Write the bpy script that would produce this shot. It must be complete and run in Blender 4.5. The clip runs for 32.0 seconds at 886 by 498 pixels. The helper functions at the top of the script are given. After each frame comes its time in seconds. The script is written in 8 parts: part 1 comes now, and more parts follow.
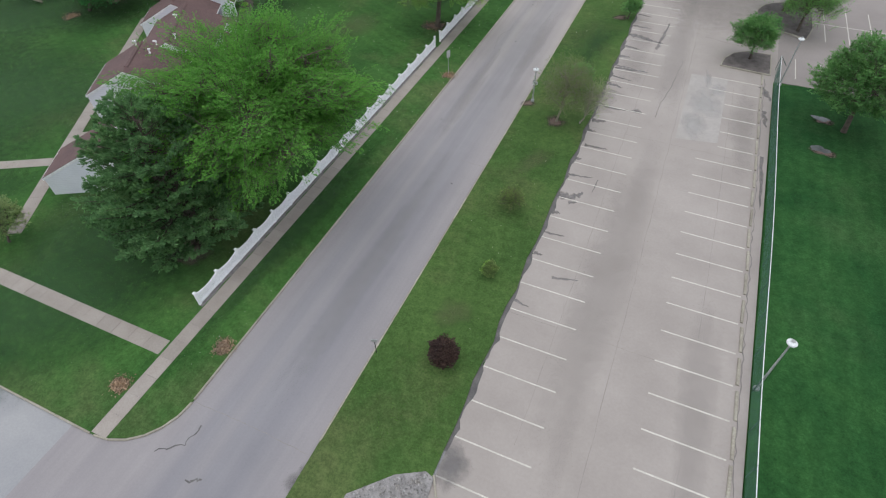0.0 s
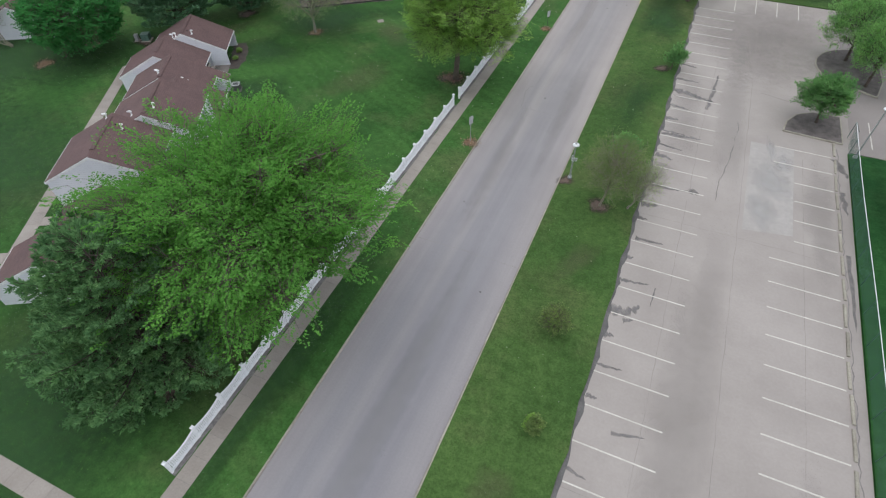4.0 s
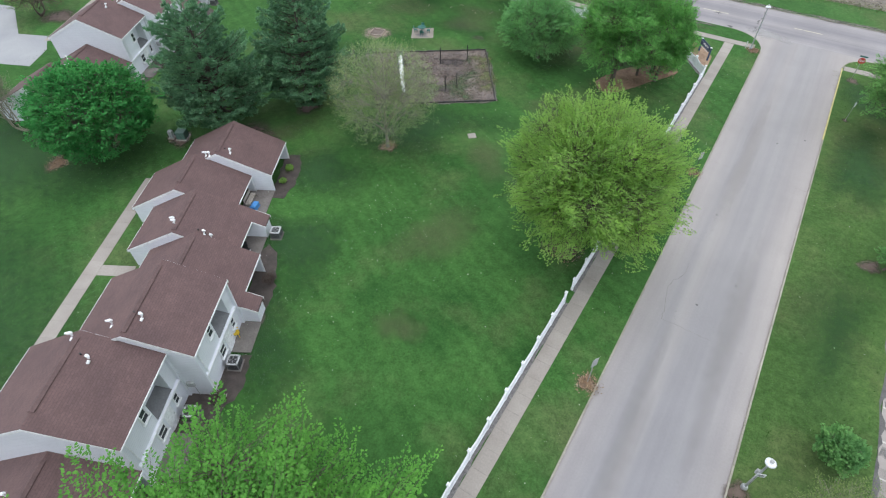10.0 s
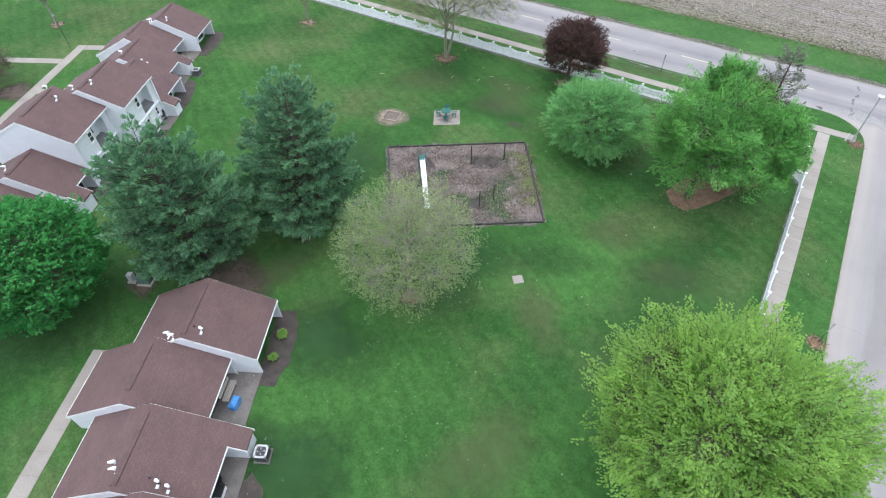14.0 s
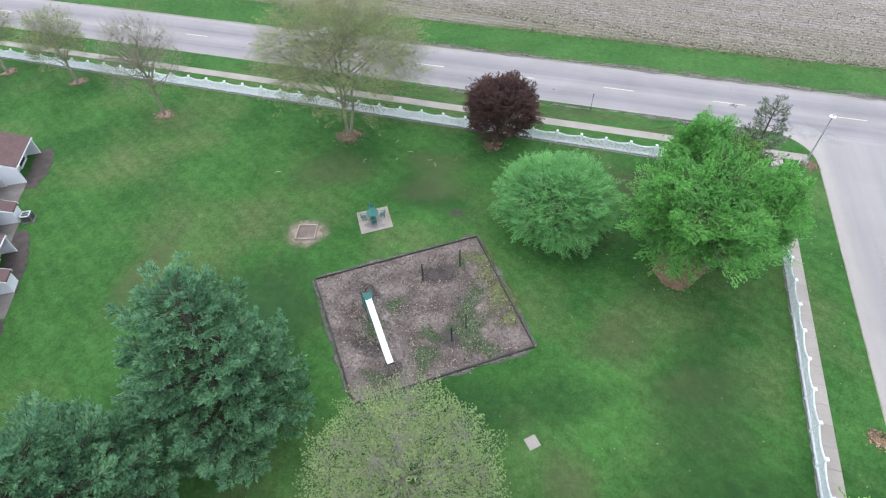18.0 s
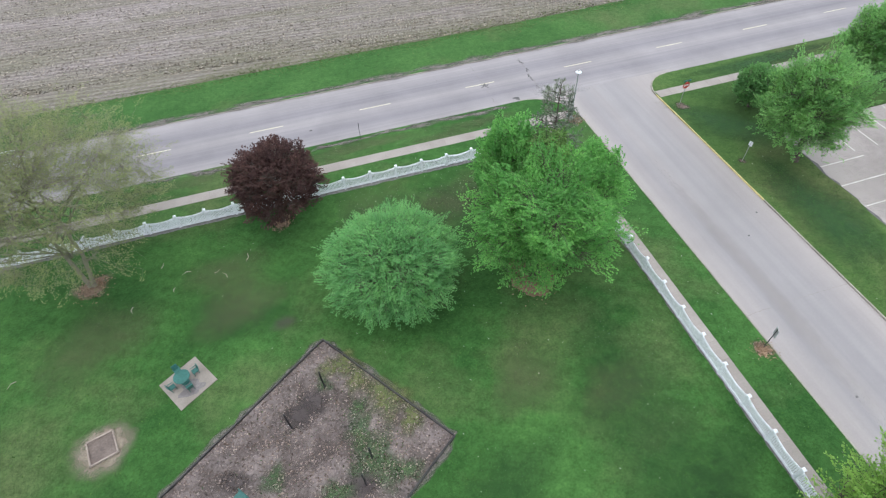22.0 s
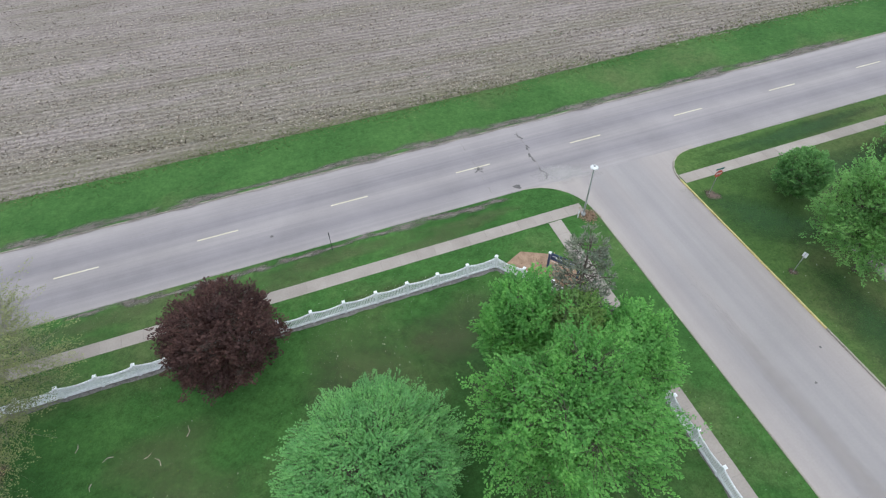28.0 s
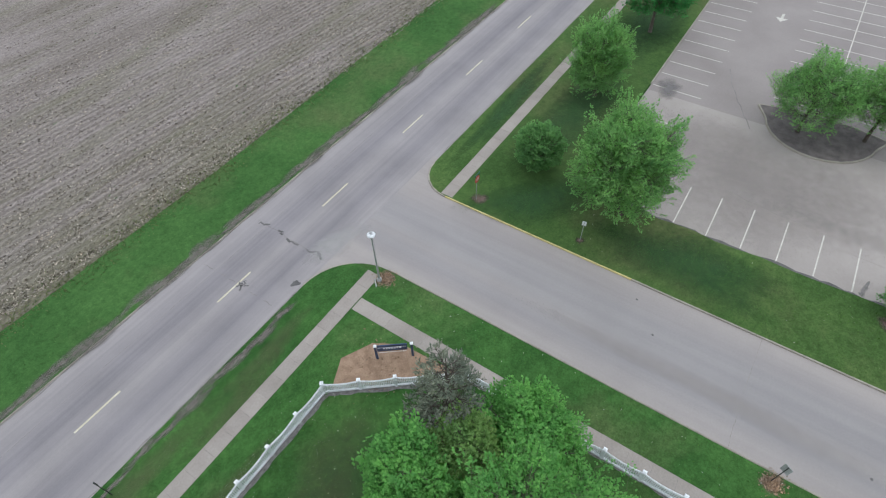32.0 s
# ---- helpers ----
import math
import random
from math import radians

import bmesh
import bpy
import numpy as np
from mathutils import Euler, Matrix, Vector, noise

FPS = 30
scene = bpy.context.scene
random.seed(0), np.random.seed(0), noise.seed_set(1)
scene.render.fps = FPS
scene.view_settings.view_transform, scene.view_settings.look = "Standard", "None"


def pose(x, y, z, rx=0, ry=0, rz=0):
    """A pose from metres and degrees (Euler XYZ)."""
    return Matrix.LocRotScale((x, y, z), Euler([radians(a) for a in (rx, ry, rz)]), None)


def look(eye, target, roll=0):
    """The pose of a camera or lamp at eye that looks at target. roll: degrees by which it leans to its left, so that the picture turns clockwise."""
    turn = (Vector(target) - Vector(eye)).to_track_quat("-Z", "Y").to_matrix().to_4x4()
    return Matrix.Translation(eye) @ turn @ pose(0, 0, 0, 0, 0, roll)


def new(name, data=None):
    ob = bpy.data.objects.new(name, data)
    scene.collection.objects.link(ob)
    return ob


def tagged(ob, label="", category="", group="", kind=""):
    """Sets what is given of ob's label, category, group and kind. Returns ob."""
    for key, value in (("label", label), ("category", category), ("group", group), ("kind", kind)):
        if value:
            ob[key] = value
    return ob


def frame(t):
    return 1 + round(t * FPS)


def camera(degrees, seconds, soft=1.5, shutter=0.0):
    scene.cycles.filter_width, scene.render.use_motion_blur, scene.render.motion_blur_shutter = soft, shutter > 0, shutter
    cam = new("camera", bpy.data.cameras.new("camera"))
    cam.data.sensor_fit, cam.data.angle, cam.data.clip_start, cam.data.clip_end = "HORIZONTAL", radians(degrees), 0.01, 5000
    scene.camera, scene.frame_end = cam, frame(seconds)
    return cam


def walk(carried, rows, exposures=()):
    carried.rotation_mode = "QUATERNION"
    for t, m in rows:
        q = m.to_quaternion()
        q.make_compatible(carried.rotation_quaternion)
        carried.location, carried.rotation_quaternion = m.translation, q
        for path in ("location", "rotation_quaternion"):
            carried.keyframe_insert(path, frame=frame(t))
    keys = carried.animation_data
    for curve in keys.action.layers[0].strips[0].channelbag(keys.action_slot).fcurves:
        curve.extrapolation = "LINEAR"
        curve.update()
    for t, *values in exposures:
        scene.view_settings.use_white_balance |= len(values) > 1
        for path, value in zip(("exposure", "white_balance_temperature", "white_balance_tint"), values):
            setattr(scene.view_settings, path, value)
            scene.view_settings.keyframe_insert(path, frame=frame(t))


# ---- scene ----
cam = camera(78.4, 32.0, soft=1.15)
# seconds, x, y, z, and the turn about x, y and z in degrees
PATH_ROWS = [
    (0.0, 0.563, -0.000, 32.728, 42.443, 0.820, 23.634),
    (0.5, -0.245, 1.134, 32.705, 42.478, 0.852, 23.630),
    (1.0, -1.115, 2.412, 32.713, 42.493, 0.864, 23.625),
    (1.5, -1.944, 3.673, 32.720, 42.539, 0.887, 23.620),
    (2.0, -2.802, 5.024, 32.759, 42.564, 0.899, 23.596),
    (2.5, -3.588, 6.315, 32.819, 42.540, 0.901, 23.601),
    (4.5, -7.108, 12.037, 32.844, 42.712, 0.748, 24.087),
    (5.0, -8.030, 13.661, 32.910, 42.724, 0.666, 26.411),
    (5.5, -8.891, 15.175, 32.945, 42.745, 0.704, 27.044),
    (6.0, -9.892, 16.877, 33.011, 42.737, 0.742, 27.418),
    (6.5, -10.896, 18.533, 33.087, 42.728, 0.740, 27.742),
    (7.0, -12.043, 20.387, 33.163, 42.720, 0.778, 27.955),
    (7.5, -13.193, 22.125, 33.220, 42.750, 0.756, 29.167),
    (8.0, -14.468, 24.047, 33.318, 42.721, 0.695, 31.149),
    (8.5, -15.788, 25.836, 33.365, 42.761, 0.624, 31.680),
    (9.0, -17.241, 27.747, 33.411, 42.792, 0.592, 32.012),
    (9.5, -18.619, 29.499, 33.555, 42.775, 0.540, 32.262),
    (10.0, -20.250, 31.514, 33.677, 42.748, 0.538, 32.492),
    (10.5, -21.740, 33.261, 33.800, 42.701, 0.465, 32.602),
    (11.0, -23.406, 35.227, 33.901, 42.684, 0.453, 32.722),
    (11.5, -24.892, 37.018, 33.946, 42.683, 0.481, 32.805),
    (12.0, -26.554, 39.028, 33.961, 42.722, 0.599, 32.838),
    (12.5, -28.093, 40.705, 33.954, 42.760, 0.617, 32.780),
    (13.0, -29.688, 42.563, 33.968, 42.769, 0.676, 32.853),
    (13.5, -31.216, 44.244, 34.010, 42.824, 0.700, 32.784),
    (14.0, -32.806, 46.012, 34.021, 42.870, 0.744, 32.725),
    (14.5, -34.232, 47.614, 34.011, 42.915, 0.829, 32.696),
    (16.5, -39.931, 53.796, 34.181, 42.914, 1.026, 32.226),
    (17.0, -41.377, 55.205, 34.350, 42.685, 1.160, 29.420),
    (17.5, -42.647, 56.420, 34.447, 42.456, 1.234, 26.813),
    (18.0, -43.881, 57.708, 34.545, 42.046, 1.537, 16.387),
    (18.5, -44.922, 58.952, 34.451, 41.396, 1.869, 1.401),
    (19.0, -45.941, 60.275, 34.492, 40.495, 1.961, -12.444),
    (19.5, -46.662, 61.334, 34.338, 40.483, 1.926, -15.922),
    (20.0, -47.255, 62.438, 34.162, 40.611, 1.882, -16.930),
    (20.5, -47.695, 63.451, 33.997, 40.769, 1.847, -17.548),
    (21.0, -47.999, 64.569, 33.853, 40.877, 1.822, -17.766),
    (21.5, -48.090, 65.709, 33.781, 40.801, 1.804, -17.762),
    (22.0, -48.113, 66.925, 33.762, 40.654, 1.795, -17.718),
    (22.5, -48.037, 68.070, 33.722, 40.568, 1.766, -17.603),
    (23.0, -47.944, 69.280, 33.681, 40.522, 1.728, -17.469),
    (23.5, -47.783, 70.404, 33.650, 40.562, 1.703, -17.250),
    (24.0, -47.555, 71.579, 33.630, 40.622, 1.698, -16.991),
    (24.5, -47.262, 72.659, 33.557, 40.692, 1.693, -16.742),
    (25.0, -46.962, 73.775, 33.516, 40.761, 1.609, -16.493),
    (25.5, -46.615, 74.810, 33.464, 40.841, 1.594, -16.314),
    (27.5, -44.857, 79.079, 33.540, 40.878, 1.515, -20.012),
    (28.0, -44.296, 80.316, 33.579, 40.868, 1.516, -19.967),
    (28.5, -43.821, 81.435, 33.618, 40.869, 1.476, -19.953),
    (29.0, -43.281, 82.640, 33.668, 40.839, 1.527, -19.848),
    (29.5, -42.788, 83.745, 33.728, 40.799, 1.537, -20.443),
    (30.0, -42.294, 84.850, 33.694, 40.800, 1.517, -22.609),
    (30.5, -41.851, 85.875, 33.670, 40.609, 1.482, -27.082),
    (31.0, -41.388, 86.931, 33.614, 40.248, 1.397, -38.445),
    (31.5, -40.974, 87.864, 33.583, 39.975, 1.318, -49.807),
    (32.0, -40.500, 88.789, 33.479, 39.943, 1.289, -56.739),
]
walk(cam, [(r[0], pose(*r[1:])) for r in PATH_ROWS], exposures=[(0.0, 0.18, 6320, 7), (4.5, 0.24, 6240, 6.5), (6.0, 0.32, 6150, 6), (11.0, 0.72, 6100, 5), (16.5, 1.06, 5900, 6.5), (17.8, 1.0, 5950, 6.5), (19.0, 0.78, 6050, 6.5), (20.5, 0.78, 6080, 6.5), (23.0, 0.69, 6080, 6.5), (28.0, 0.52, 6080, 5.5), (30.8, 0.39, 6060, 5.2), (32.0, 0.22, 6060, 4.8)])

# ---- light: an overcast afternoon, the sky behind an even layer of cloud ----
SUN_UP, SUN_ROUND = 84.0, 180.0
world = bpy.data.worlds.new("overcast_sky")
world.use_nodes = True
scene.world = world
wn, wl = world.node_tree.nodes, world.node_tree.links
sky = wn.new("ShaderNodeTexSky")
sky.sky_type, sky.sun_disc = "NISHITA", False
sky.sun_elevation, sky.sun_rotation = radians(SUN_UP), radians(SUN_ROUND)
sky.air_density, sky.dust_density, sky.ozone_density = 1.0, 4.0, 1.0
pale = wn.new("ShaderNodeHueSaturation")
pale.inputs["Saturation"].default_value = 0.6
wl.new(sky.outputs[0], pale.inputs["Color"])
cloud = wn.new("ShaderNodeMix")
cloud.data_type = "RGBA"
cloud.inputs[0].default_value = 0.78
cloud.inputs[7].default_value = (5.7, 5.8, 6.2, 1.0)
wl.new(pale.outputs[0], cloud.inputs[6])
wl.new(cloud.outputs[2], wn["Background"].inputs[0])
wn["Background"].inputs[1].default_value = 0.15

sun = new("sun", bpy.data.lights.new("sun", "SUN"))
sun.data.energy, sun.data.angle, sun.data.color = 0.5, radians(90), (1.0, 0.98, 0.95)
sx = math.sin(radians(SUN_ROUND)) * math.cos(radians(SUN_UP))
sy = math.cos(radians(SUN_ROUND)) * math.cos(radians(SUN_UP))
sun.matrix_world = look((sx * 200, sy * 200, math.sin(radians(SUN_UP)) * 200), (0, 0, 0))

# ---- materials ----
def node_mat(name):
    m = bpy.data.materials.new(name)
    m.use_nodes = True
    nt = m.node_tree
    return m, nt.nodes, nt.links, nt.nodes["Principled BSDF"]


def ramp(nodes, links, source, stops):
    r = nodes.new("ShaderNodeValToRGB")
    el = r.color_ramp.elements
    while len(el) < len(stops):
        el.new(0.5)
    for e, (p, c) in zip(el, stops):
        e.position, e.color = p, (*c, 1)
    links.new(source, r.inputs[0])
    return r.outputs[0]


def noise_at(nodes, links, vec, scale, detail=4.0, rough=0.6):
    n = nodes.new("ShaderNodeTexNoise")
    n.inputs["Scale"].default_value, n.inputs["Detail"].default_value = scale, detail
    n.inputs["Roughness"].default_value = rough
    links.new(vec, n.inputs["Vector"])
    return n.outputs["Fac"]


def mix(nodes, links, fac, a, b, how="MIX"):
    m = nodes.new("ShaderNodeMix")
    m.data_type, m.blend_type = "RGBA", how
    if isinstance(fac, float):
        m.inputs[0].default_value = fac
    else:
        links.new(fac, m.inputs[0])
    for sock, val in ((m.inputs[6], a), (m.inputs[7], b)):
        if isinstance(val, tuple):
            sock.default_value = (*val, 1)
        else:
            links.new(val, sock)
    return m.outputs[2]


def place_of(nodes, links, stretch=(1, 1, 1), turn=0.0):
    g = nodes.new("ShaderNodeNewGeometry")
    mp = nodes.new("ShaderNodeMapping")
    mp.inputs["Scale"].default_value = stretch
    mp.inputs["Rotation"].default_value = (0, 0, radians(turn))
    links.new(g.outputs["Position"], mp.inputs["Vector"])
    return mp.outputs[0]


def rough_mat(name, dark, light, big=0.3, fine=6.0, rough=0.85, bump=0.3, bump_scale=30.0, contrast=0.18,
              stretch=(1, 1, 1), turn=0.0, metal=0.0, vary=0.0, grain=0.22):
    """A surface with large stains and a fine grain, and relief from the grain."""
    m, n, l, b = node_mat(name)
    v = place_of(n, l, stretch, turn)
    c1 = ramp(n, l, noise_at(n, l, v, big, 5), [(0.5 - contrast, dark), (0.5 + contrast, light)])
    c2 = ramp(n, l, noise_at(n, l, v, fine, 6, 0.7), [(0.3, (1 - grain,) * 3), (0.7, (1 + grain,) * 3)])
    col = mix(n, l, 1.0, c1, c2, "MULTIPLY")
    if vary:
        oi = n.new("ShaderNodeObjectInfo")
        tone = ramp(n, l, oi.outputs["Random"], [(0.0, (1 - vary,) * 3), (1.0, (1 + vary,) * 3)])
        col = mix(n, l, 1.0, col, tone, "MULTIPLY")
    l.new(col, b.inputs["Base Color"])
    b.inputs["Roughness"].default_value, b.inputs["Metallic"].default_value = rough, metal
    if bump:
        bp = n.new("ShaderNodeBump")
        bp.inputs["Strength"].default_value, bp.inputs["Distance"].default_value = bump, 0.03
        l.new(noise_at(n, l, v, bump_scale, 4), bp.inputs["Height"])
        l.new(bp.outputs[0], b.inputs["Normal"])
    return m


def grass_mat(name, dark, mid, dry, dry_amount=0.62, stripe=0.0, turn=0.0):
    """Mown grass: broad tones, worn and dry patches, clumps and fine blades."""
    m, n, l, b = node_mat(name)
    v = place_of(n, l)
    base = ramp(n, l, noise_at(n, l, v, 0.11, 6, 0.66), [(0.38, dark), (0.62, mid)])
    worn = noise_at(n, l, v, 0.075, 6, 0.62)
    k = ramp(n, l, worn, [(dry_amount - 0.1, (0, 0, 0)), (dry_amount + 0.1, (0.8, 0.8, 0.8))])
    col = mix(n, l, k, base, dry)
    clump = ramp(n, l, noise_at(n, l, v, 1.7, 6, 0.75), [(0.28, (0.68, 0.73, 0.68)), (0.72, (1.32, 1.25, 1.32))])
    col = mix(n, l, 1.0, col, clump, "MULTIPLY")
    blade = ramp(n, l, noise_at(n, l, v, 6.5, 4, 0.85), [(0.3, (0.66, 0.69, 0.66)), (0.7, (1.36, 1.31, 1.34))])
    col = mix(n, l, 1.0, col, blade, "MULTIPLY")
    if stripe:
        w = n.new("ShaderNodeTexWave")
        w.inputs["Scale"].default_value, w.inputs["Distortion"].default_value = 0.22, 2.5
        w.inputs["Detail"].default_value = 2.0
        l.new(place_of(n, l, (1, 1, 1), turn), w.inputs["Vector"])
        tone = ramp(n, l, w.outputs["Fac"], [(0.2, (1 - stripe,) * 3), (0.8, (1 + stripe,) * 3)])
        col = mix(n, l, 1.0, col, tone, "MULTIPLY")
    l.new(col, b.inputs["Base Color"])
    b.inputs["Roughness"].default_value = 0.95
    b.inputs["Specular IOR Level"].default_value = 0.15
    bp = n.new("ShaderNodeBump")
    bp.inputs["Strength"].default_value, bp.inputs["Distance"].default_value = 0.6, 0.05
    l.new(noise_at(n, l, v, 14.0, 5, 0.75), bp.inputs["Height"])
    l.new(bp.outputs[0], b.inputs["Normal"])
    return m


def soft_mat(name, dark, light, big=0.8, fine=8.0, strength=1.0, rough=0.9, grain=0.25):
    """A stain, worn or bare patch whose edge thins out into the ground below."""
    m, n, l, b = node_mat(name)
    v = place_of(n, l)
    c1 = ramp(n, l, noise_at(n, l, v, big, 5), [(0.32, dark), (0.68, light)])
    c2 = ramp(n, l, noise_at(n, l, v, fine, 6, 0.7), [(0.3, (1 - grain,) * 3), (0.7, (1 + grain,) * 3)])
    l.new(mix(n, l, 1.0, c1, c2, "MULTIPLY"), b.inputs["Base Color"])
    b.inputs["Roughness"].default_value = rough
    at = n.new("ShaderNodeAttribute")
    at.attribute_name = "soft"
    ma = n.new("ShaderNodeMath")
    ma.operation = "MULTIPLY_ADD"
    ma.inputs[1].default_value = 1.3
    l.new(noise_at(n, l, v, 1.3, 8, 0.75), ma.inputs[0])
    l.new(at.outputs["Fac"], ma.inputs[2])
    mr = n.new("ShaderNodeMapRange")
    mr.inputs["From Min"].default_value, mr.inputs["From Max"].default_value = 0.7, 1.6
    mr.inputs["To Max"].default_value = strength
    l.new(ma.outputs[0], mr.inputs["Value"])
    fade = n.new("ShaderNodeMapRange")
    fade.inputs["From Max"].default_value = 0.35
    l.new(at.outputs["Fac"], fade.inputs["Value"])
    mu = n.new("ShaderNodeMath")
    mu.operation = "MULTIPLY"
    l.new(mr.outputs[0], mu.inputs[0])
    l.new(fade.outputs[0], mu.inputs[1])
    l.new(mu.outputs[0], b.inputs["Alpha"])
    return m


def leaf_mat(name, dark, light, glow=0.35):
    """Leaves: a tone of its own for each leaf, broader tones over the crown, some light let through."""
    m, n, l, b = node_mat(name)
    out = n["Material Output"]
    n.remove(b)
    g = n.new("ShaderNodeNewGeometry")
    one = ramp(n, l, g.outputs["Random Per Island"], [(0.0, dark), (1.0, light)])
    broad = ramp(n, l, noise_at(n, l, g.outputs["Position"], 0.55, 3), [(0.3, (0.78, 0.82, 0.85)), (0.7, (1.2, 1.15, 1.08))])
    col = mix(n, l, 1.0, one, broad, "MULTIPLY")
    tuft = ramp(n, l, noise_at(n, l, g.outputs["Position"], 1.9, 2), [(0.32, (0.84, 0.87, 0.9)), (0.68, (1.15, 1.12, 1.06))])
    col = mix(n, l, 1.0, col, tuft, "MULTIPLY")
    d, tr, mx = n.new("ShaderNodeBsdfDiffuse"), n.new("ShaderNodeBsdfTranslucent"), n.new("ShaderNodeMixShader")
    l.new(col, d.inputs[0])
    l.new(col, tr.inputs[0])
    mx.inputs[0].default_value = glow
    l.new(d.outputs[0], mx.inputs[1])
    l.new(tr.outputs[0], mx.inputs[2])
    l.new(mx.outputs[0], out.inputs[0])
    return m


def road_mat(name, edge, track, centre, width, bump=0.25, along="y", blotch=0.12, older=None):
    """Worn paving with darker wheel tracks along its length; centre: the middle's coordinate, width: kerb to kerb."""
    m, n, l, b = node_mat(name)
    v = place_of(n, l)
    sep = n.new("ShaderNodeSeparateXYZ")
    l.new(v, sep.inputs[0])
    across = sep.outputs[0] if along == "y" else sep.outputs[1]
    mr = n.new("ShaderNodeMapRange")
    mr.inputs["From Min"].default_value, mr.inputs["From Max"].default_value = centre - width / 2, centre + width / 2
    l.new(across, mr.inputs["Value"])
    stretch = (2.2, 0.05, 1) if along == "y" else (0.05, 2.2, 1)
    wob = noise_at(n, l, place_of(n, l, stretch), 1.0, 3)
    ad = n.new("ShaderNodeMath")
    ad.operation = "MULTIPLY_ADD"
    ad.inputs[1].default_value = 0.09
    l.new(wob, ad.inputs[0])
    l.new(mr.outputs[0], ad.inputs[2])
    mid = tuple((a + c) / 2 for a, c in zip(edge, track))
    if along == "y":
        stops = [(0.06, edge), (0.2, mid), (0.3, track), (0.42, mid), (0.5, track), (0.72, track), (0.84, mid), (0.98, edge)]
    else:
        stops = [(0.06, edge), (0.2, mid), (0.28, track), (0.4, mid), (0.5, edge), (0.6, mid), (0.7, track), (0.82, mid), (0.98, edge)]
    col = ramp(n, l, ad.outputs[0], stops)
    big = ramp(n, l, noise_at(n, l, v, 0.16, 6, 0.65), [(0.3, (1 - blotch,) * 3), (0.7, (1 + blotch,) * 3)])
    fine = ramp(n, l, noise_at(n, l, v, 7.0, 6, 0.85), [(0.3, (0.93, 0.93, 0.93)), (0.7, (1.06, 1.06, 1.06))])
    col = mix(n, l, 1.0, mix(n, l, 1.0, col, big, "MULTIPLY"), fine, "MULTIPLY")
    long = (0.8, 0.025, 1) if along == "y" else (0.025, 2.2, 1)
    streak = ramp(n, l, noise_at(n, l, place_of(n, l, long), 1.0, 5, 0.6), [(0.34, (0.92, 0.92, 0.93)), (0.66, (1.07, 1.07, 1.06))])
    col = mix(n, l, 1.0, col, streak, "MULTIPLY")
    if older:
        # an older, greyer course of paving at one end
        o = n.new("ShaderNodeMapRange")
        o.inputs["From Min"].default_value, o.inputs["From Max"].default_value = older
        l.new(sep.outputs[1], o.inputs["Value"])
        worn = ramp(n, l, o.outputs[0], [(0.0, (0.85, 0.88, 0.95)), (1.0, (1, 1, 1))])
        col = mix(n, l, 1.0, col, worn, "MULTIPLY")
    l.new(col, b.inputs["Base Color"])
    b.inputs["Roughness"].default_value = 0.8
    bp = n.new("ShaderNodeBump")
    bp.inputs["Strength"].default_value, bp.inputs["Distance"].default_value = bump, 0.01
    l.new(noise_at(n, l, v, 60.0, 4), bp.inputs["Height"])
    l.new(bp.outputs[0], b.inputs["Normal"])
    return m


def glass_mat(name, tint=(0.05, 0.055, 0.065)):
    m, n, l, b = node_mat(name)
    b.inputs["Base Color"].default_value = (*tint, 1)
    b.inputs["Roughness"].default_value, b.inputs["Specular IOR Level"].default_value = 0.06, 0.6
    return m


def siding_mat(name):
    """Light lap siding: level boards 0.2 m high, weathered a little."""
    m, n, l, b = node_mat(name)
    v = place_of(n, l)
    sep = n.new("ShaderNodeSeparateXYZ")
    l.new(v, sep.inputs[0])
    fr = n.new("ShaderNodeMath")
    fr.operation = "MULTIPLY"
    fr.inputs[1].default_value = 5.0
    l.new(sep.outputs[2], fr.inputs[0])
    saw = n.new("ShaderNodeMath")
    saw.operation = "FRACT"
    l.new(fr.outputs[0], saw.inputs[0])
    joint = ramp(n, l, saw.outputs[0], [(0.0, (0.72, 0.72, 0.72)), (0.1, (1, 1, 1))])
    c = ramp(n, l, noise_at(n, l, v, 0.8, 5), [(0.3, (0.76, 0.765, 0.82)), (0.7, (0.82, 0.825, 0.88))])
    col = mix(n, l, 1.0, c, joint, "MULTIPLY")
    l.new(col, b.inputs["Base Color"])
    b.inputs["Roughness"].default_value = 0.6
    bp = n.new("ShaderNodeBump")
    bp.inputs["Strength"].default_value, bp.inputs["Distance"].default_value = 0.6, 0.02
    l.new(saw.outputs[0], bp.inputs["Height"])
    l.new(bp.outputs[0], b.inputs["Normal"])
    return m


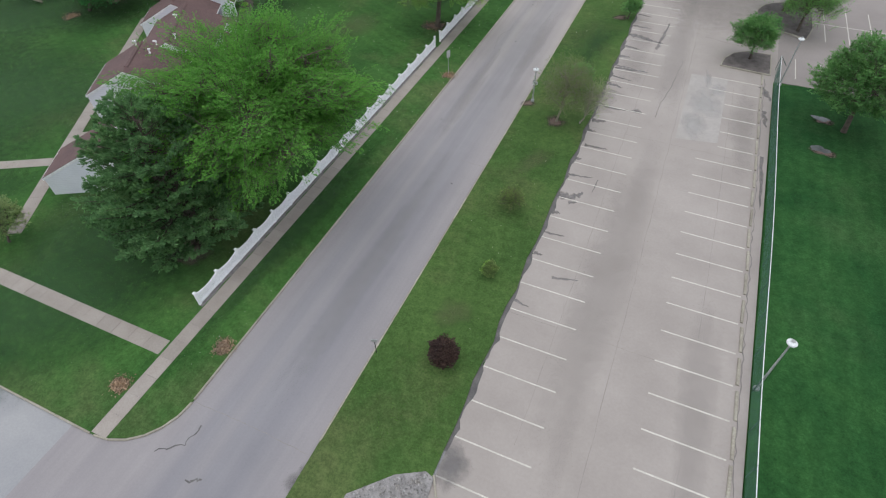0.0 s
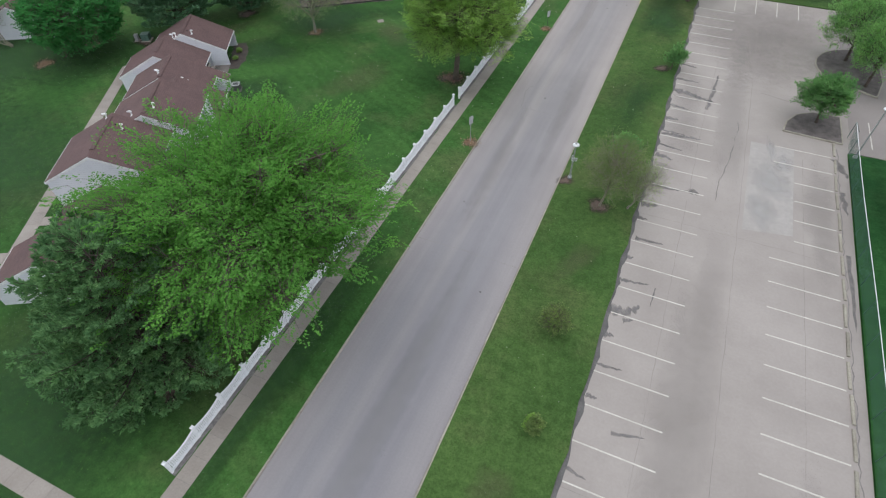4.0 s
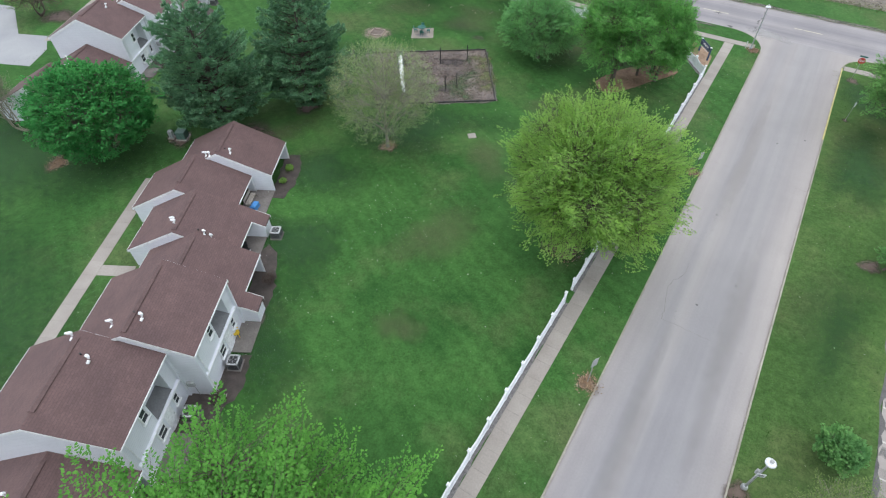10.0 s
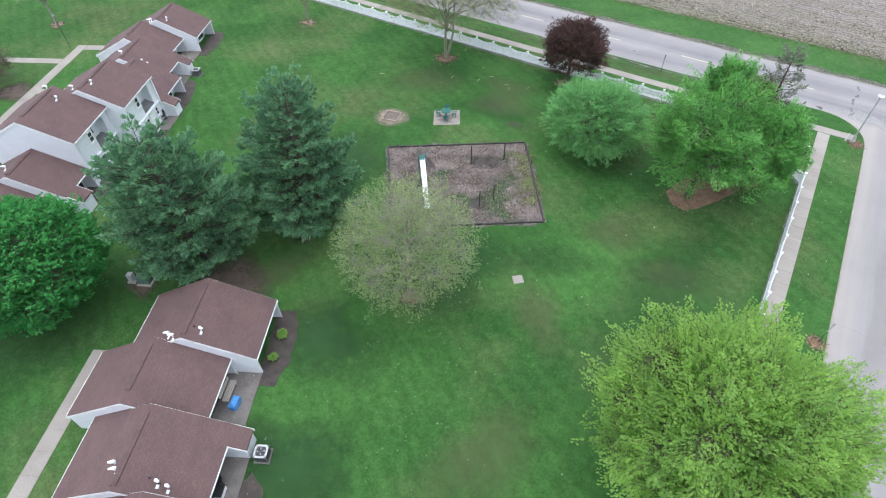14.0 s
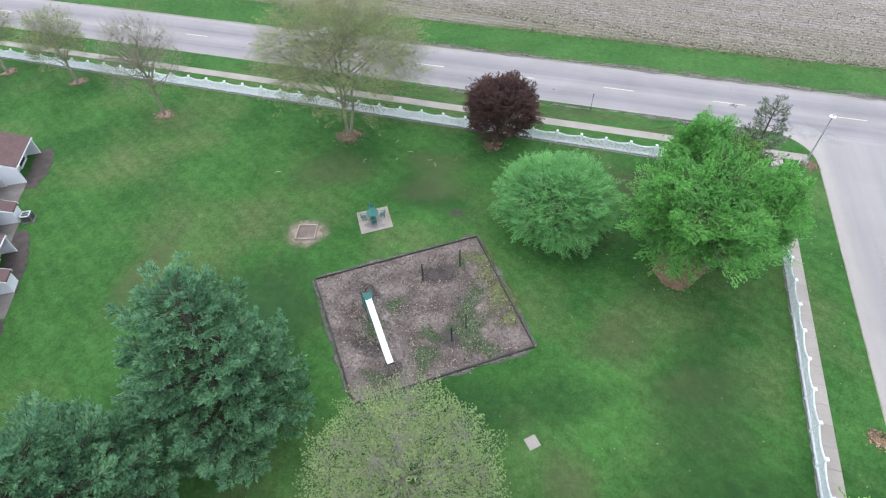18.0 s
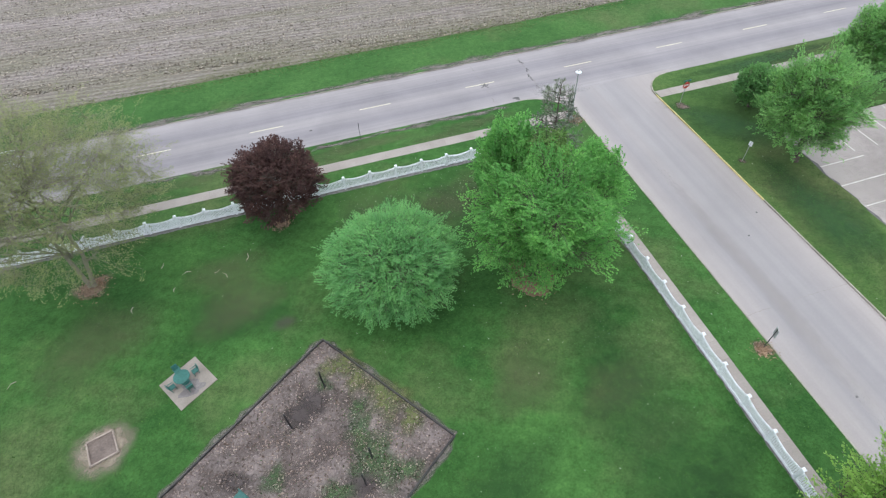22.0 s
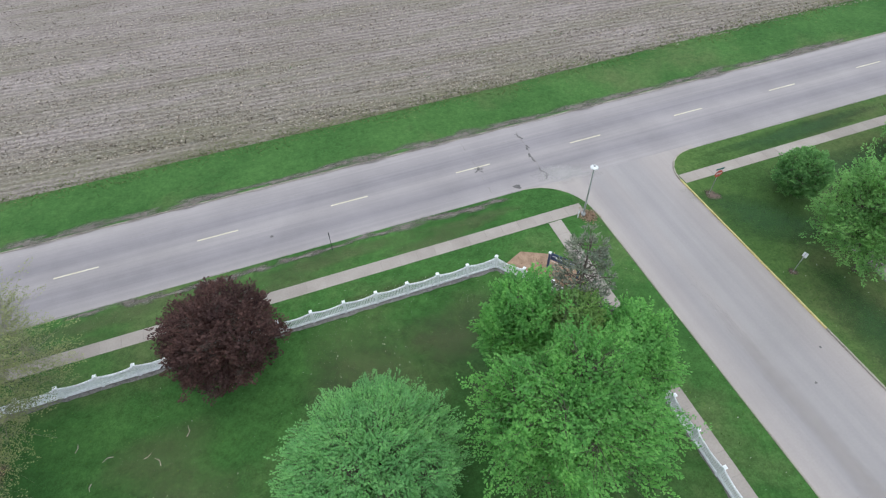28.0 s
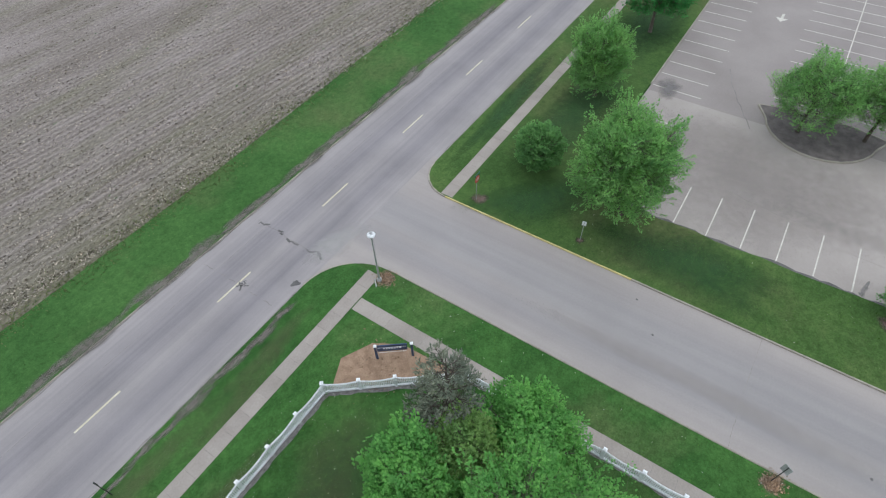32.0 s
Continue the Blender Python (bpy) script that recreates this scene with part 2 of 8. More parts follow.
def shingle_mat(name, slope_along_x=True):
    """Red-brown asphalt shingles: courses, single tabs, streaks."""
    m, n, l, b = node_mat(name)
    tc = n.new("ShaderNodeTexCoord")
    mp = n.new("ShaderNodeMapping")
    mp.inputs["Rotation"].default_value = (0, 0, radians(90))
    l.new(tc.outputs["Object"], mp.inputs[0])
    br = n.new("ShaderNodeTexBrick")
    br.inputs["Scale"].default_value = 1.0
    br.inputs["Brick Width"].default_value, br.inputs["Row Height"].default_value = 0.33, 0.14
    br.inputs["Mortar Size"].default_value = 0.012
    br.inputs["Color1"].default_value, br.inputs["Color2"].default_value = (0.132, 0.082, 0.079, 1), (0.150, 0.094, 0.091, 1)
    br.inputs["Mortar"].default_value = (0.115, 0.071, 0.069, 1)
    l.new(mp.outputs[0], br.inputs["Vector"])
    v = place_of(n, l)
    stain = ramp(n, l, noise_at(n, l, v, 0.5, 6, 0.65), [(0.3, (0.84, 0.84, 0.86)), (0.7, (1.14, 1.12, 1.1))])
    grit = ramp(n, l, noise_at(n, l, v, 9.0, 4, 0.8), [(0.3, (0.84, 0.84, 0.84)), (0.7, (1.16, 1.16, 1.16))])
    col = mix(n, l, 1.0, mix(n, l, 1.0, br.outputs["Color"], stain, "MULTIPLY"), grit, "MULTIPLY")
    l.new(col, b.inputs["Base Color"])
    b.inputs["Roughness"].default_value = 0.9
    bp = n.new("ShaderNodeBump")
    bp.inputs["Strength"].default_value, bp.inputs["Distance"].default_value = 0.5, 0.015
    l.new(br.outputs["Fac"], bp.inputs["Height"])
    bp.invert = True
    l.new(bp.outputs[0], b.inputs["Normal"])
    return m


def field_mat(name):
    """Soil between rows of pale crop residue, with mossy and dry streaks along the rows."""
    m, n, l, b = node_mat(name)
    v = place_of(n, l, (1, 1, 1), 4.6)
    sep = n.new("ShaderNodeSeparateXYZ")
    l.new(v, sep.inputs[0])
    wob = noise_at(n, l, place_of(n, l, (0.25, 1.0, 1), 4.6), 1.3, 5, 0.7)
    ma = n.new("ShaderNodeMath")
    ma.operation = "MULTIPLY_ADD"
    ma.inputs[1].default_value = 0.75
    l.new(wob, ma.inputs[0])
    l.new(sep.outputs[1], ma.inputs[2])
    sc = n.new("ShaderNodeMath")
    sc.operation = "MULTIPLY"
    sc.inputs[1].default_value = math.tau / 0.76
    l.new(ma.outputs[0], sc.inputs[0])
    sn = n.new("ShaderNodeMath")
    sn.operation = "SINE"
    l.new(sc.outputs[0], sn.inputs[0])
    mr = n.new("ShaderNodeMapRange")
    mr.inputs["From Min"].default_value = -1.0
    l.new(sn.outputs[0], mr.inputs["Value"])
    rows = ramp(n, l, mr.outputs[0], [(0.1, (0.150, 0.124, 0.108)), (0.85, (0.335, 0.292, 0.268))])
    soil = ramp(n, l, noise_at(n, l, place_of(n, l, (0.35, 1.5, 1), 4.6), 0.11, 6, 0.6), [(0.35, (0.20, 0.170, 0.146)), (0.65, (0.315, 0.272, 0.256))])
    far = n.new("ShaderNodeMapRange")
    far.inputs["From Min"].default_value, far.inputs["From Max"].default_value = 128.0, 165.0
    far.inputs["To Min"].default_value, far.inputs["To Max"].default_value = 0.38, 0.95
    l.new(sep.outputs[1], far.inputs["Value"])
    broken = n.new("ShaderNodeMath")
    broken.operation, broken.use_clamp = "MULTIPLY_ADD", True
    broken.inputs[1].default_value = 1.6
    l.new(noise_at(n, l, place_of(n, l, (0.5, 1.4, 1), 4.6), 0.3, 6, 0.7), broken.inputs[0])
    shift = n.new("ShaderNodeMath")
    shift.operation = "SUBTRACT"
    shift.inputs[1].default_value = 0.8
    l.new(far.outputs[0], shift.inputs[0])
    l.new(shift.outputs[0], broken.inputs[2])
    col = mix(n, l, broken.outputs[0], rows, soil)
    near = n.new("ShaderNodeMapRange")
    near.inputs["From Min"].default_value, near.inputs["From Max"].default_value = 142.0, 126.0
    near.inputs["To Max"].default_value = 0.14
    l.new(sep.outputs[1], near.inputs["Value"])
    green = n.new("ShaderNodeMath")
    green.operation = "ADD"
    l.new(noise_at(n, l, place_of(n, l, (0.2, 1.2, 1), 8), 0.16, 6, 0.65), green.inputs[0])
    l.new(near.outputs[0], green.inputs[1])
    moss = ramp(n, l, green.outputs[0], [(0.48, (0, 0, 0)), (0.70, (0.7, 0.7, 0.7))])
    col = mix(n, l, moss, col, (0.160, 0.152, 0.092))
    bits = ramp(n, l, noise_at(n, l, place_of(n, l, (0.6, 1.25, 1), 4.6), 4.2, 6, 0.9), [(0.34, (0.42, 0.41, 0.41)), (0.5, (0.95, 0.95, 0.95)), (0.66, (1.6, 1.6, 1.58))])
    col = mix(n, l, 1.0, col, bits, "MULTIPLY")
    l.new(col, b.inputs["Base Color"])
    b.inputs["Roughness"].default_value = 0.95
    bp = n.new("ShaderNodeBump")
    bp.inputs["Strength"].default_value, bp.inputs["Distance"].default_value = 0.8, 0.06
    l.new(noise_at(n, l, v, 7.0, 5, 0.8), bp.inputs["Height"])
    l.new(bp.outputs[0], b.inputs["Normal"])
    return m


M = {
    "lawn": grass_mat("mown_lawn", (0.034, 0.098, 0.0225), (0.061, 0.151, 0.036), (0.108, 0.140, 0.056), 0.59, 0.04, 119),
    "strip": grass_mat("strip_grass", (0.050, 0.104, 0.027), (0.080, 0.146, 0.040), (0.115, 0.132, 0.056), 0.58),
    "verge": grass_mat("bright_verge_grass", (0.043, 0.114, 0.028), (0.066, 0.153, 0.040), (0.105, 0.140, 0.055), 0.60),
    "deep": grass_mat("thick_lawn", (0.016, 0.068, 0.018), (0.032, 0.103, 0.027), (0.052, 0.108, 0.038), 0.64, 0.05, 0),
    "lane": road_mat("lane_paving", (0.362, 0.323, 0.306), (0.303, 0.281, 0.280), -16.95, 9.1, blotch=0.06, older=(28.0, 72.0)),
    "street": road_mat("street_asphalt", (0.320, 0.292, 0.291), (0.230, 0.212, 0.224), 116.35, 9.1, along="x"),
    "side": rough_mat("side_street_paving", (0.30, 0.30, 0.315), (0.37, 0.365, 0.37), 0.2, 7, bump=0.15, grain=0.07),
    "lot": rough_mat("parking_concrete", (0.337, 0.299, 0.275), (0.401, 0.358, 0.331), 0.14, 5, bump=0.06, contrast=0.14, grain=0.05),
    "lot2": rough_mat("far_parking_paving", (0.264, 0.232, 0.219), (0.320, 0.284, 0.269), 0.14, 5, bump=0.06, grain=0.05),
    "patch": rough_mat("pale_concrete_patch", (0.372, 0.340, 0.320), (0.436, 0.402, 0.382), 0.35, 3, bump=0.1, grain=0.1),
    "walk": rough_mat("sidewalk_concrete", (0.30, 0.262, 0.232), (0.365, 0.325, 0.292), 0.5, 8, bump=0.12, vary=0.06, grain=0.1),
    "patio": rough_mat("damp_patio_concrete", (0.14, 0.122, 0.112), (0.215, 0.192, 0.175), 0.7, 8, bump=0.2),
    "slab_tan": rough_mat("tan_concrete", (0.26, 0.225, 0.19), (0.335, 0.295, 0.255), 0.9, 8, bump=0.15, grain=0.1),
    "slab": rough_mat("patio_concrete", (0.36, 0.32, 0.28), (0.45, 0.41, 0.37), 0.6, 8, bump=0.2),
    "kerb": rough_mat("kerb_concrete", (0.29, 0.262, 0.215), (0.41, 0.38, 0.315), 0.6, 8, bump=0.3, vary=0.1),
    "yellow": rough_mat("worn_yellow_paint", (0.46, 0.385, 0.15), (0.60, 0.52, 0.24), 0.9, 9, bump=0.3, vary=0.08),
    "seam": rough_mat("dirty_seam", (0.23, 0.205, 0.19), (0.31, 0.28, 0.26), 0.9, 6, bump=0.05),
    "crack": rough_mat("tar_and_cracks", (0.09, 0.085, 0.085), (0.16, 0.15, 0.145), 1.0, 9, bump=0.2),
    "damp": rough_mat("damp_stain", (0.17, 0.15, 0.145), (0.27, 0.245, 0.235), 0.9, 6, rough=0.6, bump=0.1),
    "line": rough_mat("stall_paint", (0.50, 0.47, 0.42), (0.68, 0.65, 0.59), 0.8, 9, bump=0.1, contrast=0.22),
    "lane_line": rough_mat("centre_line_paint", (0.52, 0.47, 0.34), (0.64, 0.60, 0.48), 1.0, 9, bump=0.1),
    "soil": rough_mat("bare_soil", (0.105, 0.085, 0.075), (0.175, 0.145, 0.13), 0.8, 8, bump=0.6, bump_scale=20),
    "mulch": rough_mat("wood_chip_mulch", (0.24, 0.155, 0.10), (0.38, 0.26, 0.175), 1.6, 16, bump=0.9, bump_scale=26),
    "brown_mulch": rough_mat("brown_bark_mulch", (0.185, 0.108, 0.068), (0.33, 0.21, 0.138), 1.4, 16, bump=0.9, bump_scale=26, grain=0.3),
    "dark_mulch": rough_mat("dark_mulch", (0.045, 0.036, 0.032), (0.095, 0.075, 0.067), 1.2, 14, bump=0.9, bump_scale=26),
    "grey_mulch": rough_mat("weathered_mulch", (0.10, 0.086, 0.081), (0.19, 0.164, 0.155), 1.2, 14, bump=0.9, bump_scale=26),
    "play": rough_mat("playground_chips", (0.082, 0.064, 0.055), (0.262, 0.214, 0.20), 0.42, 5, bump=1.0, bump_scale=10, contrast=0.16, grain=0.4),
    "soft_damp": soft_mat("damp_stain_thin", (0.16, 0.15, 0.15), (0.24, 0.225, 0.22), strength=0.62, rough=0.55),
    "soft_pale": soft_mat("pale_scum", (0.44, 0.42, 0.405), (0.53, 0.51, 0.495), 1.2, strength=0.5),
    "soft_aged": soft_mat("aged_paving", (0.245, 0.216, 0.202), (0.292, 0.26, 0.244), 0.5, strength=0.38),
    "soft_dark": soft_mat("darkened_paving", (0.245, 0.226, 0.212), (0.285, 0.265, 0.25), 0.5, strength=0.18),
    "soft_rot": soft_mat("rotted_chips", (0.10, 0.078, 0.068), (0.16, 0.125, 0.11), 1.2, 12, strength=0.4),
    "soft_soil": soft_mat("bare_soil_patch", (0.105, 0.075, 0.06), (0.17, 0.125, 0.10), 1.2, 12),
    "soft_edge": soft_mat("trodden_verge", (0.13, 0.115, 0.10), (0.21, 0.19, 0.165), 1.4, 12, strength=0.75, grain=0.4),
    "soft_mulch": soft_mat("mulch_patch", (0.22, 0.15, 0.105), (0.34, 0.245, 0.18), 1.8, 16, grain=0.4),
    "soft_dark_mulch": soft_mat("dark_hollow", (0.06, 0.048, 0.045), (0.105, 0.085, 0.08), 1.8, 14, strength=0.9),
    "soft_sand": soft_mat("trodden_sand", (0.27, 0.215, 0.165), (0.37, 0.305, 0.24), 1.5, 10),
    "soft_dry": soft_mat("dry_brown_grass", (0.10, 0.122, 0.05), (0.15, 0.152, 0.075), 0.9, 9, strength=0.36, grain=0.35),
    "soft_lush": soft_mat("lush_dark_grass", (0.023, 0.078, 0.018), (0.041, 0.112, 0.026), 0.9, 9, strength=0.36, grain=0.3),
    "soft_deep": soft_mat("deep_green_grass", (0.021, 0.072, 0.018), (0.041, 0.110, 0.027), 0.9, 7, strength=0.7, grain=0.35),
    "soft_moss": soft_mat("mossy_chips", (0.10, 0.130, 0.042), (0.175, 0.185, 0.070), 1.5, 12, strength=0.85, grain=0.35),
    "soft_weed": soft_mat("thin_weeds_on_chips", (0.052, 0.105, 0.040), (0.10, 0.145, 0.06), 1.5, 12, strength=0.75, grain=0.4),
    "water": rough_mat("shallow_water", (0.10, 0.11, 0.11), (0.17, 0.18, 0.18), 1.0, 6, rough=0.03, bump=0.0),
    "gravel": rough_mat("gravel", (0.20, 0.19, 0.185), (0.36, 0.34, 0.335), 2.0, 14, bump=0.9, bump_scale=14),
    "field": field_mat("stubble_soil"),
    "straw": rough_mat("straw", (0.36, 0.31, 0.25), (0.55, 0.49, 0.42), 1.0, 9, bump=0.2),
    "timber": rough_mat("dark_timber", (0.035, 0.034, 0.033), (0.07, 0.066, 0.062), 1.0, 8, bump=0.4),
    "sand_rim": rough_mat("pale_timber", (0.30, 0.24, 0.20), (0.42, 0.35, 0.30), 1.0, 8, bump=0.4),
    "sand_timber": rough_mat("dirty_sand", (0.13, 0.10, 0.085), (0.21, 0.165, 0.14), 1.0, 8, bump=0.4),
    "siding": siding_mat("lap_siding"),
    "trim": rough_mat("white_trim_paint", (0.78, 0.78, 0.79), (0.86, 0.86, 0.87), 0.8, 6, rough=0.5, bump=0.05),
    "fence_gravel": rough_mat("grey_gravel", (0.11, 0.10, 0.10), (0.27, 0.255, 0.25), 6.0, 14, bump=0.8, bump_scale=25),
    "vinyl": rough_mat("white_vinyl", (0.87, 0.885, 0.91), (0.92, 0.93, 0.95), 1.2, 6, rough=0.3, bump=0.03),
    "shingle": shingle_mat("brown_shingles"),
    "ridge": rough_mat("ridge_shingles", (0.10, 0.062, 0.06), (0.145, 0.09, 0.086), 1.2, 9),
    "glass": glass_mat("dark_glass"),
    "steel": rough_mat("galvanised_steel", (0.42, 0.43, 0.44), (0.55, 0.56, 0.57), 1.0, 9, rough=0.45, metal=0.6, bump=0.05),
    "slide": rough_mat("polished_slide_steel", (0.78, 0.79, 0.80), (0.86, 0.87, 0.88), 0.8, 6, rough=0.35, metal=0.55, bump=0.02),
    "black": rough_mat("black_metal", (0.02, 0.02, 0.022), (0.04, 0.04, 0.042), 1.0, 9, rough=0.5, bump=0.05),
    "green_paint": rough_mat("green_paint", (0.03, 0.12, 0.10), (0.05, 0.17, 0.145), 1.0, 9, rough=0.45, bump=0.05),
    "green_box": rough_mat("utility_green_paint", (0.07, 0.14, 0.11), (0.11, 0.19, 0.155), 1.0, 9, rough=0.5, bump=0.05),
    "chain": rough_mat("green_chain_link", (0.04, 0.10, 0.075), (0.07, 0.15, 0.115), 1.0, 9, rough=0.6, bump=0.0),
    "white": rough_mat("white_enamel", (0.74, 0.75, 0.76), (0.82, 0.83, 0.84), 1.0, 9, rough=0.35, bump=0.03),
    "vent_white": rough_mat("white_plastic", (0.86, 0.86, 0.86), (0.90, 0.90, 0.90), 1.0, 9, rough=0.4, bump=0.0),
    "dark_grey": rough_mat("dark_grey_casing", (0.12, 0.12, 0.125), (0.19, 0.19, 0.195), 1.0, 9, rough=0.5, bump=0.05),
    "grey": rough_mat("grey_casing", (0.36, 0.36, 0.36), (0.46, 0.46, 0.46), 1.0, 9, rough=0.5, bump=0.05),
    "grey_top": rough_mat("pale_grey_enamel", (0.52, 0.52, 0.53), (0.62, 0.62, 0.63), 1.0, 9, rough=0.45, bump=0.03),
    "navy": rough_mat("navy_sign_paint", (0.025, 0.05, 0.11), (0.04, 0.075, 0.15), 1.0, 9, rough=0.4, bump=0.05),
    "red": rough_mat("red_sign_paint", (0.45, 0.05, 0.04), (0.55, 0.08, 0.06), 1.0, 9, rough=0.4, bump=0.03),
    "blue": rough_mat("blue_plastic", (0.06, 0.22, 0.55), (0.10, 0.30, 0.65), 2.0, 9, rough=0.4, bump=0.1),
    "sun_yellow": rough_mat("yellow_plastic", (0.62, 0.42, 0.03), (0.75, 0.52, 0.05), 2.0, 9, rough=0.4, bump=0.05),
    "bark": rough_mat("grey_bark", (0.075, 0.058, 0.045), (0.15, 0.12, 0.10), 2.5, 14, bump=0.8, bump_scale=18),
    "pine_bark": rough_mat("dark_pine_bark", (0.05, 0.04, 0.032), (0.10, 0.08, 0.065), 2.5, 14, bump=0.8, bump_scale=18),
    "willow_bark": rough_mat("olive_brown_bark", (0.20, 0.18, 0.135), (0.30, 0.27, 0.205), 2.5, 14, bump=0.6, bump_scale=18),
    "pale_bark": rough_mat("pale_bark", (0.23, 0.205, 0.17), (0.36, 0.32, 0.28), 2.5, 14, bump=0.6, bump_scale=18),
    "rubber": rough_mat("tyre_rubber", (0.02, 0.02, 0.02), (0.035, 0.035, 0.035), 2.0, 9, bump=0.1),
    "car_paint": rough_mat("white_car_paint", (0.74, 0.75, 0.77), (0.78, 0.79, 0.81), 0.6, 6, rough=0.2, bump=0.0),
    "bed_liner": rough_mat("bed_liner", (0.03, 0.032, 0.035), (0.05, 0.052, 0.055), 1.0, 9, bump=0.2),
    "leaf_maple": leaf_mat("maple_leaves", (0.118, 0.31, 0.058), (0.17, 0.40, 0.085), 0.35),
    "leaf_lime": leaf_mat("yellow_green_leaves", (0.335, 0.54, 0.14), (0.41, 0.62, 0.18), 0.62),
    "leaf_young": leaf_mat("young_olive_leaves", (0.235, 0.325, 0.135), (0.35, 0.435, 0.20), 0.42),
    "leaf_pine": leaf_mat("pine_needles", (0.115, 0.25, 0.135), (0.225, 0.40, 0.23), 0.3),
    "leaf_dark_pine": leaf_mat("dark_pine_needles", (0.105, 0.225, 0.09), (0.20, 0.36, 0.16), 0.3),
    "leaf_round": leaf_mat("deep_green_leaves", (0.045, 0.215, 0.055), (0.1, 0.33, 0.095), 0.22),
    "leaf_pale": leaf_mat("pale_green_leaves", (0.155, 0.385, 0.125), (0.225, 0.475, 0.175), 0.25),
    "leaf_rust": leaf_mat("rusty_green_leaves", (0.165, 0.30, 0.085), (0.25, 0.405, 0.135), 0.35),
    "leaf_purple": leaf_mat("purple_leaves", (0.075, 0.046, 0.044), (0.15, 0.088, 0.082), 0.35),
    "leaf_black": leaf_mat("dark_purple_brown_leaves", (0.05, 0.034, 0.033), (0.105, 0.07, 0.062), 0.2),
    "leaf_brown": leaf_mat("thin_brown_green_leaves", (0.14, 0.215, 0.07), (0.22, 0.30, 0.11), 0.3),
    "leaf_willow": leaf_mat("thin_willow_leaves", (0.22, 0.25, 0.118), (0.33, 0.365, 0.178), 0.3),
    "leaf_fresh": leaf_mat("fresh_maple_leaves", (0.14, 0.37, 0.09), (0.225, 0.49, 0.14), 0.4),
    "leaf_dull": leaf_mat("dull_green_leaves", (0.12, 0.275, 0.09), (0.20, 0.40, 0.14), 0.35),
    "leaf_ne": leaf_mat("fresh_green_leaves", (0.18, 0.39, 0.115), (0.285, 0.525, 0.18), 0.4),
    "needle_grey": leaf_mat("grey_green_needles", (0.15, 0.175, 0.135), (0.26, 0.29, 0.225), 0.2),
    "blade": leaf_mat("grass_blades", (0.048, 0.115, 0.024), (0.095, 0.19, 0.042), 0.3),
    "petal": leaf_mat("white_petals", (0.55, 0.55, 0.50), (0.75, 0.75, 0.70), 0.2),
    "verge_blade": leaf_mat("verge_blades", (0.07, 0.15, 0.05), (0.11, 0.21, 0.07), 0.3),
    "verge_weed": leaf_mat("verge_weeds", (0.12, 0.17, 0.065), (0.22, 0.24, 0.12), 0.4),
    "weed": leaf_mat("weeds", (0.045, 0.11, 0.035), (0.09, 0.165, 0.055), 0.3),
    "chip": leaf_mat("wood_chips", (0.10, 0.072, 0.06), (0.42, 0.345, 0.32), 0.0),
    "straw_bits": leaf_mat("pale_straw_bits", (0.33, 0.29, 0.25), (0.58, 0.52, 0.46), 0.0),
    "clod": leaf_mat("dark_clods", (0.07, 0.056, 0.048), (0.15, 0.125, 0.105), 0.0),
    "chip_red": leaf_mat("red_wood_chips", (0.23, 0.155, 0.105), (0.44, 0.33, 0.24), 0.0),
    "stones": leaf_mat("loose_stones", (0.20, 0.19, 0.19), (0.46, 0.45, 0.45), 0.0),
}

# ---- mesh helpers ----
def mesh_of(name, verts, faces, mat, smooth=False):
    me = bpy.data.meshes.new(name)
    me.from_pydata([tuple(v) for v in verts], [], [tuple(f) for f in faces])
    me.materials.append(mat)
    if smooth:
        me.polygons.foreach_set("use_smooth", [True] * len(me.polygons))
    me.update()
    return me


def mesh_np(name, verts, faces, mat):
    """Many equal faces at once: verts (n, 3), faces (m, k)."""
    me = bpy.data.meshes.new(name)
    k = faces.shape[1]
    me.vertices.add(len(verts))
    me.vertices.foreach_set("co", np.ascontiguousarray(verts, dtype=np.float32).ravel())
    me.loops.add(faces.size)
    me.loops.foreach_set("vertex_index", np.ascontiguousarray(faces, dtype=np.int32).ravel())
    me.polygons.add(len(faces))
    me.polygons.foreach_set("loop_start", np.arange(0, faces.size, k, dtype=np.int32))
    me.materials.append(mat)
    me.update(calc_edges=True)
    me.validate()
    return me


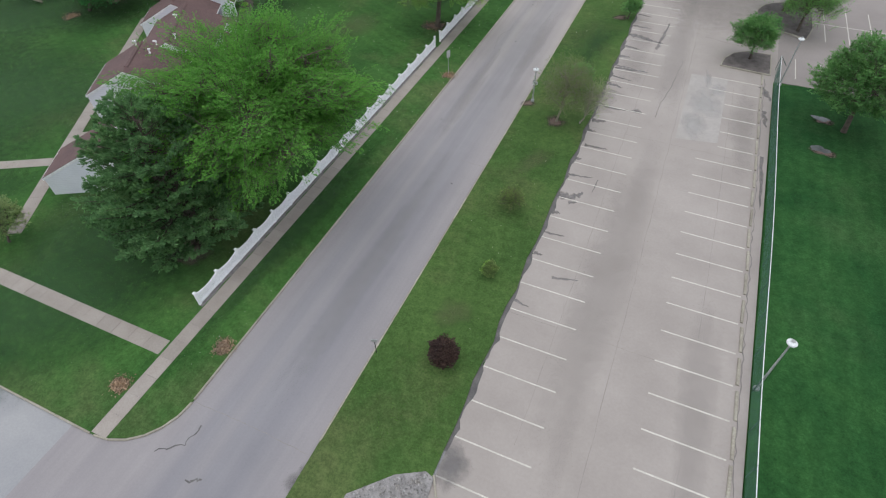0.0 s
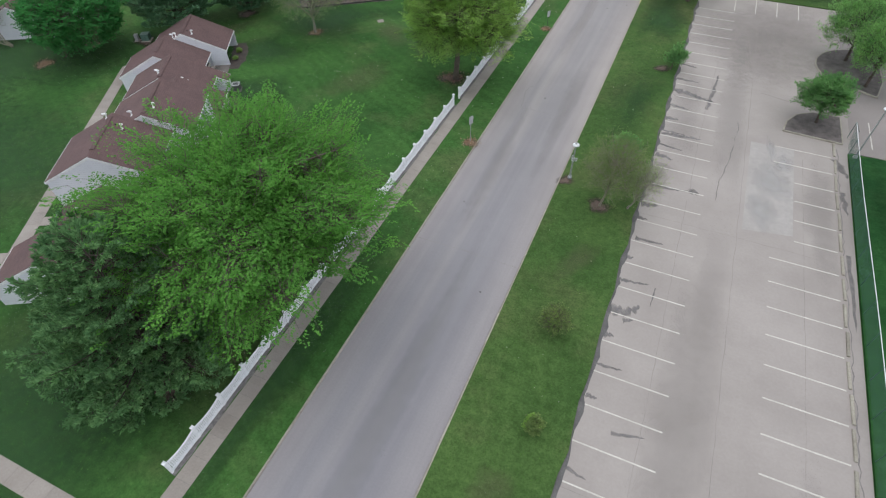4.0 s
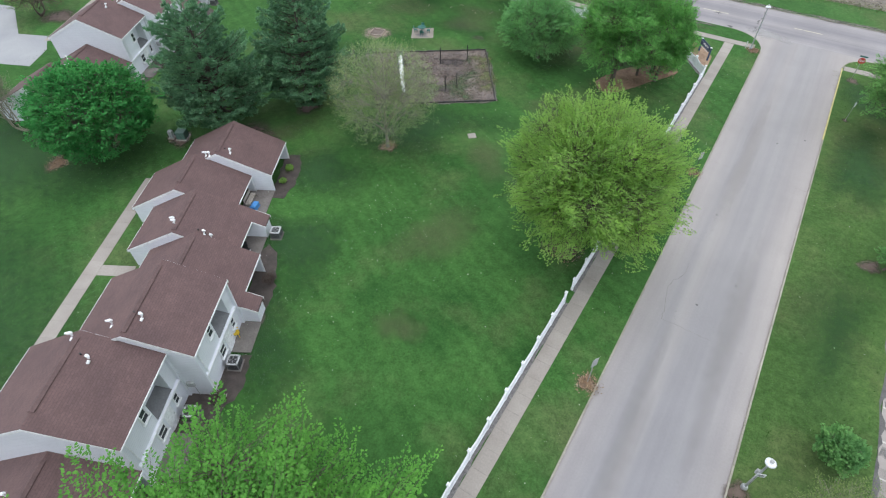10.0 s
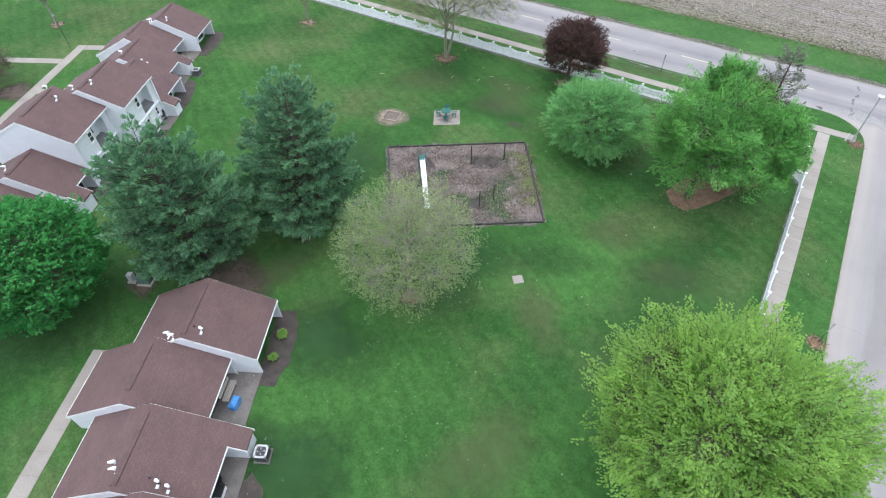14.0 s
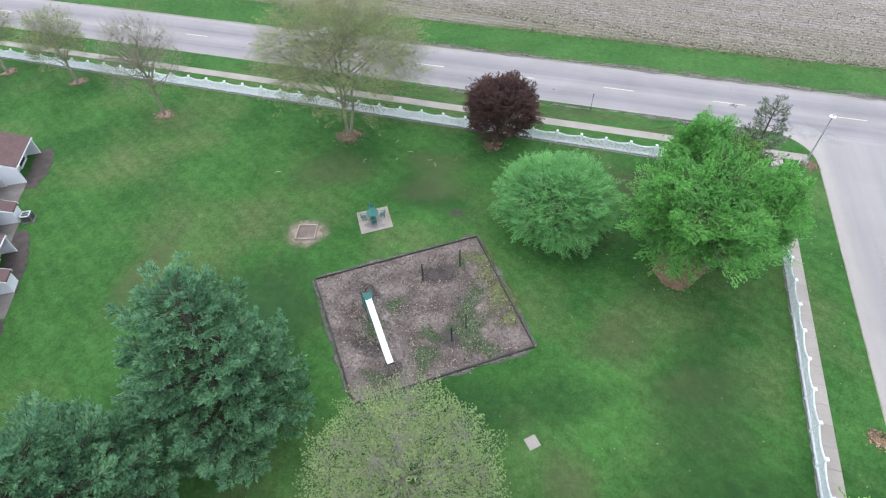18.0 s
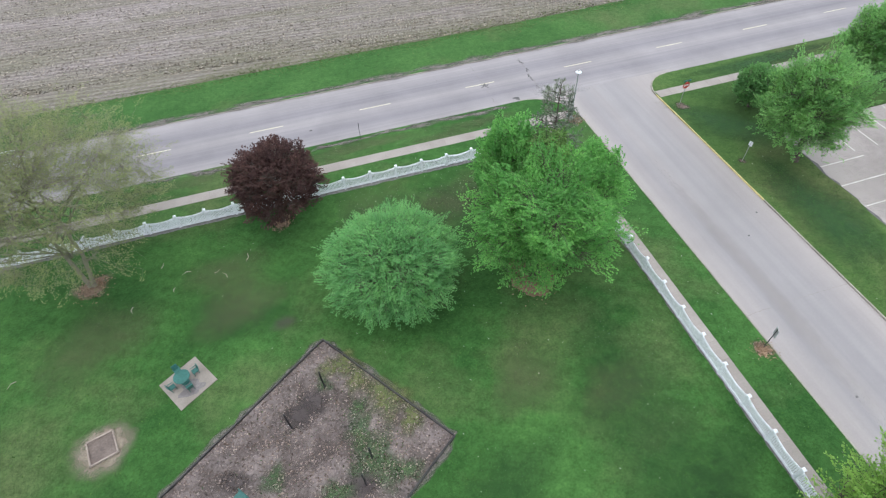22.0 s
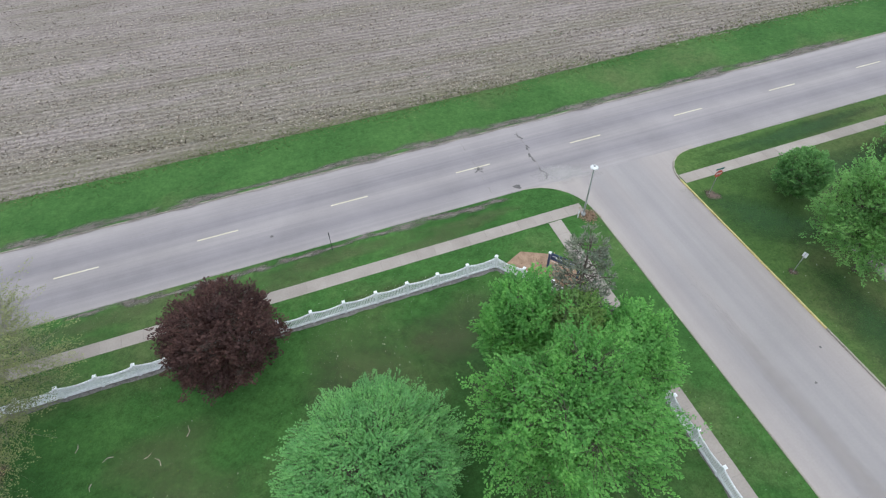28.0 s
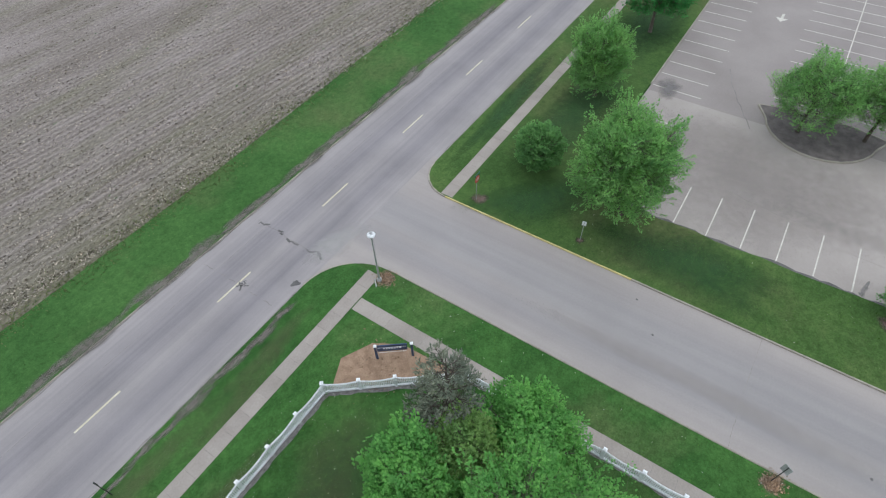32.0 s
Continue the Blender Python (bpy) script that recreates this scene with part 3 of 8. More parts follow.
class Shape:
    """Collects boxes, prisms and tubes into one mesh."""

    def __init__(s):
        s.v, s.f = [], []

    def add(s, verts, faces):
        n = len(s.v)
        s.v += [tuple(v) for v in verts]
        s.f += [tuple(i + n for i in f) for f in faces]
        return s

    def box(s, c, size, turn=0.0, chamfer=0.0):
        x, y, z = (d / 2 for d in size)
        ca, sa = math.cos(radians(turn)), math.sin(radians(turn))
        k = min(chamfer, x * 0.9, y * 0.9)
        rings = [(-z, x, y), (z - k, x, y), (z, x - k, y - k)] if k else [(-z, x, y), (z, x, y)]
        vs = []
        for zz, a, b in rings:
            for px, py in ((-a, -b), (a, -b), (a, b), (-a, b)):
                vs.append((c[0] + px * ca - py * sa, c[1] + px * sa + py * ca, c[2] + zz))
        fs = [(3, 2, 1, 0)]
        for r in range(len(rings) - 1):
            o = 4 * r
            fs += [(o + i, o + (i + 1) % 4, o + 4 + (i + 1) % 4, o + 4 + i) for i in range(4)]
        o = 4 * (len(rings) - 1)
        fs.append((o, o + 1, o + 2, o + 3))
        return s.add(vs, fs)

    def prism(s, poly, z0, z1):
        """An upright block over a flat outline (counter-clockwise)."""
        n = len(poly)
        vs = [(x, y, z0) for x, y in poly] + [(x, y, z1) for x, y in poly]
        fs = [tuple(reversed(range(n))), tuple(range(n, 2 * n))] + [(i, (i + 1) % n, n + (i + 1) % n, n + i) for i in range(n)]
        return s.add(vs, fs)

    def along_y(s, poly, y0, y1):
        """A block with an outline in x and z, drawn out along y."""
        n = len(poly)
        vs = [(x, y0, z) for x, z in poly] + [(x, y1, z) for x, z in poly]
        fs = [tuple(range(n)), tuple(reversed(range(n, 2 * n)))] + [(i, n + i, n + (i + 1) % n, (i + 1) % n) for i in range(n)]
        return s.add(vs, fs)

    def along_x(s, poly, x0, x1):
        n = len(poly)
        vs = [(x0, y, z) for y, z in poly] + [(x1, y, z) for y, z in poly]
        fs = [tuple(reversed(range(n))), tuple(range(n, 2 * n))] + [(i, (i + 1) % n, n + (i + 1) % n, n + i) for i in range(n)]
        return s.add(vs, fs)

    def tube(s, pts, radii, n=8):
        pts = [Vector(p) for p in pts]
        m = len(pts)
        vs, fs = [], []
        for i, p in enumerate(pts):
            d = (pts[min(i + 1, m - 1)] - pts[max(i - 1, 0)]).normalized()
            a = d.orthogonal().normalized() if i == 0 else (a - d * a.dot(d)).normalized()
            b = d.cross(a)
            r = radii[i] if hasattr(radii, "__len__") else radii
            vs += [p + (a * math.cos(k * math.tau / n) + b * math.sin(k * math.tau / n)) * r for k in range(n)]
        for i in range(m - 1):
            fs += [(i * n + k, i * n + (k + 1) % n, (i + 1) * n + (k + 1) % n, (i + 1) * n + k) for k in range(n)]
        fs += [tuple(reversed(range(n))), tuple(range((m - 1) * n, m * n))]
        return s.add(vs, fs)

    def disc(s, c, profile, n=16):
        """A turned shape about an upright axis; profile: (radius, height) from the bottom up."""
        vs, fs = [], []
        for r, z in profile:
            vs += [(c[0] + r * math.cos(k * math.tau / n), c[1] + r * math.sin(k * math.tau / n), c[2] + z) for k in range(n)]
        for i in range(len(profile) - 1):
            fs += [(i * n + k, i * n + (k + 1) % n, (i + 1) * n + (k + 1) % n, (i + 1) * n + k) for k in range(n)]
        fs += [tuple(reversed(range(n))), tuple(range((len(profile) - 1) * n, len(profile) * n))]
        return s.add(vs, fs)

    def mesh(s, name, mat, smooth=False):
        return mesh_of(name, s.v, s.f, mat, smooth)


def part(name, shape, mat, parent, label="", smooth=False, at=None):
    """One mesh object under a thing or a part."""
    me = shape if isinstance(shape, bpy.types.Mesh) else shape.mesh(name, M[mat], smooth)
    ob = new(name, me)
    ob.parent = parent
    if at is not None:
        ob.matrix_local = at
    return tagged(ob, label) if label else ob


def thing(name, label, category, x=0.0, y=0.0, z=0.0, turn=0.0, group="", kind=""):
    ob = new(name)
    ob.empty_display_size = 0.3
    ob.matrix_world = pose(x, y, z, 0, 0, turn)
    return tagged(ob, label, category, group, kind)


def solid(name, shape, mat, label, category, group="", kind="", at=None, smooth=False):
    """A thing of one mesh."""
    me = shape if isinstance(shape, bpy.types.Mesh) else shape.mesh(name, M[mat], smooth)
    ob = new(name, me)
    if at is not None:
        ob.matrix_world = at
    return tagged(ob, label, category, group, kind)


def arc(cx, cy, r, a0, a1, n=10):
    return [(cx + r * math.cos(radians(a0 + (a1 - a0) * i / n)), cy + r * math.sin(radians(a0 + (a1 - a0) * i / n))) for i in range(n + 1)]


def blob(cx, cy, r, seed, n=26, wob=0.16, ry=None):
    """A rounded, uneven outline."""
    q = random.Random(seed)
    ph = [q.uniform(0, 6.28) for _ in range(4)]
    out = []
    for i in range(n):
        a = i * math.tau / n
        k = 1 + wob * (math.sin(2 * a + ph[0]) * 0.5 + math.sin(3 * a + ph[1]) * 0.5 + math.sin(5 * a + ph[2]) * 0.35 + math.sin(9 * a + ph[3]) * 0.15)
        out.append((cx + r * k * math.cos(a), cy + (ry or r) * k * math.sin(a)))
    return out


# ---- the ground, roads, lots and lawns ----
GRASS = 0.10
LANE_W, LANE_E = -21.5, -12.4
ST_S, ST_N, ST_SE = 111.8, 120.9, 111.15

solid("ground", Shape().prism([(-600, -600), (600, -600), (600, 600), (-600, 600)], -1.0, -0.06), "lawn",
      "wide flat grassy ground reaching the horizon", "ground", kind="structure")

lane = solid("road", Shape().prism([(LANE_W - 6, -120), (LANE_E + 0.3, -120), (LANE_E + 0.3, 100), (LANE_E + 4, 104),
                                    (LANE_E + 4, ST_S), (LANE_W - 6, ST_S)], -0.3, 0.0), "lane",
             "worn pale lane of concrete paving with grey wheel tracks", "road", kind="structure")
street = solid("road", Shape().prism([(-420, ST_S), (LANE_E + 4, ST_S), (LANE_E + 4, ST_SE - 0.1), (420, ST_SE - 0.1), (420, ST_N), (-420, ST_N)], -0.3, 0.0), "street",
               "straight two-lane street of grey asphalt", "road", kind="structure")
side_street = solid("road", Shape().prism([(-420, -8), (LANE_W - 6, -8), (LANE_W - 6, 6), (-420, 6)], -0.3, 0.0), "side",
                    "pale bluish side street joining the lane", "road", kind="structure")
apron = solid("road", Shape().prism([(LANE_E + 0.3, -120), (-5.0, -120), (-5.0, 12), (LANE_E + 0.3, 12)], -0.3, -0.002), "side",
              "pale paved entrance beside a gravel bed", "driveway", kind="structure")
lot = solid("parking_lot", Shape().prism([(-5.0, -120), (11.2, -120), (11.4, -6), (12.0, 64.6), (12.35, 64.9), (12.35, 98.6), (-5.0, 98.6)], -0.3, 0.0), "lot",
            "beige concrete parking lot with white stall lines", "parking lot", kind="structure")
lot_far = solid("parking_lot", Shape().prism([(12.35, 64.9), (90, 64.9), (90, 98.6), (12.35, 98.6)], -0.3, 0.0), "lot2",
                "grey-brown parking lot with a planted island", "parking lot", kind="structure")


def lawn(poly, mat, label, top=GRASS):
    return solid("lawn", Shape().prism(poly, -0.4, top), mat, label, "lawn", kind="structure")


west = ([(-420, 4.2)] + arc(-25.7, 8.4, 4.2, -90, 0) + arc(-26.3, 107.1, 4.7, 0, 90) + [(-420, ST_S)])
lawn(west, "lawn", "broad mown lawn with dry patches round the terrace houses")
mid = ([(-12.4, -20), (-9.6, -20), (-9.2, 7.2), (-7.2, 9.3), (-5.15, 10.3)] +
       [(-5.15 + 0.10 * math.sin(i * 1.7) + 0.06 * math.sin(i * 4.1), 12 + i * 1.7) for i in range(50)] +
       [(-4.9, 97.4), (-4.3, 98.5), (12.5, 98.7), (60, 98.6), (420, 98.6), (420, ST_SE)] + arc(-9.2, 107.95, 3.2, 90, 180))
lawn(mid, "strip", "grass strip with shrubs between the lane and the parking lot")
lawn([(11.2, -120), (420, -120), (420, 64.7), (14.2, 64.7), (12.1, 63.8), (11.42, -6)], "deep", "deep green lawn behind the chain-link fence")
lawn([(-420, ST_N + 0.05), (420, ST_N + 0.05), (420, 129.5), (60, 128.8), (18, 128.6), (2, 128.4), (-20, 127.7), (-420, 127.4)], "verge",
     "bright green grass verge along the street", 0.07)

# the ploughed field beyond the street, with its stubble rows as low ridges
FX, FY = 640, 150
gx = np.linspace(-140, 80, FX)
gy = np.linspace(126.4, 186.0, FY * 2)
X, Y = np.meshgrid(gx, gy)
rowpos = (Y + X * math.tan(radians(4.6))) / 0.76
lump = np.random.default_rng(3).normal(0, 1, X.shape)
Z = 0.02 + 0.03 * np.sin(rowpos * math.tau) + 0.028 * lump
Z[Y < 127.9] -= 0.07
V = np.stack([X, Y, Z], -1).reshape(-1, 3)
idx = np.arange(X.size).reshape(X.shape)
Q = np.stack([idx[:-1, :-1], idx[:-1, 1:], idx[1:, 1:], idx[1:, :-1]], -1).reshape(-1, 4)
field = tagged(new("field", mesh_np("field", V, Q, M["field"])), "bare ploughed field with rows of pale stubble", "field", kind="structure")
for poly in ([(-420, 126.4), (-139.9, 126.4), (-139.9, 420), (-420, 420)], [(79.9, 126.4), (420, 126.4), (420, 420), (79.9, 420)],
             [(-139.9, 185.9), (79.9, 185.9), (79.9, 420), (-139.9, 420)]):
    part("field_edge", Shape().prism(poly, -0.3, 0.02), "field", field)


def flat(name, poly, mat, parent, z=0.004, label=""):
    """Paint, a patch or a stain: a thin sheet laid on a surface."""
    return part(name, Shape().prism(poly, z - 0.003, z), mat, parent, label)


def strip_poly(pts, w, seed=0):
    """A ragged ribbon along a line."""
    q = random.Random(seed)
    left, right = [], []
    for i, (x, y) in enumerate(pts):
        a, b = pts[max(i - 1, 0)], pts[min(i + 1, len(pts) - 1)]
        dx, dy = b[0] - a[0], b[1] - a[1]
        n = math.hypot(dx, dy) or 1
        k = w * q.uniform(0.45, 1.1)
        left.append((x - dy / n * k, y + dx / n * k))
        right.append((x + dy / n * k, y - dx / n * k))
    return right + left[::-1]


def crack(pts, w, parent, seed, z=0.006, mat="crack", steps=7):
    q = random.Random(seed)
    line = []
    for (x0, y0), (x1, y1) in zip(pts, pts[1:]):
        for i in range(steps):
            t = i / steps
            line.append((x0 + (x1 - x0) * t + q.uniform(-1, 1) * w * 2.2, y0 + (y1 - y0) * t + q.uniform(-1, 1) * w * 2.2))
    line.append(pts[-1])
    p = strip_poly(line, w, seed)
    n = len(line)
    vs = [(x, y, z) for x, y in p]
    fs = [(i, i + 1, 2 * n - 2 - i, 2 * n - 1 - i) for i in range(n - 1)]
    return part("crack", Shape().add(vs, fs), mat, parent)


def soft_patch(name, x, y, rx, ry, mat, seed, label="", category="", parent=None, z=None, turn=0.0, wob=0.22):
    """A stain or bare patch lying on the ground, thinning out to its edge."""
    z = GRASS + 0.008 if z is None else z
    q = random.Random(seed)
    ph = [q.uniform(0, 6.28) for _ in range(4)]
    vs, soft, fs, n = [(x, y, z)], [1.0], [], 28
    c, s = math.cos(radians(turn)), math.sin(radians(turn))
    for k, val in ((0.25, 0.92), (0.5, 0.66), (0.75, 0.32), (1.0, 0.0)):
        for i in range(n):
            a = i * math.tau / n
            w = 1 + wob * (math.sin(2 * a + ph[0]) * 0.5 + math.sin(3 * a + ph[1]) * 0.5 + math.sin(5 * a + ph[2]) * 0.35 + math.sin(8 * a + ph[3]) * 0.2)
            px, py = rx * k * w * math.cos(a), ry * k * w * math.sin(a)
            vs.append((x + px * c - py * s, y + px * s + py * c, z))
            soft.append(val)
    fs += [(0, 1 + i, 1 + (i + 1) % n) for i in range(n)]
    for r in range(3):
        o = 1 + r * n
        fs += [(o + i, o + n + i, o + n + (i + 1) % n, o + (i + 1) % n) for i in range(n)]
    me = Shape().add(vs, fs).mesh(name, M[mat])
    me.attributes.new("soft", "FLOAT", "POINT").data.foreach_set("value", soft)
    if parent:
        return part(name, me, mat, parent, label)
    return solid(name, me, mat, label, category, kind="structure")


# stall lines of the near lot
STALL = 2.66
for k in range(-10, 22):
    y = 37.05 + STALL * k
    w = 0.05
    flat("stall_line", [(-4.98, y - w), (0.05, y - w), (0.05, y + w), (-4.98, y + w)], "line", lot)
for k in range(-9, 11):
    y = 36.75 + STALL * k
    x0 = 5.6 if k < 5 or k > 8 else 7.4
    flat("stall_line", [(x0, y - 0.055), (10.6, y - 0.055), (10.6, y + 0.055), (x0, y + 0.055)], "line", lot)
for k in range(4):
    x = -0.2 + 2.64 * k
    flat("stall_line", [(x - 0.055, 93.7), (x + 0.055, 93.7), (x + 0.055, 98.5), (x - 0.055, 98.5)], "line", lot)
# stall lines of the far lot
for k in range(14):
    x = 13.5 + STALL * k
    flat("stall_line", [(x - 0.055, 93.4), (x + 0.055, 93.4), (x + 0.055, 98.4), (x - 0.055, 98.4)], "line", lot_far)
for k in range(12):
    x = 17.6 + STALL * k
    flat("stall_line", [(x - 0.055, 77.0), (x + 0.055, 77.0), (x + 0.055, 87.2), (x - 0.055, 87.2)], "line", lot_far)
    flat("stall_line", [(x - 3.4, 66.3), (x - 3.29, 66.3), (x - 3.29, 71.1), (x - 3.4, 71.1)], "line", lot_far)
flat("stall_line", [(16.4, 82.0), (50, 82.0), (50, 82.11), (16.4, 82.11)], "line", lot_far, 0.008)
flat("arrow", [(34.0, 90.0), (35.0, 89.3), (35.0, 89.85), (36.2, 89.85), (36.2, 90.15), (35.0, 90.15), (35.0, 90.7)], "line", lot_far,
     label="white painted arrow")

# patches, seams, cracks and stains of the near lot
flat("concrete_patch", [(3.4, 49.9), (7.3, 50.6), (7.35, 63.4), (3.45, 63.2)], "patch", lot, 0.002, "pale newer concrete patch")
for i, (x, y, rx, ry, a) in enumerate(((5.3, 62.6, 0.45, 2.6, 6), (5.5, 57.4, 2.0, 3.4, 0), (4.8, 53.0, 1.6, 2.6, 10), (6.4, 60.6, 0.9, 2.0, -10))):
    soft_patch("pale_stain", x, y, rx, ry, "soft_pale", 400 + i, parent=lot, z=0.0026 + 0.00008 * i, turn=a, wob=0.2)
for i, (x, y, rx, ry) in enumerate(((1.0, 30, 2.4, 22), (1.4, 68, 2.0, 16), (8.6, 20, 1.4, 14), (-3.2, 66, 1.8, 12), (9.4, 54, 1.6, 9))):
    soft_patch("worn_band", x, y, rx, ry, "soft_dark", 420 + i, parent=lot, z=0.0014 + 0.0001 * i)
soft_patch("worn_band", 3.6, 86.5, 8.2, 15.0, "soft_aged", 427, parent=lot, z=0.0011)
crack([(2.95, -5), (3.05, 30), (3.05, 60), (2.95, 97)], 0.02, lot, 119, 0.0035, "seam", 26)
for k, y in enumerate((23.4, 48.6, 73.5)):
    crack([(-4.9, y), (3.0, y + 0.05), (10.4, y)], 0.016, lot, 300 + k, 0.003, "seam", 10)
crack([(1.9, 61.8), (1.6, 58.5), (1.1, 55.5), (1.0, 52.8)], 0.028, lot, 5)
crack([(1.9, 62.5), (2.2, 65.0), (2.0, 66.2)], 0.02, lot, 6)
crack([(-1.2, 53.4), (-1.3, 60), (-1.2, 69.7), (-0.9, 79)], 0.022, lot, 7, 0.006, "seam", 16)
crack([(-4.9, 69.0), (-2.5, 68.6), (-1.2, 69.7)], 0.07, lot, 8, 0.0056, "damp")


def run_off(name, pts, w, mat, parent, seed, z=0.003, blunt=0.5):
    """A damp streak along a line, uneven in width, dark in its middle and thinning to its sides."""
    q = random.Random(seed)
    line = []
    for (x0, y0), (x1, y1) in zip(pts, pts[1:]):
        line += [(x0 + (x1 - x0) * i / 9, y0 + (y1 - y0) * i / 9) for i in range(9)]
    line.append(pts[-1])
    n, vs, soft, fs = len(line), [], [], []
    for i, (x, y) in enumerate(line):
        ax, ay = line[max(i - 1, 0)]
        bx, by = line[min(i + 1, n - 1)]
        d = math.hypot(bx - ax, by - ay) or 1
        nx, ny = -(by - ay) / d, (bx - ax) / d
        k = w * (1 - i / (n - 1)) ** blunt + 0.02
        m = q.uniform(-0.25, 0.25) * w
        lo, hi = k * q.uniform(0.5, 1.25), k * q.uniform(0.5, 1.25)
        for off, val in ((-lo, 0.28), (-lo * 0.5, 0.85), (hi * 0.5, 0.85), (hi, 0.28)):
            vs.append((x + nx * (off + m), y + ny * (off + m), z))
            soft.append(val if i < n - 1 else 0.2)
    for i in range(n - 1):
        fs += [(4 * i + j, 4 * i + 4 + j, 4 * i + 5 + j, 4 * i + 1 + j) for j in range(3)]
    me = Shape().add(vs, fs).mesh(name, M[mat])
    me.attributes.new("soft", "FLOAT", "POINT").data.foreach_set("value", soft)
    return part(name, me, mat, parent)


for i, (pts, w) in enumerate((([(-5.0, 37.2), (-3.9, 37.5), (-2.9, 38.35)], 0.62), ([(-3.9, 36.6), (-3.2, 36.9)], 0.25), ([(-4.9, 32.3), (-3.1, 32.45)], 0.14), ([(-4.6, 45.4), (-2.3, 45.45)], 0.24),
                             ([(-5.0, 40.45), (-3.8, 40.5), (-2.7, 40.75)], 0.17), ([(-2.9, 27.8), (-0.8, 28.25)], 0.13), ([(-0.75, 53.5), (-1.3, 52.9)], 0.62), ([(-4.9, 53.1), (-3.0, 52.8), (-1.2, 53.1)], 0.26),
                             ([(-4.9, 61.3), (-3.0, 61.55), (-1.0, 61.6)], 0.34), ([(-4.9, 61.9), (-2.6, 61.8)], 0.16), ([(-4.9, 70.2), (-2.6, 69.7), (-0.5, 69.0)], 0.5), ([(-1.2, 67.4), (-0.8, 71.5), (-0.6, 75.3)], 0.3),
                             ([(-4.9, 67.0), (-2.8, 66.6)], 0.26), ([(-4.9, 64.2), (-3.6, 64.3)], 0.34), ([(-4.9, 49.8), (-3.4, 50.1)], 0.4), ([(-4.95, 47.9), (-4.0, 48.0)], 0.3), ([(-4.9, 57.6), (-3.2, 57.2)], 0.34),
                             ([(-4.9, 59.4), (-2.4, 59.0)], 0.16), ([(-4.95, 43.0), (-4.3, 43.1)], 0.3), ([(-4.9, 34.9), (-4.2, 35.1)], 0.3), ([(-4.95, 29.8), (-4.2, 29.7)], 0.2), ([(-4.9, 24.6), (-3.6, 24.3)], 0.14),
                             ([(-4.9, 72.8), (-2.4, 72.6)], 0.3), ([(-4.9, 76.4), (-3.0, 76.0)], 0.22), ([(-2.2, 40.6), (-2.3, 38.6)], 0.06),
                             ([(10.9, 63.2), (11.9, 60.4)], 0.5), ([(11.2, 58.2), (11.6, 55.0)], 0.3), ([(11.4, 50), (11.5, 42)], 0.22))):
    run_off("damp_stain", pts, w, "soft_damp", lot, 20 + i, 0.0026 + 0.00005 * i)
# a grey slab let into the stalls, and the seams between the old slabs
run_off("damp_slab", [(-4.15, 56.4), (-4.15, 51.4)], 0.95, "soft_dark", lot, 71, 0.0022, 0.02)
for x, y0, y1 in ((-1.3, 14, 52), (8.05, 12, 62)):
    crack([(x, y0), (x + 0.12, (y0 + y1) / 2), (x + 0.02, y1)], 0.016, lot, int(y0 + 7 * x), 0.0034, "seam", 22)
# the crumbled dark edge where the lot meets the grass
q = random.Random(4)
edge = [(-4.93 + 0.16 * math.sin(i * 0.9) * q.random() + q.uniform(-0.05, 0.16), 12 + i * 0.55) for i in range(152)]
vs = [(x, y, 0.0062) for x, y in edge] + [(-5.3, y, 0.0062) for x, y in edge]
n = len(edge)
part("crumbled_edge", Shape().add(vs, [(i + 1, i, n + i, n + i + 1) for i in range(n - 1)]), "crack", lot)
soft_patch("damp_stain", -4.4, 11.4, 1.2, 2.0, "soft_damp", 41, parent=lot, z=0.0045)
soft_patch("damp_stain", 13.6, 96.8, 2.3, 1.5, "soft_damp", 43, "dark damp corner of the lot", parent=lot_far, z=0.006)
crack([(20.5, 92.5), (15.5, 90.4), (11, 88)], 0.06, lot_far, 15, 0.006, "damp")
crack([(13.0, 75.5), (10.5, 71.5), (4.0, 73.0)], 0.05, lot, 16, 0.006, "damp")

# lane joints, cracks and stains
for i, y in enumerate([8.5, 38.4, 81.5]):
    crack([(LANE_W + 0.15, y), (-17, y + 0.1), (LANE_E - 0.1, y)], 0.016, lane, 60 + i, 0.004, "seam", 12)
crack([(-21.4, 4.9), (-20.0, 6.0), (-19.9, 7.4)], 0.05, lane, 71)
crack([(-19.31, 66.9), (-19.24, 65.5), (-19.64, 64.7), (-19.89, 64.6), (-19.98, 63.4), (-19.54, 61.1), (-19.5, 60.25)], 0.022, lane, 88, 0.0052, "damp", 4)
crack([(-19.5, 60.3), (-16.5, 60.25), (-13.65, 60.3)], 0.02, lane, 89, 0.0048, "damp", 10)
crack([(-18.4, 4.3), (-17.6, 4.7)], 0.07, lane, 72)
soft_patch("damp_stain", -12.1, 6.9, 1.0, 1.3, "soft_damp", 73, parent=lane, z=0.005)
for i, (x, y, rx, ry) in enumerate(((-16.4, 24.0, 1.5, 16.0), (-18.6, 50.0, 1.0, 12.0), (-15.0, 62.0, 1.1, 15.0), (-18.4, 84.0, 1.1, 14.0))):
    soft_patch("worn_band", x, y, rx, ry, "soft_dark", 74 + i, parent=lane, z=0.002)
for i, (x, y) in enumerate([(-17.6, 63.0), (-15.5, 66.5), (-18.8, 74), (-14.4, 35), (-19.4, 44), (-16.2, 88), (-13.9, 90)]):
    flat("tar_spot", blob(x, y, 0.09, 80 + i), "crack", lane, 0.005)

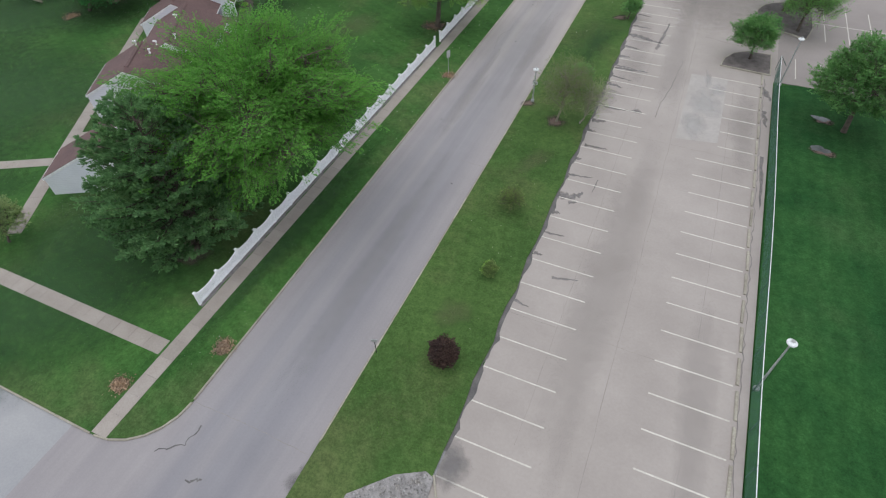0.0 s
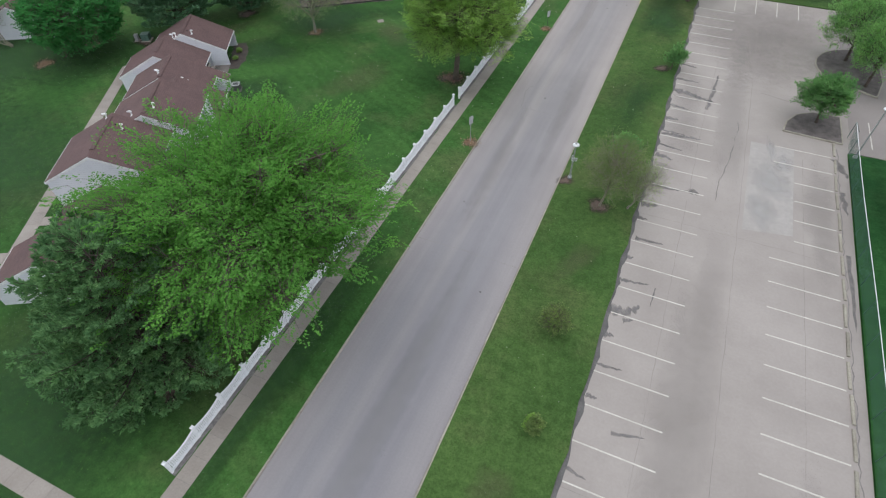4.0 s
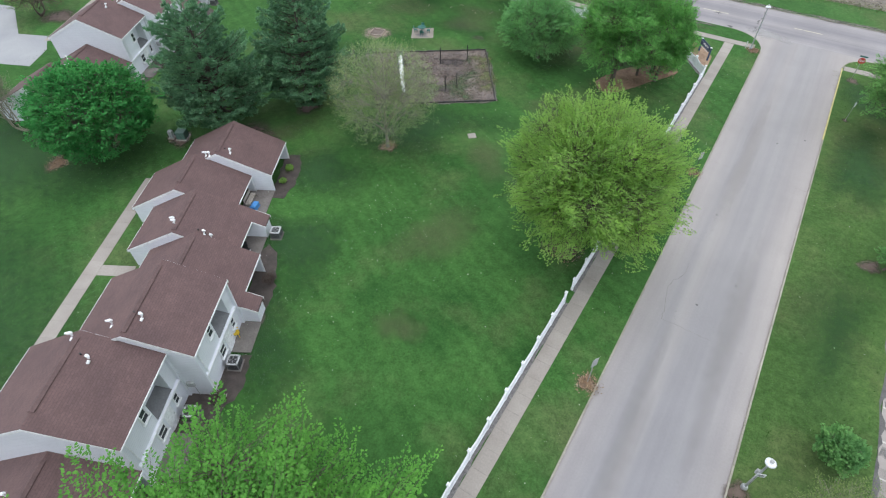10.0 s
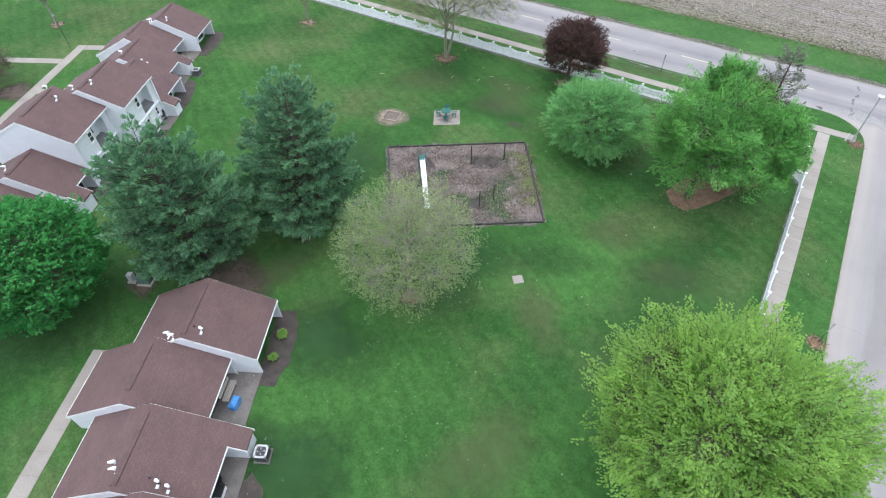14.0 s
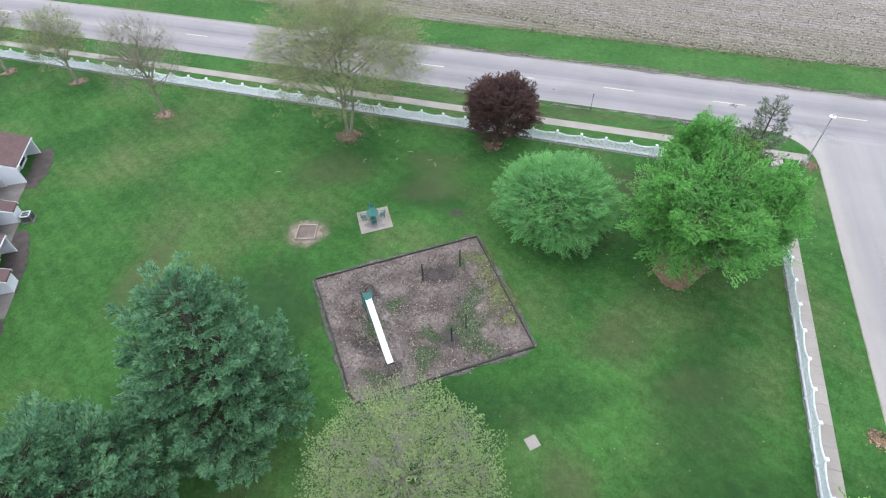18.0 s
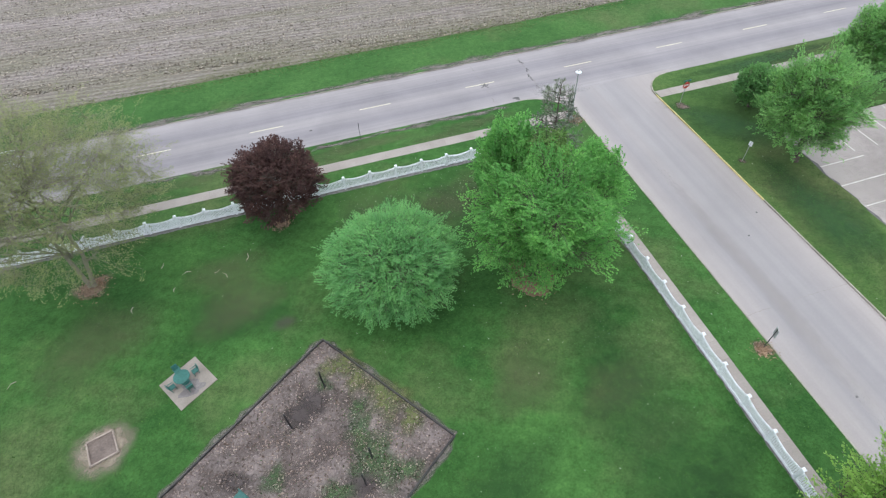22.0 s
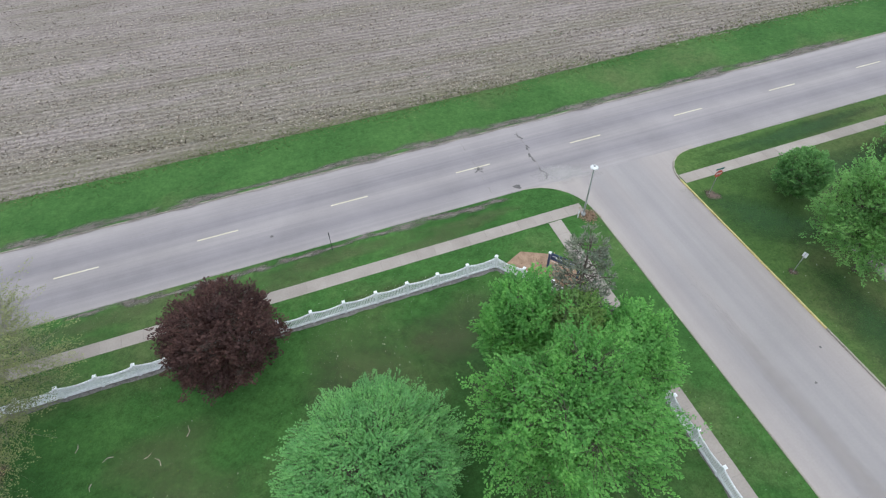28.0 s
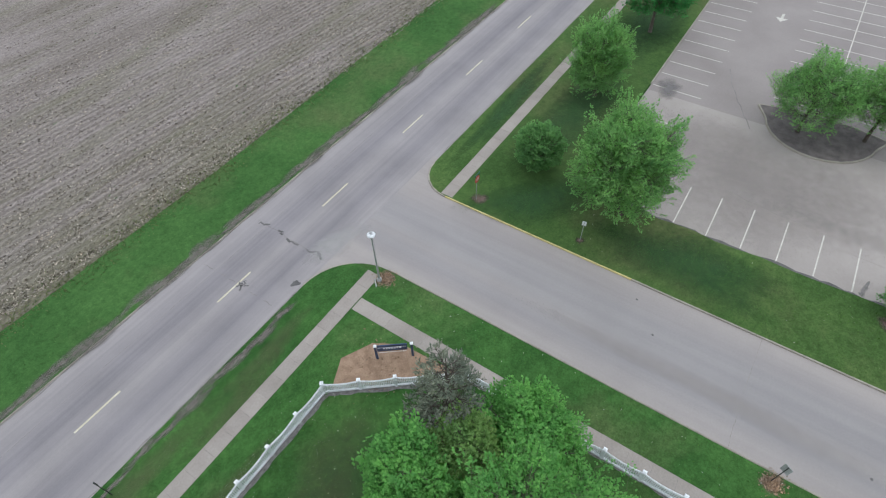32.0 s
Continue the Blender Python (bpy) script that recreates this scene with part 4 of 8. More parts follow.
# street: centre dashes and the patched cracks by the junction
for k in range(-10, 18):
    x = -19.0 + 11.87 * k if k > -3 else -31.9 + 11.15 * (k + 1)
    flat("centre_dash", [(x, 116.22), (x + 3.4, 116.22), (x + 3.4, 116.36), (x, 116.36)], "lane_line", street)
for i, pts in enumerate(([(-23.2, 119.7), (-23.0, 118.6)], [(-23.1, 117.6), (-23.25, 116.9)], [(-23.3, 116.2), (-23.4, 115.0)], [(-23.4, 114.3), (-23.2, 113.3), (-23.5, 112.4)])):
    crack(pts, 0.12, street, 31 + 50 * i, 0.006, "crack", 4)
crack([(-23.1, 119.9), (-23.3, 116), (-23.5, 111.9)], 0.03, street, 30, 0.0055, "damp")
for i, (ya, yb) in enumerate(((120.2, 119.0), (118.4, 117.6), (117.2, 116.6), (114.9, 114.2), (113.4, 112.6))):
    crack([(-28.9, ya), (-28.85, yb)], 0.03, street, 32 + i, 0.006, "damp", 4)
for i, a in enumerate((10, 75, 130, 200, 300)):
    crack([(-28.75, 115.85), (-28.75 + 0.5 * math.cos(radians(a)), 115.85 + 0.5 * math.sin(radians(a)))], 0.07, street, 190 + i, 0.0065, "crack", 3)
crack([(-140, ST_N - 0.12), (100, ST_N - 0.12)], 0.06, street, 35, 0.005, "damp", 160)
crack([(-140, ST_S + 0.12), (-27, ST_S + 0.12)], 0.05, street, 36, 0.005, "damp", 90)
crack([(-8, ST_SE + 0.12), (100, ST_SE + 0.12)], 0.05, street, 37, 0.005, "damp", 90)
crack([(-60, 118.8), (60, 118.7)], 0.018, street, 38, 0.004, "damp", 60)
flat("tar_spot", blob(-48.2, 114.5, 0.14, 39), "crack", street, 0.005)
flat("tar_spot", blob(-26.4, 112.5, 0.3, 40, wob=0.4), "crack", street, 0.005)


# ---- kerbs, stone by stone ----
def kerb_line(label, stretches, w=0.13, top=0.13, step=3.0):
    """stretches: (outline points, material). One kerb, each stone a piece of it."""
    k = thing("kerb", label, "kerb", kind="structure")
    for pts, mat in stretches:
        for (x0, y0), (x1, y1) in zip(pts, pts[1:]):
            d = math.hypot(x1 - x0, y1 - y0)
            n = max(1, round(d / step))
            a = math.degrees(math.atan2(y1 - y0, x1 - x0))
            me = Shape().box((0, 0, top / 2 - 0.1), (d / n - 0.02, w, top + 0.2), 0, 0.03).mesh("kerb_stone", M[mat])
            for i in range(n):
                t = (i + 0.5) / n
                part("kerb_stone", me, mat, k, at=pose(x0 + (x1 - x0) * t, y0 + (y1 - y0) * t, 0, 0, 0, a))
    return k


kerb_line("worn pale kerb along the lane's west side",
          [([(-140, 4.2), (-26, 4.2)], "kerb"), (arc(-25.7, 8.4, 4.2, -90, 0, 6), "kerb"), ([(LANE_W, 8.6), (LANE_W, 107)], "kerb")])
kerb_line("rounded kerb at the street corner", [(arc(-26.3, 107.1, 4.75, 38, 90, 5), "kerb")], 0.14, 0.11)
kerb_line("pale kerb along the grass strip, yellow near the junction",
          [([(LANE_E, 9.5), (LANE_E, 91.0)], "kerb"), ([(LANE_E, 91.0), (LANE_E, 107.9)], "yellow"), (arc(-9.2, 107.95, 3.2, 180, 90, 6), "kerb")])
kerb_line("low kerb on the street's north side", [([(-120, ST_N), (90, ST_N)], "kerb")], 0.12, 0.07, 6.0)
kerb_line("low kerb on the street's south side", [([(-120, ST_S - 0.02), (-26.4, ST_S - 0.02)], "kerb"), ([(-9, ST_SE - 0.02), (90, ST_SE - 0.02)], "kerb")], 0.12, 0.09, 6.0)
kerb_line("broken yellowish kerb at the gravel bed", [([(-5.1, 10.4), (-4.3, 9.0), (-4.0, 6.0)], "kerb")])
kerb_line("low kerb at the edge of the far lot", [([(14.2, 64.8), (60, 64.8)], "kerb"), ([(13.5, 98.65), (80, 98.65)], "kerb")])
stops = thing("wheel_stops", "row of worn concrete wheel stops along the lot", "wheel stop", kind="structure")
stop_mesh = Shape().box((0, 0, 0.05), (0.2, 2.2, 0.14), 0, 0.04).mesh("wheel_stop", M["kerb"])
q = random.Random(9)
for k in range(-8, 11):
    part("wheel_stop", stop_mesh, "kerb", stops, at=pose(10.85 + q.uniform(-0.05, 0.05), 36.75 + STALL * (k + 0.5) + q.uniform(-0.1, 0.1), 0, 0, 0, q.uniform(-1.5, 1.5)))
crack([(11.04, -5), (11.1, 65)], 0.045, lot, 18, 0.005, "damp", 120)


# ---- sidewalks, slab by slab ----
def sidewalk(label, a, b, w, step=1.5, z=GRASS + 0.025):
    s = thing("pavement", label, "sidewalk", kind="structure")
    d = math.hypot(b[0] - a[0], b[1] - a[1])
    n = max(1, round(d / step))
    turn = math.degrees(math.atan2(b[1] - a[1], b[0] - a[0]))
    me = Shape().box((0, 0, -0.06), (d / n - 0.014, w, 0.12), 0, 0.006).mesh("paving_slab", M["walk"])
    q = random.Random(int(d * 10))
    for i in range(n):
        t = (i + 0.5) / n
        part("paving_slab", me, "walk", s, at=pose(a[0] + (b[0] - a[0]) * t, a[1] + (b[1] - a[1]) * t, z + q.uniform(-0.003, 0.003), 0, 0, turn))
    part("joint_bed", Shape().box((0, 0, -0.04), (d, w - 0.02, 0.08)), "damp", s, at=pose((a[0] + b[0]) / 2, (a[1] + b[1]) / 2, z - 0.015, 0, 0, turn))
    return s


sidewalk("buff concrete sidewalk beside the white picket fence", (-25.38, 4.3), (-25.36, 107.3), 1.17)
sidewalk("buff concrete sidewalk along the street", (-150, 107.95), (-22.4, 107.95), 1.15)
sidewalk("buff concrete sidewalk on the far side of the junction", (-12.25, 107.85), (120, 107.85), 1.15)
sidewalk("narrow concrete path across the lawn", (-95, 10.9), (-26.15, 10.9), 1.2)

HU, HV, HO = (-0.4839, 0.8751), (0.8751, 0.4839), (-52.8, 26.9)


def uv(u, v, o=(0.0, 0.0)):
    """From the terrace's own axes to the plan."""
    return HO[0] + HU[0] * (u + o[0]) + HV[0] * (v + o[1]), HO[1] + HU[1] * (u + o[0]) + HV[1] * (v + o[1])


SHIFT = (45.9, -21.82)
for o, low, far, v in (((0, 0), -14, 27.0, -0.1), (SHIFT, 8.0, 26.9, -4.2)):
    sidewalk("concrete path along the front of a terrace", uv(low, v, o), uv(far, v, o), 1.25)
    for u in (15.4, 8.0, 0.0):
        if u > low:
            sidewalk("short concrete path to a front door", uv(u, v + 0.63, o), uv(u, 3.4, o), 1.1)
sidewalk("concrete path from the houses across the lawn", uv(-4.2, -30), uv(-4.2, -0.75), 1.2)
sidewalk("concrete path from the houses across the lawn", uv(26.3, -3.55, SHIFT), uv(26.3, 2.2, SHIFT), 1.2)
sidewalk("concrete path from the houses across the lawn", uv(22.6, -16, SHIFT), uv(22.6, -4.85, SHIFT), 1.2)
solid("driveway", Shape().prism([(-140, 52), (-104, 53.5), (-97.2, 56.4), (-99.5, 60.0), (-103, 62.2), (-107.0, 60.5), (-116, 65.0), (-140, 58)], -0.2, GRASS + 0.02), "side",
      "pale concrete driveway behind the far terrace", "driveway", kind="structure")


# ---- the two terrace houses ----
# unit: u0, u1, ridge v, ridge height, half width, storeys, half width of the front slope
UNITS = [(25.8, 30.8, 7.9, 4.3, 4.5, 1, 4.5), (21.1, 25.8, 6.0, 4.15, 4.55, 1, 4.55), (16.1, 21.1, 7.9, 4.25, 4.5, 1, 4.5), (11.0, 16.1, 9.75, 4.3, 4.45, 1, 4.45),
         (5.0, 11.0, 10.4, 6.95, 3.8, 2, 4.5), (-1.0, 5.0, 8.15, 7.3, 4.3, 2, 4.3), (-5.0, -1.0, 8.0, 4.45, 4.4, 1, 4.4), (-9.2, -5.0, 5.9, 4.3, 4.5, 1, 4.5)]


def window(parent, x, y, z, w, h, side=1, name="window", mat="glass", bars=1):
    """A window on a wall that faces +x (side 1) or -x (side -1) of the house."""
    s = side
    win = part(name, Shape().box((x + 0.02 * s, y, z), (0.06, w, h)), mat, parent, "dark glass in a white frame")
    f = Shape()
    for dy, ww, dz, hh in ((-w / 2, 0.09, 0, h + 0.18), (w / 2, 0.09, 0, h + 0.18), (0, w, -h / 2, 0.09), (0, w, h / 2, 0.09)):
        f.box((x + 0.04 * s, y + dy, z + dz), (0.1, ww, hh))
    part("frame", f, "trim", win)
    if bars:
        part("sash_bar", Shape().box((x + 0.045 * s, y, z), (0.07, w, 0.05)), "trim", win)
    part("sill", Shape().box((x + 0.08 * s, y, z - h / 2 - 0.07), (0.16, w + 0.2, 0.06)), "trim", win)
    return win


def wall_profile(r, half, zr, ze, left, right, base, drop):
    s = (zr - ze) / half
    return [(left, base), (right, base), (right, zr - s * abs(right - r) - drop), (r, zr - drop), (left, zr - s * abs(left - r) - drop)]


def roof_vent(parent, x, y, z, lean):
    v = part("roof_vent", Shape().tube([(x, y, z - 0.2), (x, y, z + 0.26)], 0.06, 8), "vent_white", parent, "white pipe vent")
    part("hood", Shape().tube([(x - 0.24 * lean, y - 0.1, z + 0.37), (x, y, z + 0.30), (x + 0.08 * lean, y + 0.06, z + 0.23)], [0.055, 0.11, 0.06], 8), "vent_white", v)
    if lean < 0:
        part("pipe", Shape().tube([(x - 0.42, y + 0.1, z + 0.0), (x - 0.42, y + 0.1, z + 0.34)], 0.05, 8), "black", v, "short black pipe")
    part("foot", Shape().tube([(x + 0.10, y - 0.36, z + 0.0), (x + 0.12, y - 0.16, z + 0.06)], [0.085, 0.09], 8), "vent_white", v)


def terrace(name, label, o, base=GRASS, tail=0.0):
    hx, hy = uv(0, 0, o)
    h = thing(name, label, "terrace house", hx, hy, 0, 28.944)
    for i, (u0, u1, r, zr, half, floors, front) in enumerate(UNITS):
        s = 0.5
        u0 = u0 - tail if i == len(UNITS) - 1 else u0
        ze = zr - s * half
        T = 0.17
        inr = 1.35 if floors == 1 else 0.32
        inl = 1.15
        # body and end walls
        prof = wall_profile(r, half, zr, ze, r - front + inl, r + half - inr, base - 0.3, T - 0.01)
        if floors == 1:
            part("wall", Shape().along_y(prof, u0 + 0.12, u1 - 0.12), "siding", h)
        else:
            # a nook in the upper floor, with a small shingled roof at its foot
            ua, ub, wx = u1 - 3.0, u1 - 0.95, r + half - inr
            for a, b in ((u0 + 0.12, ua), (ub, u1 - 0.12)):
                part("wall", Shape().along_y(prof, a, b), "siding", h)
            nook = prof[:2] + [(wx, 2.45), (wx - 0.9, 2.75), (wx - 0.9, zr - s * (wx - 0.9 - r) - T)] + prof[3:]
            part("wall", Shape().along_y(nook, ua, ub), "siding", h)
            part("nook_roof", Shape().along_y([(wx + 0.05, 2.44), (wx + 0.05, 2.52), (wx - 0.89, 2.86), (wx - 0.89, 2.76)][::-1], ua + 0.004, ub - 0.004), "dark_grey", h, "dark flat roof over the entrance")
            part("pent_roof", Shape().along_y([(wx - 0.02, 2.32), (wx + 0.10, 2.24), (wx + 0.10, 2.17), (wx - 0.02, 2.22)], u0 + 0.02, u1 - 0.02), "siding", h, "narrow pale ledge over the ground floor")
            part("ledge_gutter", Shape().along_y([(wx + 0.105, 2.15), (wx + 0.105, 2.26), (wx + 0.19, 2.26), (wx + 0.17, 2.15)], u0, u1), "trim", h, "white gutter along the ledge")
            window(h, wx - 0.9, ua + 0.75, base + 3.75, 0.8, 1.0)
        for ua, ub in ((u0, u0 + 0.15), (u1 - 0.15, u1)):
            part("end_wall", Shape().along_y(wall_profile(r, half, zr, ze, r - front + 0.1, r + half - 0.1, base - 0.3, T - 0.005), ua, ub), "siding", h)
        # roof slopes, fascia and rake boards
        for sgn in (1, -1):
            x1 = r + half if sgn > 0 else r - front
            z1 = zr - s * abs(x1 - r)
            poly = [(r, zr), (x1, z1), (x1, z1 - T), (r, zr - T)]
            if sgn > 0:
                poly = poly[::-1]
            part("roof", Shape().along_y(poly[::-1], u0 - 0.035, u1 + 0.035), "shingle", h)
            fx = x1 + sgn * 0.03
            part("gutter", Shape().along_y([(fx - 0.03, z1 - 0.13), (fx + 0.025, z1 - 0.13), (fx + 0.03, z1 - 0.035), (fx - 0.03, z1 - 0.035)], u0, u1), "trim", h)
            for ua, ub in ((u0 - 0.06, u0 - 0.003), (u1 + 0.003, u1 + 0.06)):
                rk = [(r, zr - 0.035), (x1 + sgn * 0.03, z1 - 0.05), (x1 + sgn * 0.03, z1 - 0.28), (r, zr - 0.27)]
                if sgn < 0:
                    rk = rk[::-1]
                part("rake_board", Shape().along_y(rk, ua, ub), "trim", h)
        rv0, rv1 = u0 + (0.9 if i % 2 else 0.25), u1 - 0.5
        part("ridge_vent", Shape().along_y([(r - 0.16, zr - 0.07), (r + 0.2, zr - 0.09), (r + 0.2, zr - 0.02), (r, zr + 0.07), (r - 0.16, zr)], rv0, rv1), "ridge", h)
        wx = r + half - inr
        uc = (u0 + u1) / 2
        # court side: windows, doors, downpipes
        if floors == 2:
            window(h, wx, u1 - 1.1, base + 1.45, 0.5, 0.85)
            window(h, wx, u1 - 3.3, base + 1.3, 0.8, 0.9)
            d = part("patio_door", Shape().box((wx + 0.02, u1 - 2.2, base + 1.02), (0.07, 0.85, 2.0)), "trim", h, "white patio door")
            part("door_handle", Shape().box((wx + 0.08, u1 - 1.88, base + 1.0), (0.05, 0.12, 0.03)), "steel", d)
            part("downpipe", Shape().tube([(wx + 0.12, u0 + 0.3, base), (wx + 0.12, u0 + 0.3, 2.16)], 0.045, 6), "trim", h)
            part("downpipe", Shape().tube([(wx + 0.12, u0 + 0.5, 2.24), (wx + 0.1, u0 + 0.5, ze - 0.2)], 0.04, 6), "trim", h)
            meter = part("meter_box", Shape().box((wx - 1.1, u0 - 0.09, base + 1.5), (0.5, 0.17, 0.42), 0, 0.02), "grey", h, "grey meter box on the end wall")
            part("conduit", Shape().tube([(wx - 0.95, u0 - 0.06, base + 0.05), (wx - 0.95, u0 - 0.06, base + 1.3)], 0.025, 6), "grey", meter)
            part("splash_block", Shape().add(*(lambda k: ([(px + wx + 0.55, py + u0 - 0.05, pz) for px, py, pz in k.v], k.f))(Shape().box((0, 0, base + 0.04), (0.6, 0.3, 0.09), 0, 0.02))), "slab", h, "pale concrete splash block")
            window(h, wx, u1 - 3.55, base + 4.0, 0.6, 1.0)
            part("wall_lamp", Shape().box((wx + 0.08, u0 + 1.7, base + 2.1), (0.14, 0.14, 0.22), 0, 0.03), "white", h)
        else:
            window(h, wx, uc + 0.9, base + 1.05, 1.6, 1.9, name="patio_door")
            window(h, wx, uc - 1.1, base + 1.25, 0.9, 1.0)
            part("downpipe", Shape().tube([(r + half + 0.02, u1 - 0.2, base + 0.1), (r + half + 0.02, u1 - 0.2, ze - 0.1)], 0.045, 6), "trim", h)
        # front side: door and window under the eave
        lx = r - front + inl
        window(h, lx, uc + 0.8, base + 1.3, 1.1, 1.1, -1)
        d = part("front_door", Shape().box((lx - 0.03, uc - 1.0, base + 1.0), (0.07, 0.95, 2.0), 0, 0.0), "trim", h, "white front door")
        part("door_handle", Shape().box((lx - 0.09, uc - 0.68, base + 0.98), (0.05, 0.12, 0.03)), "steel", d)
    # small store rooms that run on under a lower roof
    for u0, u1, v0, v1, r, zr in ((19.75, 21.1, 11.0, 13.45, 7.9, 4.25), (11.0, 12.35, 13.0, 15.4, 9.75, 4.3), (-4.9, -3.4, 11.0, 13.6, 8.0, 4.45)):
        z0, z1, vm = zr - 0.5 * (v0 - r), zr - 0.5 * (v1 - r), v0 + 1.3
        zm = zr - 0.5 * (vm - r)
        part("store_wall", Shape().along_y([(v0, base - 0.3), (v1 - 0.12, base - 0.3), (v1 - 0.12, z1 - 0.1), (v0, z0 - 0.16)], u0 + 0.06, u1 - 0.06), "siding", h)
        part("store_roof", Shape().along_y([(vm - 0.3, zm + 0.02), (vm - 0.3, zm + 0.165), (v1, z1 + 0.012), (v1, z1 - 0.13)][::-1], u0 - 0.02, u1 + 0.02), "shingle", h)
        for ua in (u0 - 0.06, u1 + 0.0):
            part("rake_board", Shape().along_y([(vm, zm - 0.2), (vm, zm - 0.01), (v1 + 0.03, z1 - 0.01), (v1 + 0.03, z1 - 0.2)][::-1], ua, ua + 0.06), "trim", h)
    # vents on the slopes
    for u, v, lean in ((26.3, 6.7, 1), (26.0, 7.2, 1), (26.7, 8.8, -1), (17.6, 7.4, 1), (17.2, 7.7, 1), (17.0, 9.8, -1), (16.85, 10.35, -1),
                       (6.6, 10.9, -1), (6.3, 8.95, 1), (4.75, 7.7, 1), (3.5, 9.2, -1), (-3.2, 6.6, 1)):
        for u0, u1, r, zr, half, floors, front in UNITS:
            if u0 <= u < u1:
                roof_vent(h, v, u, zr - 0.5 * abs(v - r), lean)
    return h


terrace("terrace_house", "long stepped terrace with brown shingle roofs and pale siding", (0, 0))
terrace("terrace_house", "matching brown-roofed terrace beyond the spruces", SHIFT, tail=0.9)


def patio(u, v, du, dv, o, label="small concrete patio behind a terrace unit"):
    x, y = uv(u, v, o)
    return solid("patio", Shape().box((0, 0, 0), (dv, du, 0.12), 0, 0.015), "patio", label, "patio", kind="structure", at=pose(x, y, GRASS + 0.0, 0, 0, 28.944))


def ac_unit(u, v, o):
    x, y = uv(u, v, o)
    a = thing("air_conditioner", "grey air-conditioning unit on a concrete pad", "air conditioner", x, y, GRASS, 28.944, "air conditioners by the patios")
    part("pad", Shape().box((0, 0, 0.04), (1.0, 1.0, 0.1), 0, 0.01), "patio", a)
    part("casing", Shape().box((0, 0, 0.42), (0.82, 0.82, 0.66), 0, 0.05), "dark_grey", a)
    rim = Shape()
    for k in range(4):
        c0, s0 = round(math.cos(k * math.pi / 2)), round(math.sin(k * math.pi / 2))
        rim.box((0.36 * c0, 0.36 * s0, 0.765), (0.12 if c0 else 0.84, 0.84 if c0 else 0.12, 0.05))
    part("top_rim", rim, "grey_top", a, "pale square rim round the fan")
    for k in range(4):
        f = Shape()
        for j in range(7):
            f.box((0.415, 0, 0.16 + j * 0.08), (0.012, 0.7, 0.035))
        part("louvre_panel", f, "black", a, at=pose(0, 0, 0, 0, 0, 90 * k))
    part("fan_well", Shape().disc((0, 0, 0.752), [(0.33, 0.0), (0.33, 0.012)], 20), "black", a)
    ring = Shape()
    for r in (0.33, 0.25, 0.17, 0.09):
        ring.tube([(r * math.cos(k * math.tau / 20), r * math.sin(k * math.tau / 20), 0.79) for k in range(21)], 0.01, 4)
    part("fan_guard", ring, "dark_grey", a)
    blade = Shape()
    for k in range(4):
        c, s = math.cos(k * math.pi / 2), math.sin(k * math.pi / 2)
        blade.add([(0.03 * c, 0.03 * s, 0.772), (0.24 * c - 0.09 * s, 0.24 * s + 0.09 * c, 0.785), (0.26 * c, 0.26 * s, 0.772)], [(0, 1, 2)])
    part("fan", blade, "grey", a)
    return a


def bed(points, o, label, mat="dark_mulch", z=0.03):
    q = random.Random(int(points[0][0] * 10))
    poly = []
    for (u0, v0), (u1, v1) in zip(points, points[1:] + points[:1]):
        n = max(1, int(math.hypot(u1 - u0, v1 - v0) / 0.45))
        poly += [uv(u0 + (u1 - u0) * i / n + q.uniform(-0.12, 0.12), v0 + (v1 - v0) * i / n + q.uniform(-0.14, 0.14), o) for i in range(n)]
    return solid("planting_bed", Shape().prism(poly, -0.1, GRASS + z), mat, label, "planting bed", kind="structure")


for o in ((0, 0), SHIFT):
    bed([(31.2, 12.0), (24.9, 12.0), (24.7, 13.3), (26.5, 13.9), (29.5, 13.9), (31.3, 13.3)], o, "mulched bed beside the end unit")
    bed([(18.0, 12.9), (11.0, 14.0), (11.0, 15.4), (14.5, 15.4), (18.0, 14.6), (18.9, 13.8)], o, "dark mulch bed under the eaves")
    bed([(8.2, 13.2), (2.0, 11.2), (-5, 11.6), (-5, 13.0), (2.5, 14.2), (5.6, 15.6), (8.2, 15.4)], o, "dark mulch bed under the eaves")
    patio(24.0, 11.1, 4.2, 2.4, o)
    patio(19.0, 12.3, 3.4, 1.9, o)
    patio(9.7, 14.4, 2.7, 1.9, o)
    patio(0.8, 12.9, 2.8, 1.8, o)
    for u, v in ((20.0, 14.1), (7.3, 14.6), (3.4, 13.0)):
        ac_unit(u, v, o)


def garden_chair(x, y, turn, mat, label):
    c = thing("garden_chair", label, "chair", x, y, GRASS + 0.06, turn)
    part("seat", Shape().box((0, 0, 0.42), (0.48, 0.48, 0.05), 0, 0.02), mat, c)
    part("backrest", Shape().add([(-0.24, 0.22, 0.42), (0.24, 0.22, 0.42), (0.24, 0.34, 0.95), (-0.24, 0.34, 0.95), (-0.24, 0.26, 0.42), (0.24, 0.26, 0.42), (0.24, 0.38, 0.95), (-0.24, 0.38, 0.95)],
                                 [(0, 1, 2, 3), (7, 6, 5, 4), (0, 4, 5, 1), (1, 5, 6, 2), (2, 6, 7, 3), (3, 7, 4, 0)]), mat, c)
    leg = Shape().box((0, 0, 0.2), (0.05, 0.05, 0.42)).mesh("leg", M[mat])
    for dx in (-0.2, 0.2):
        for dy in (-0.2, 0.2):
            part("leg", leg, mat, c, at=pose(dx, dy, 0))
    for dx in (-0.25, 0.25):
        part("armrest", Shape().box((dx, 0, 0.64), (0.06, 0.5, 0.04), 0, 0.01), mat, c)
    return c


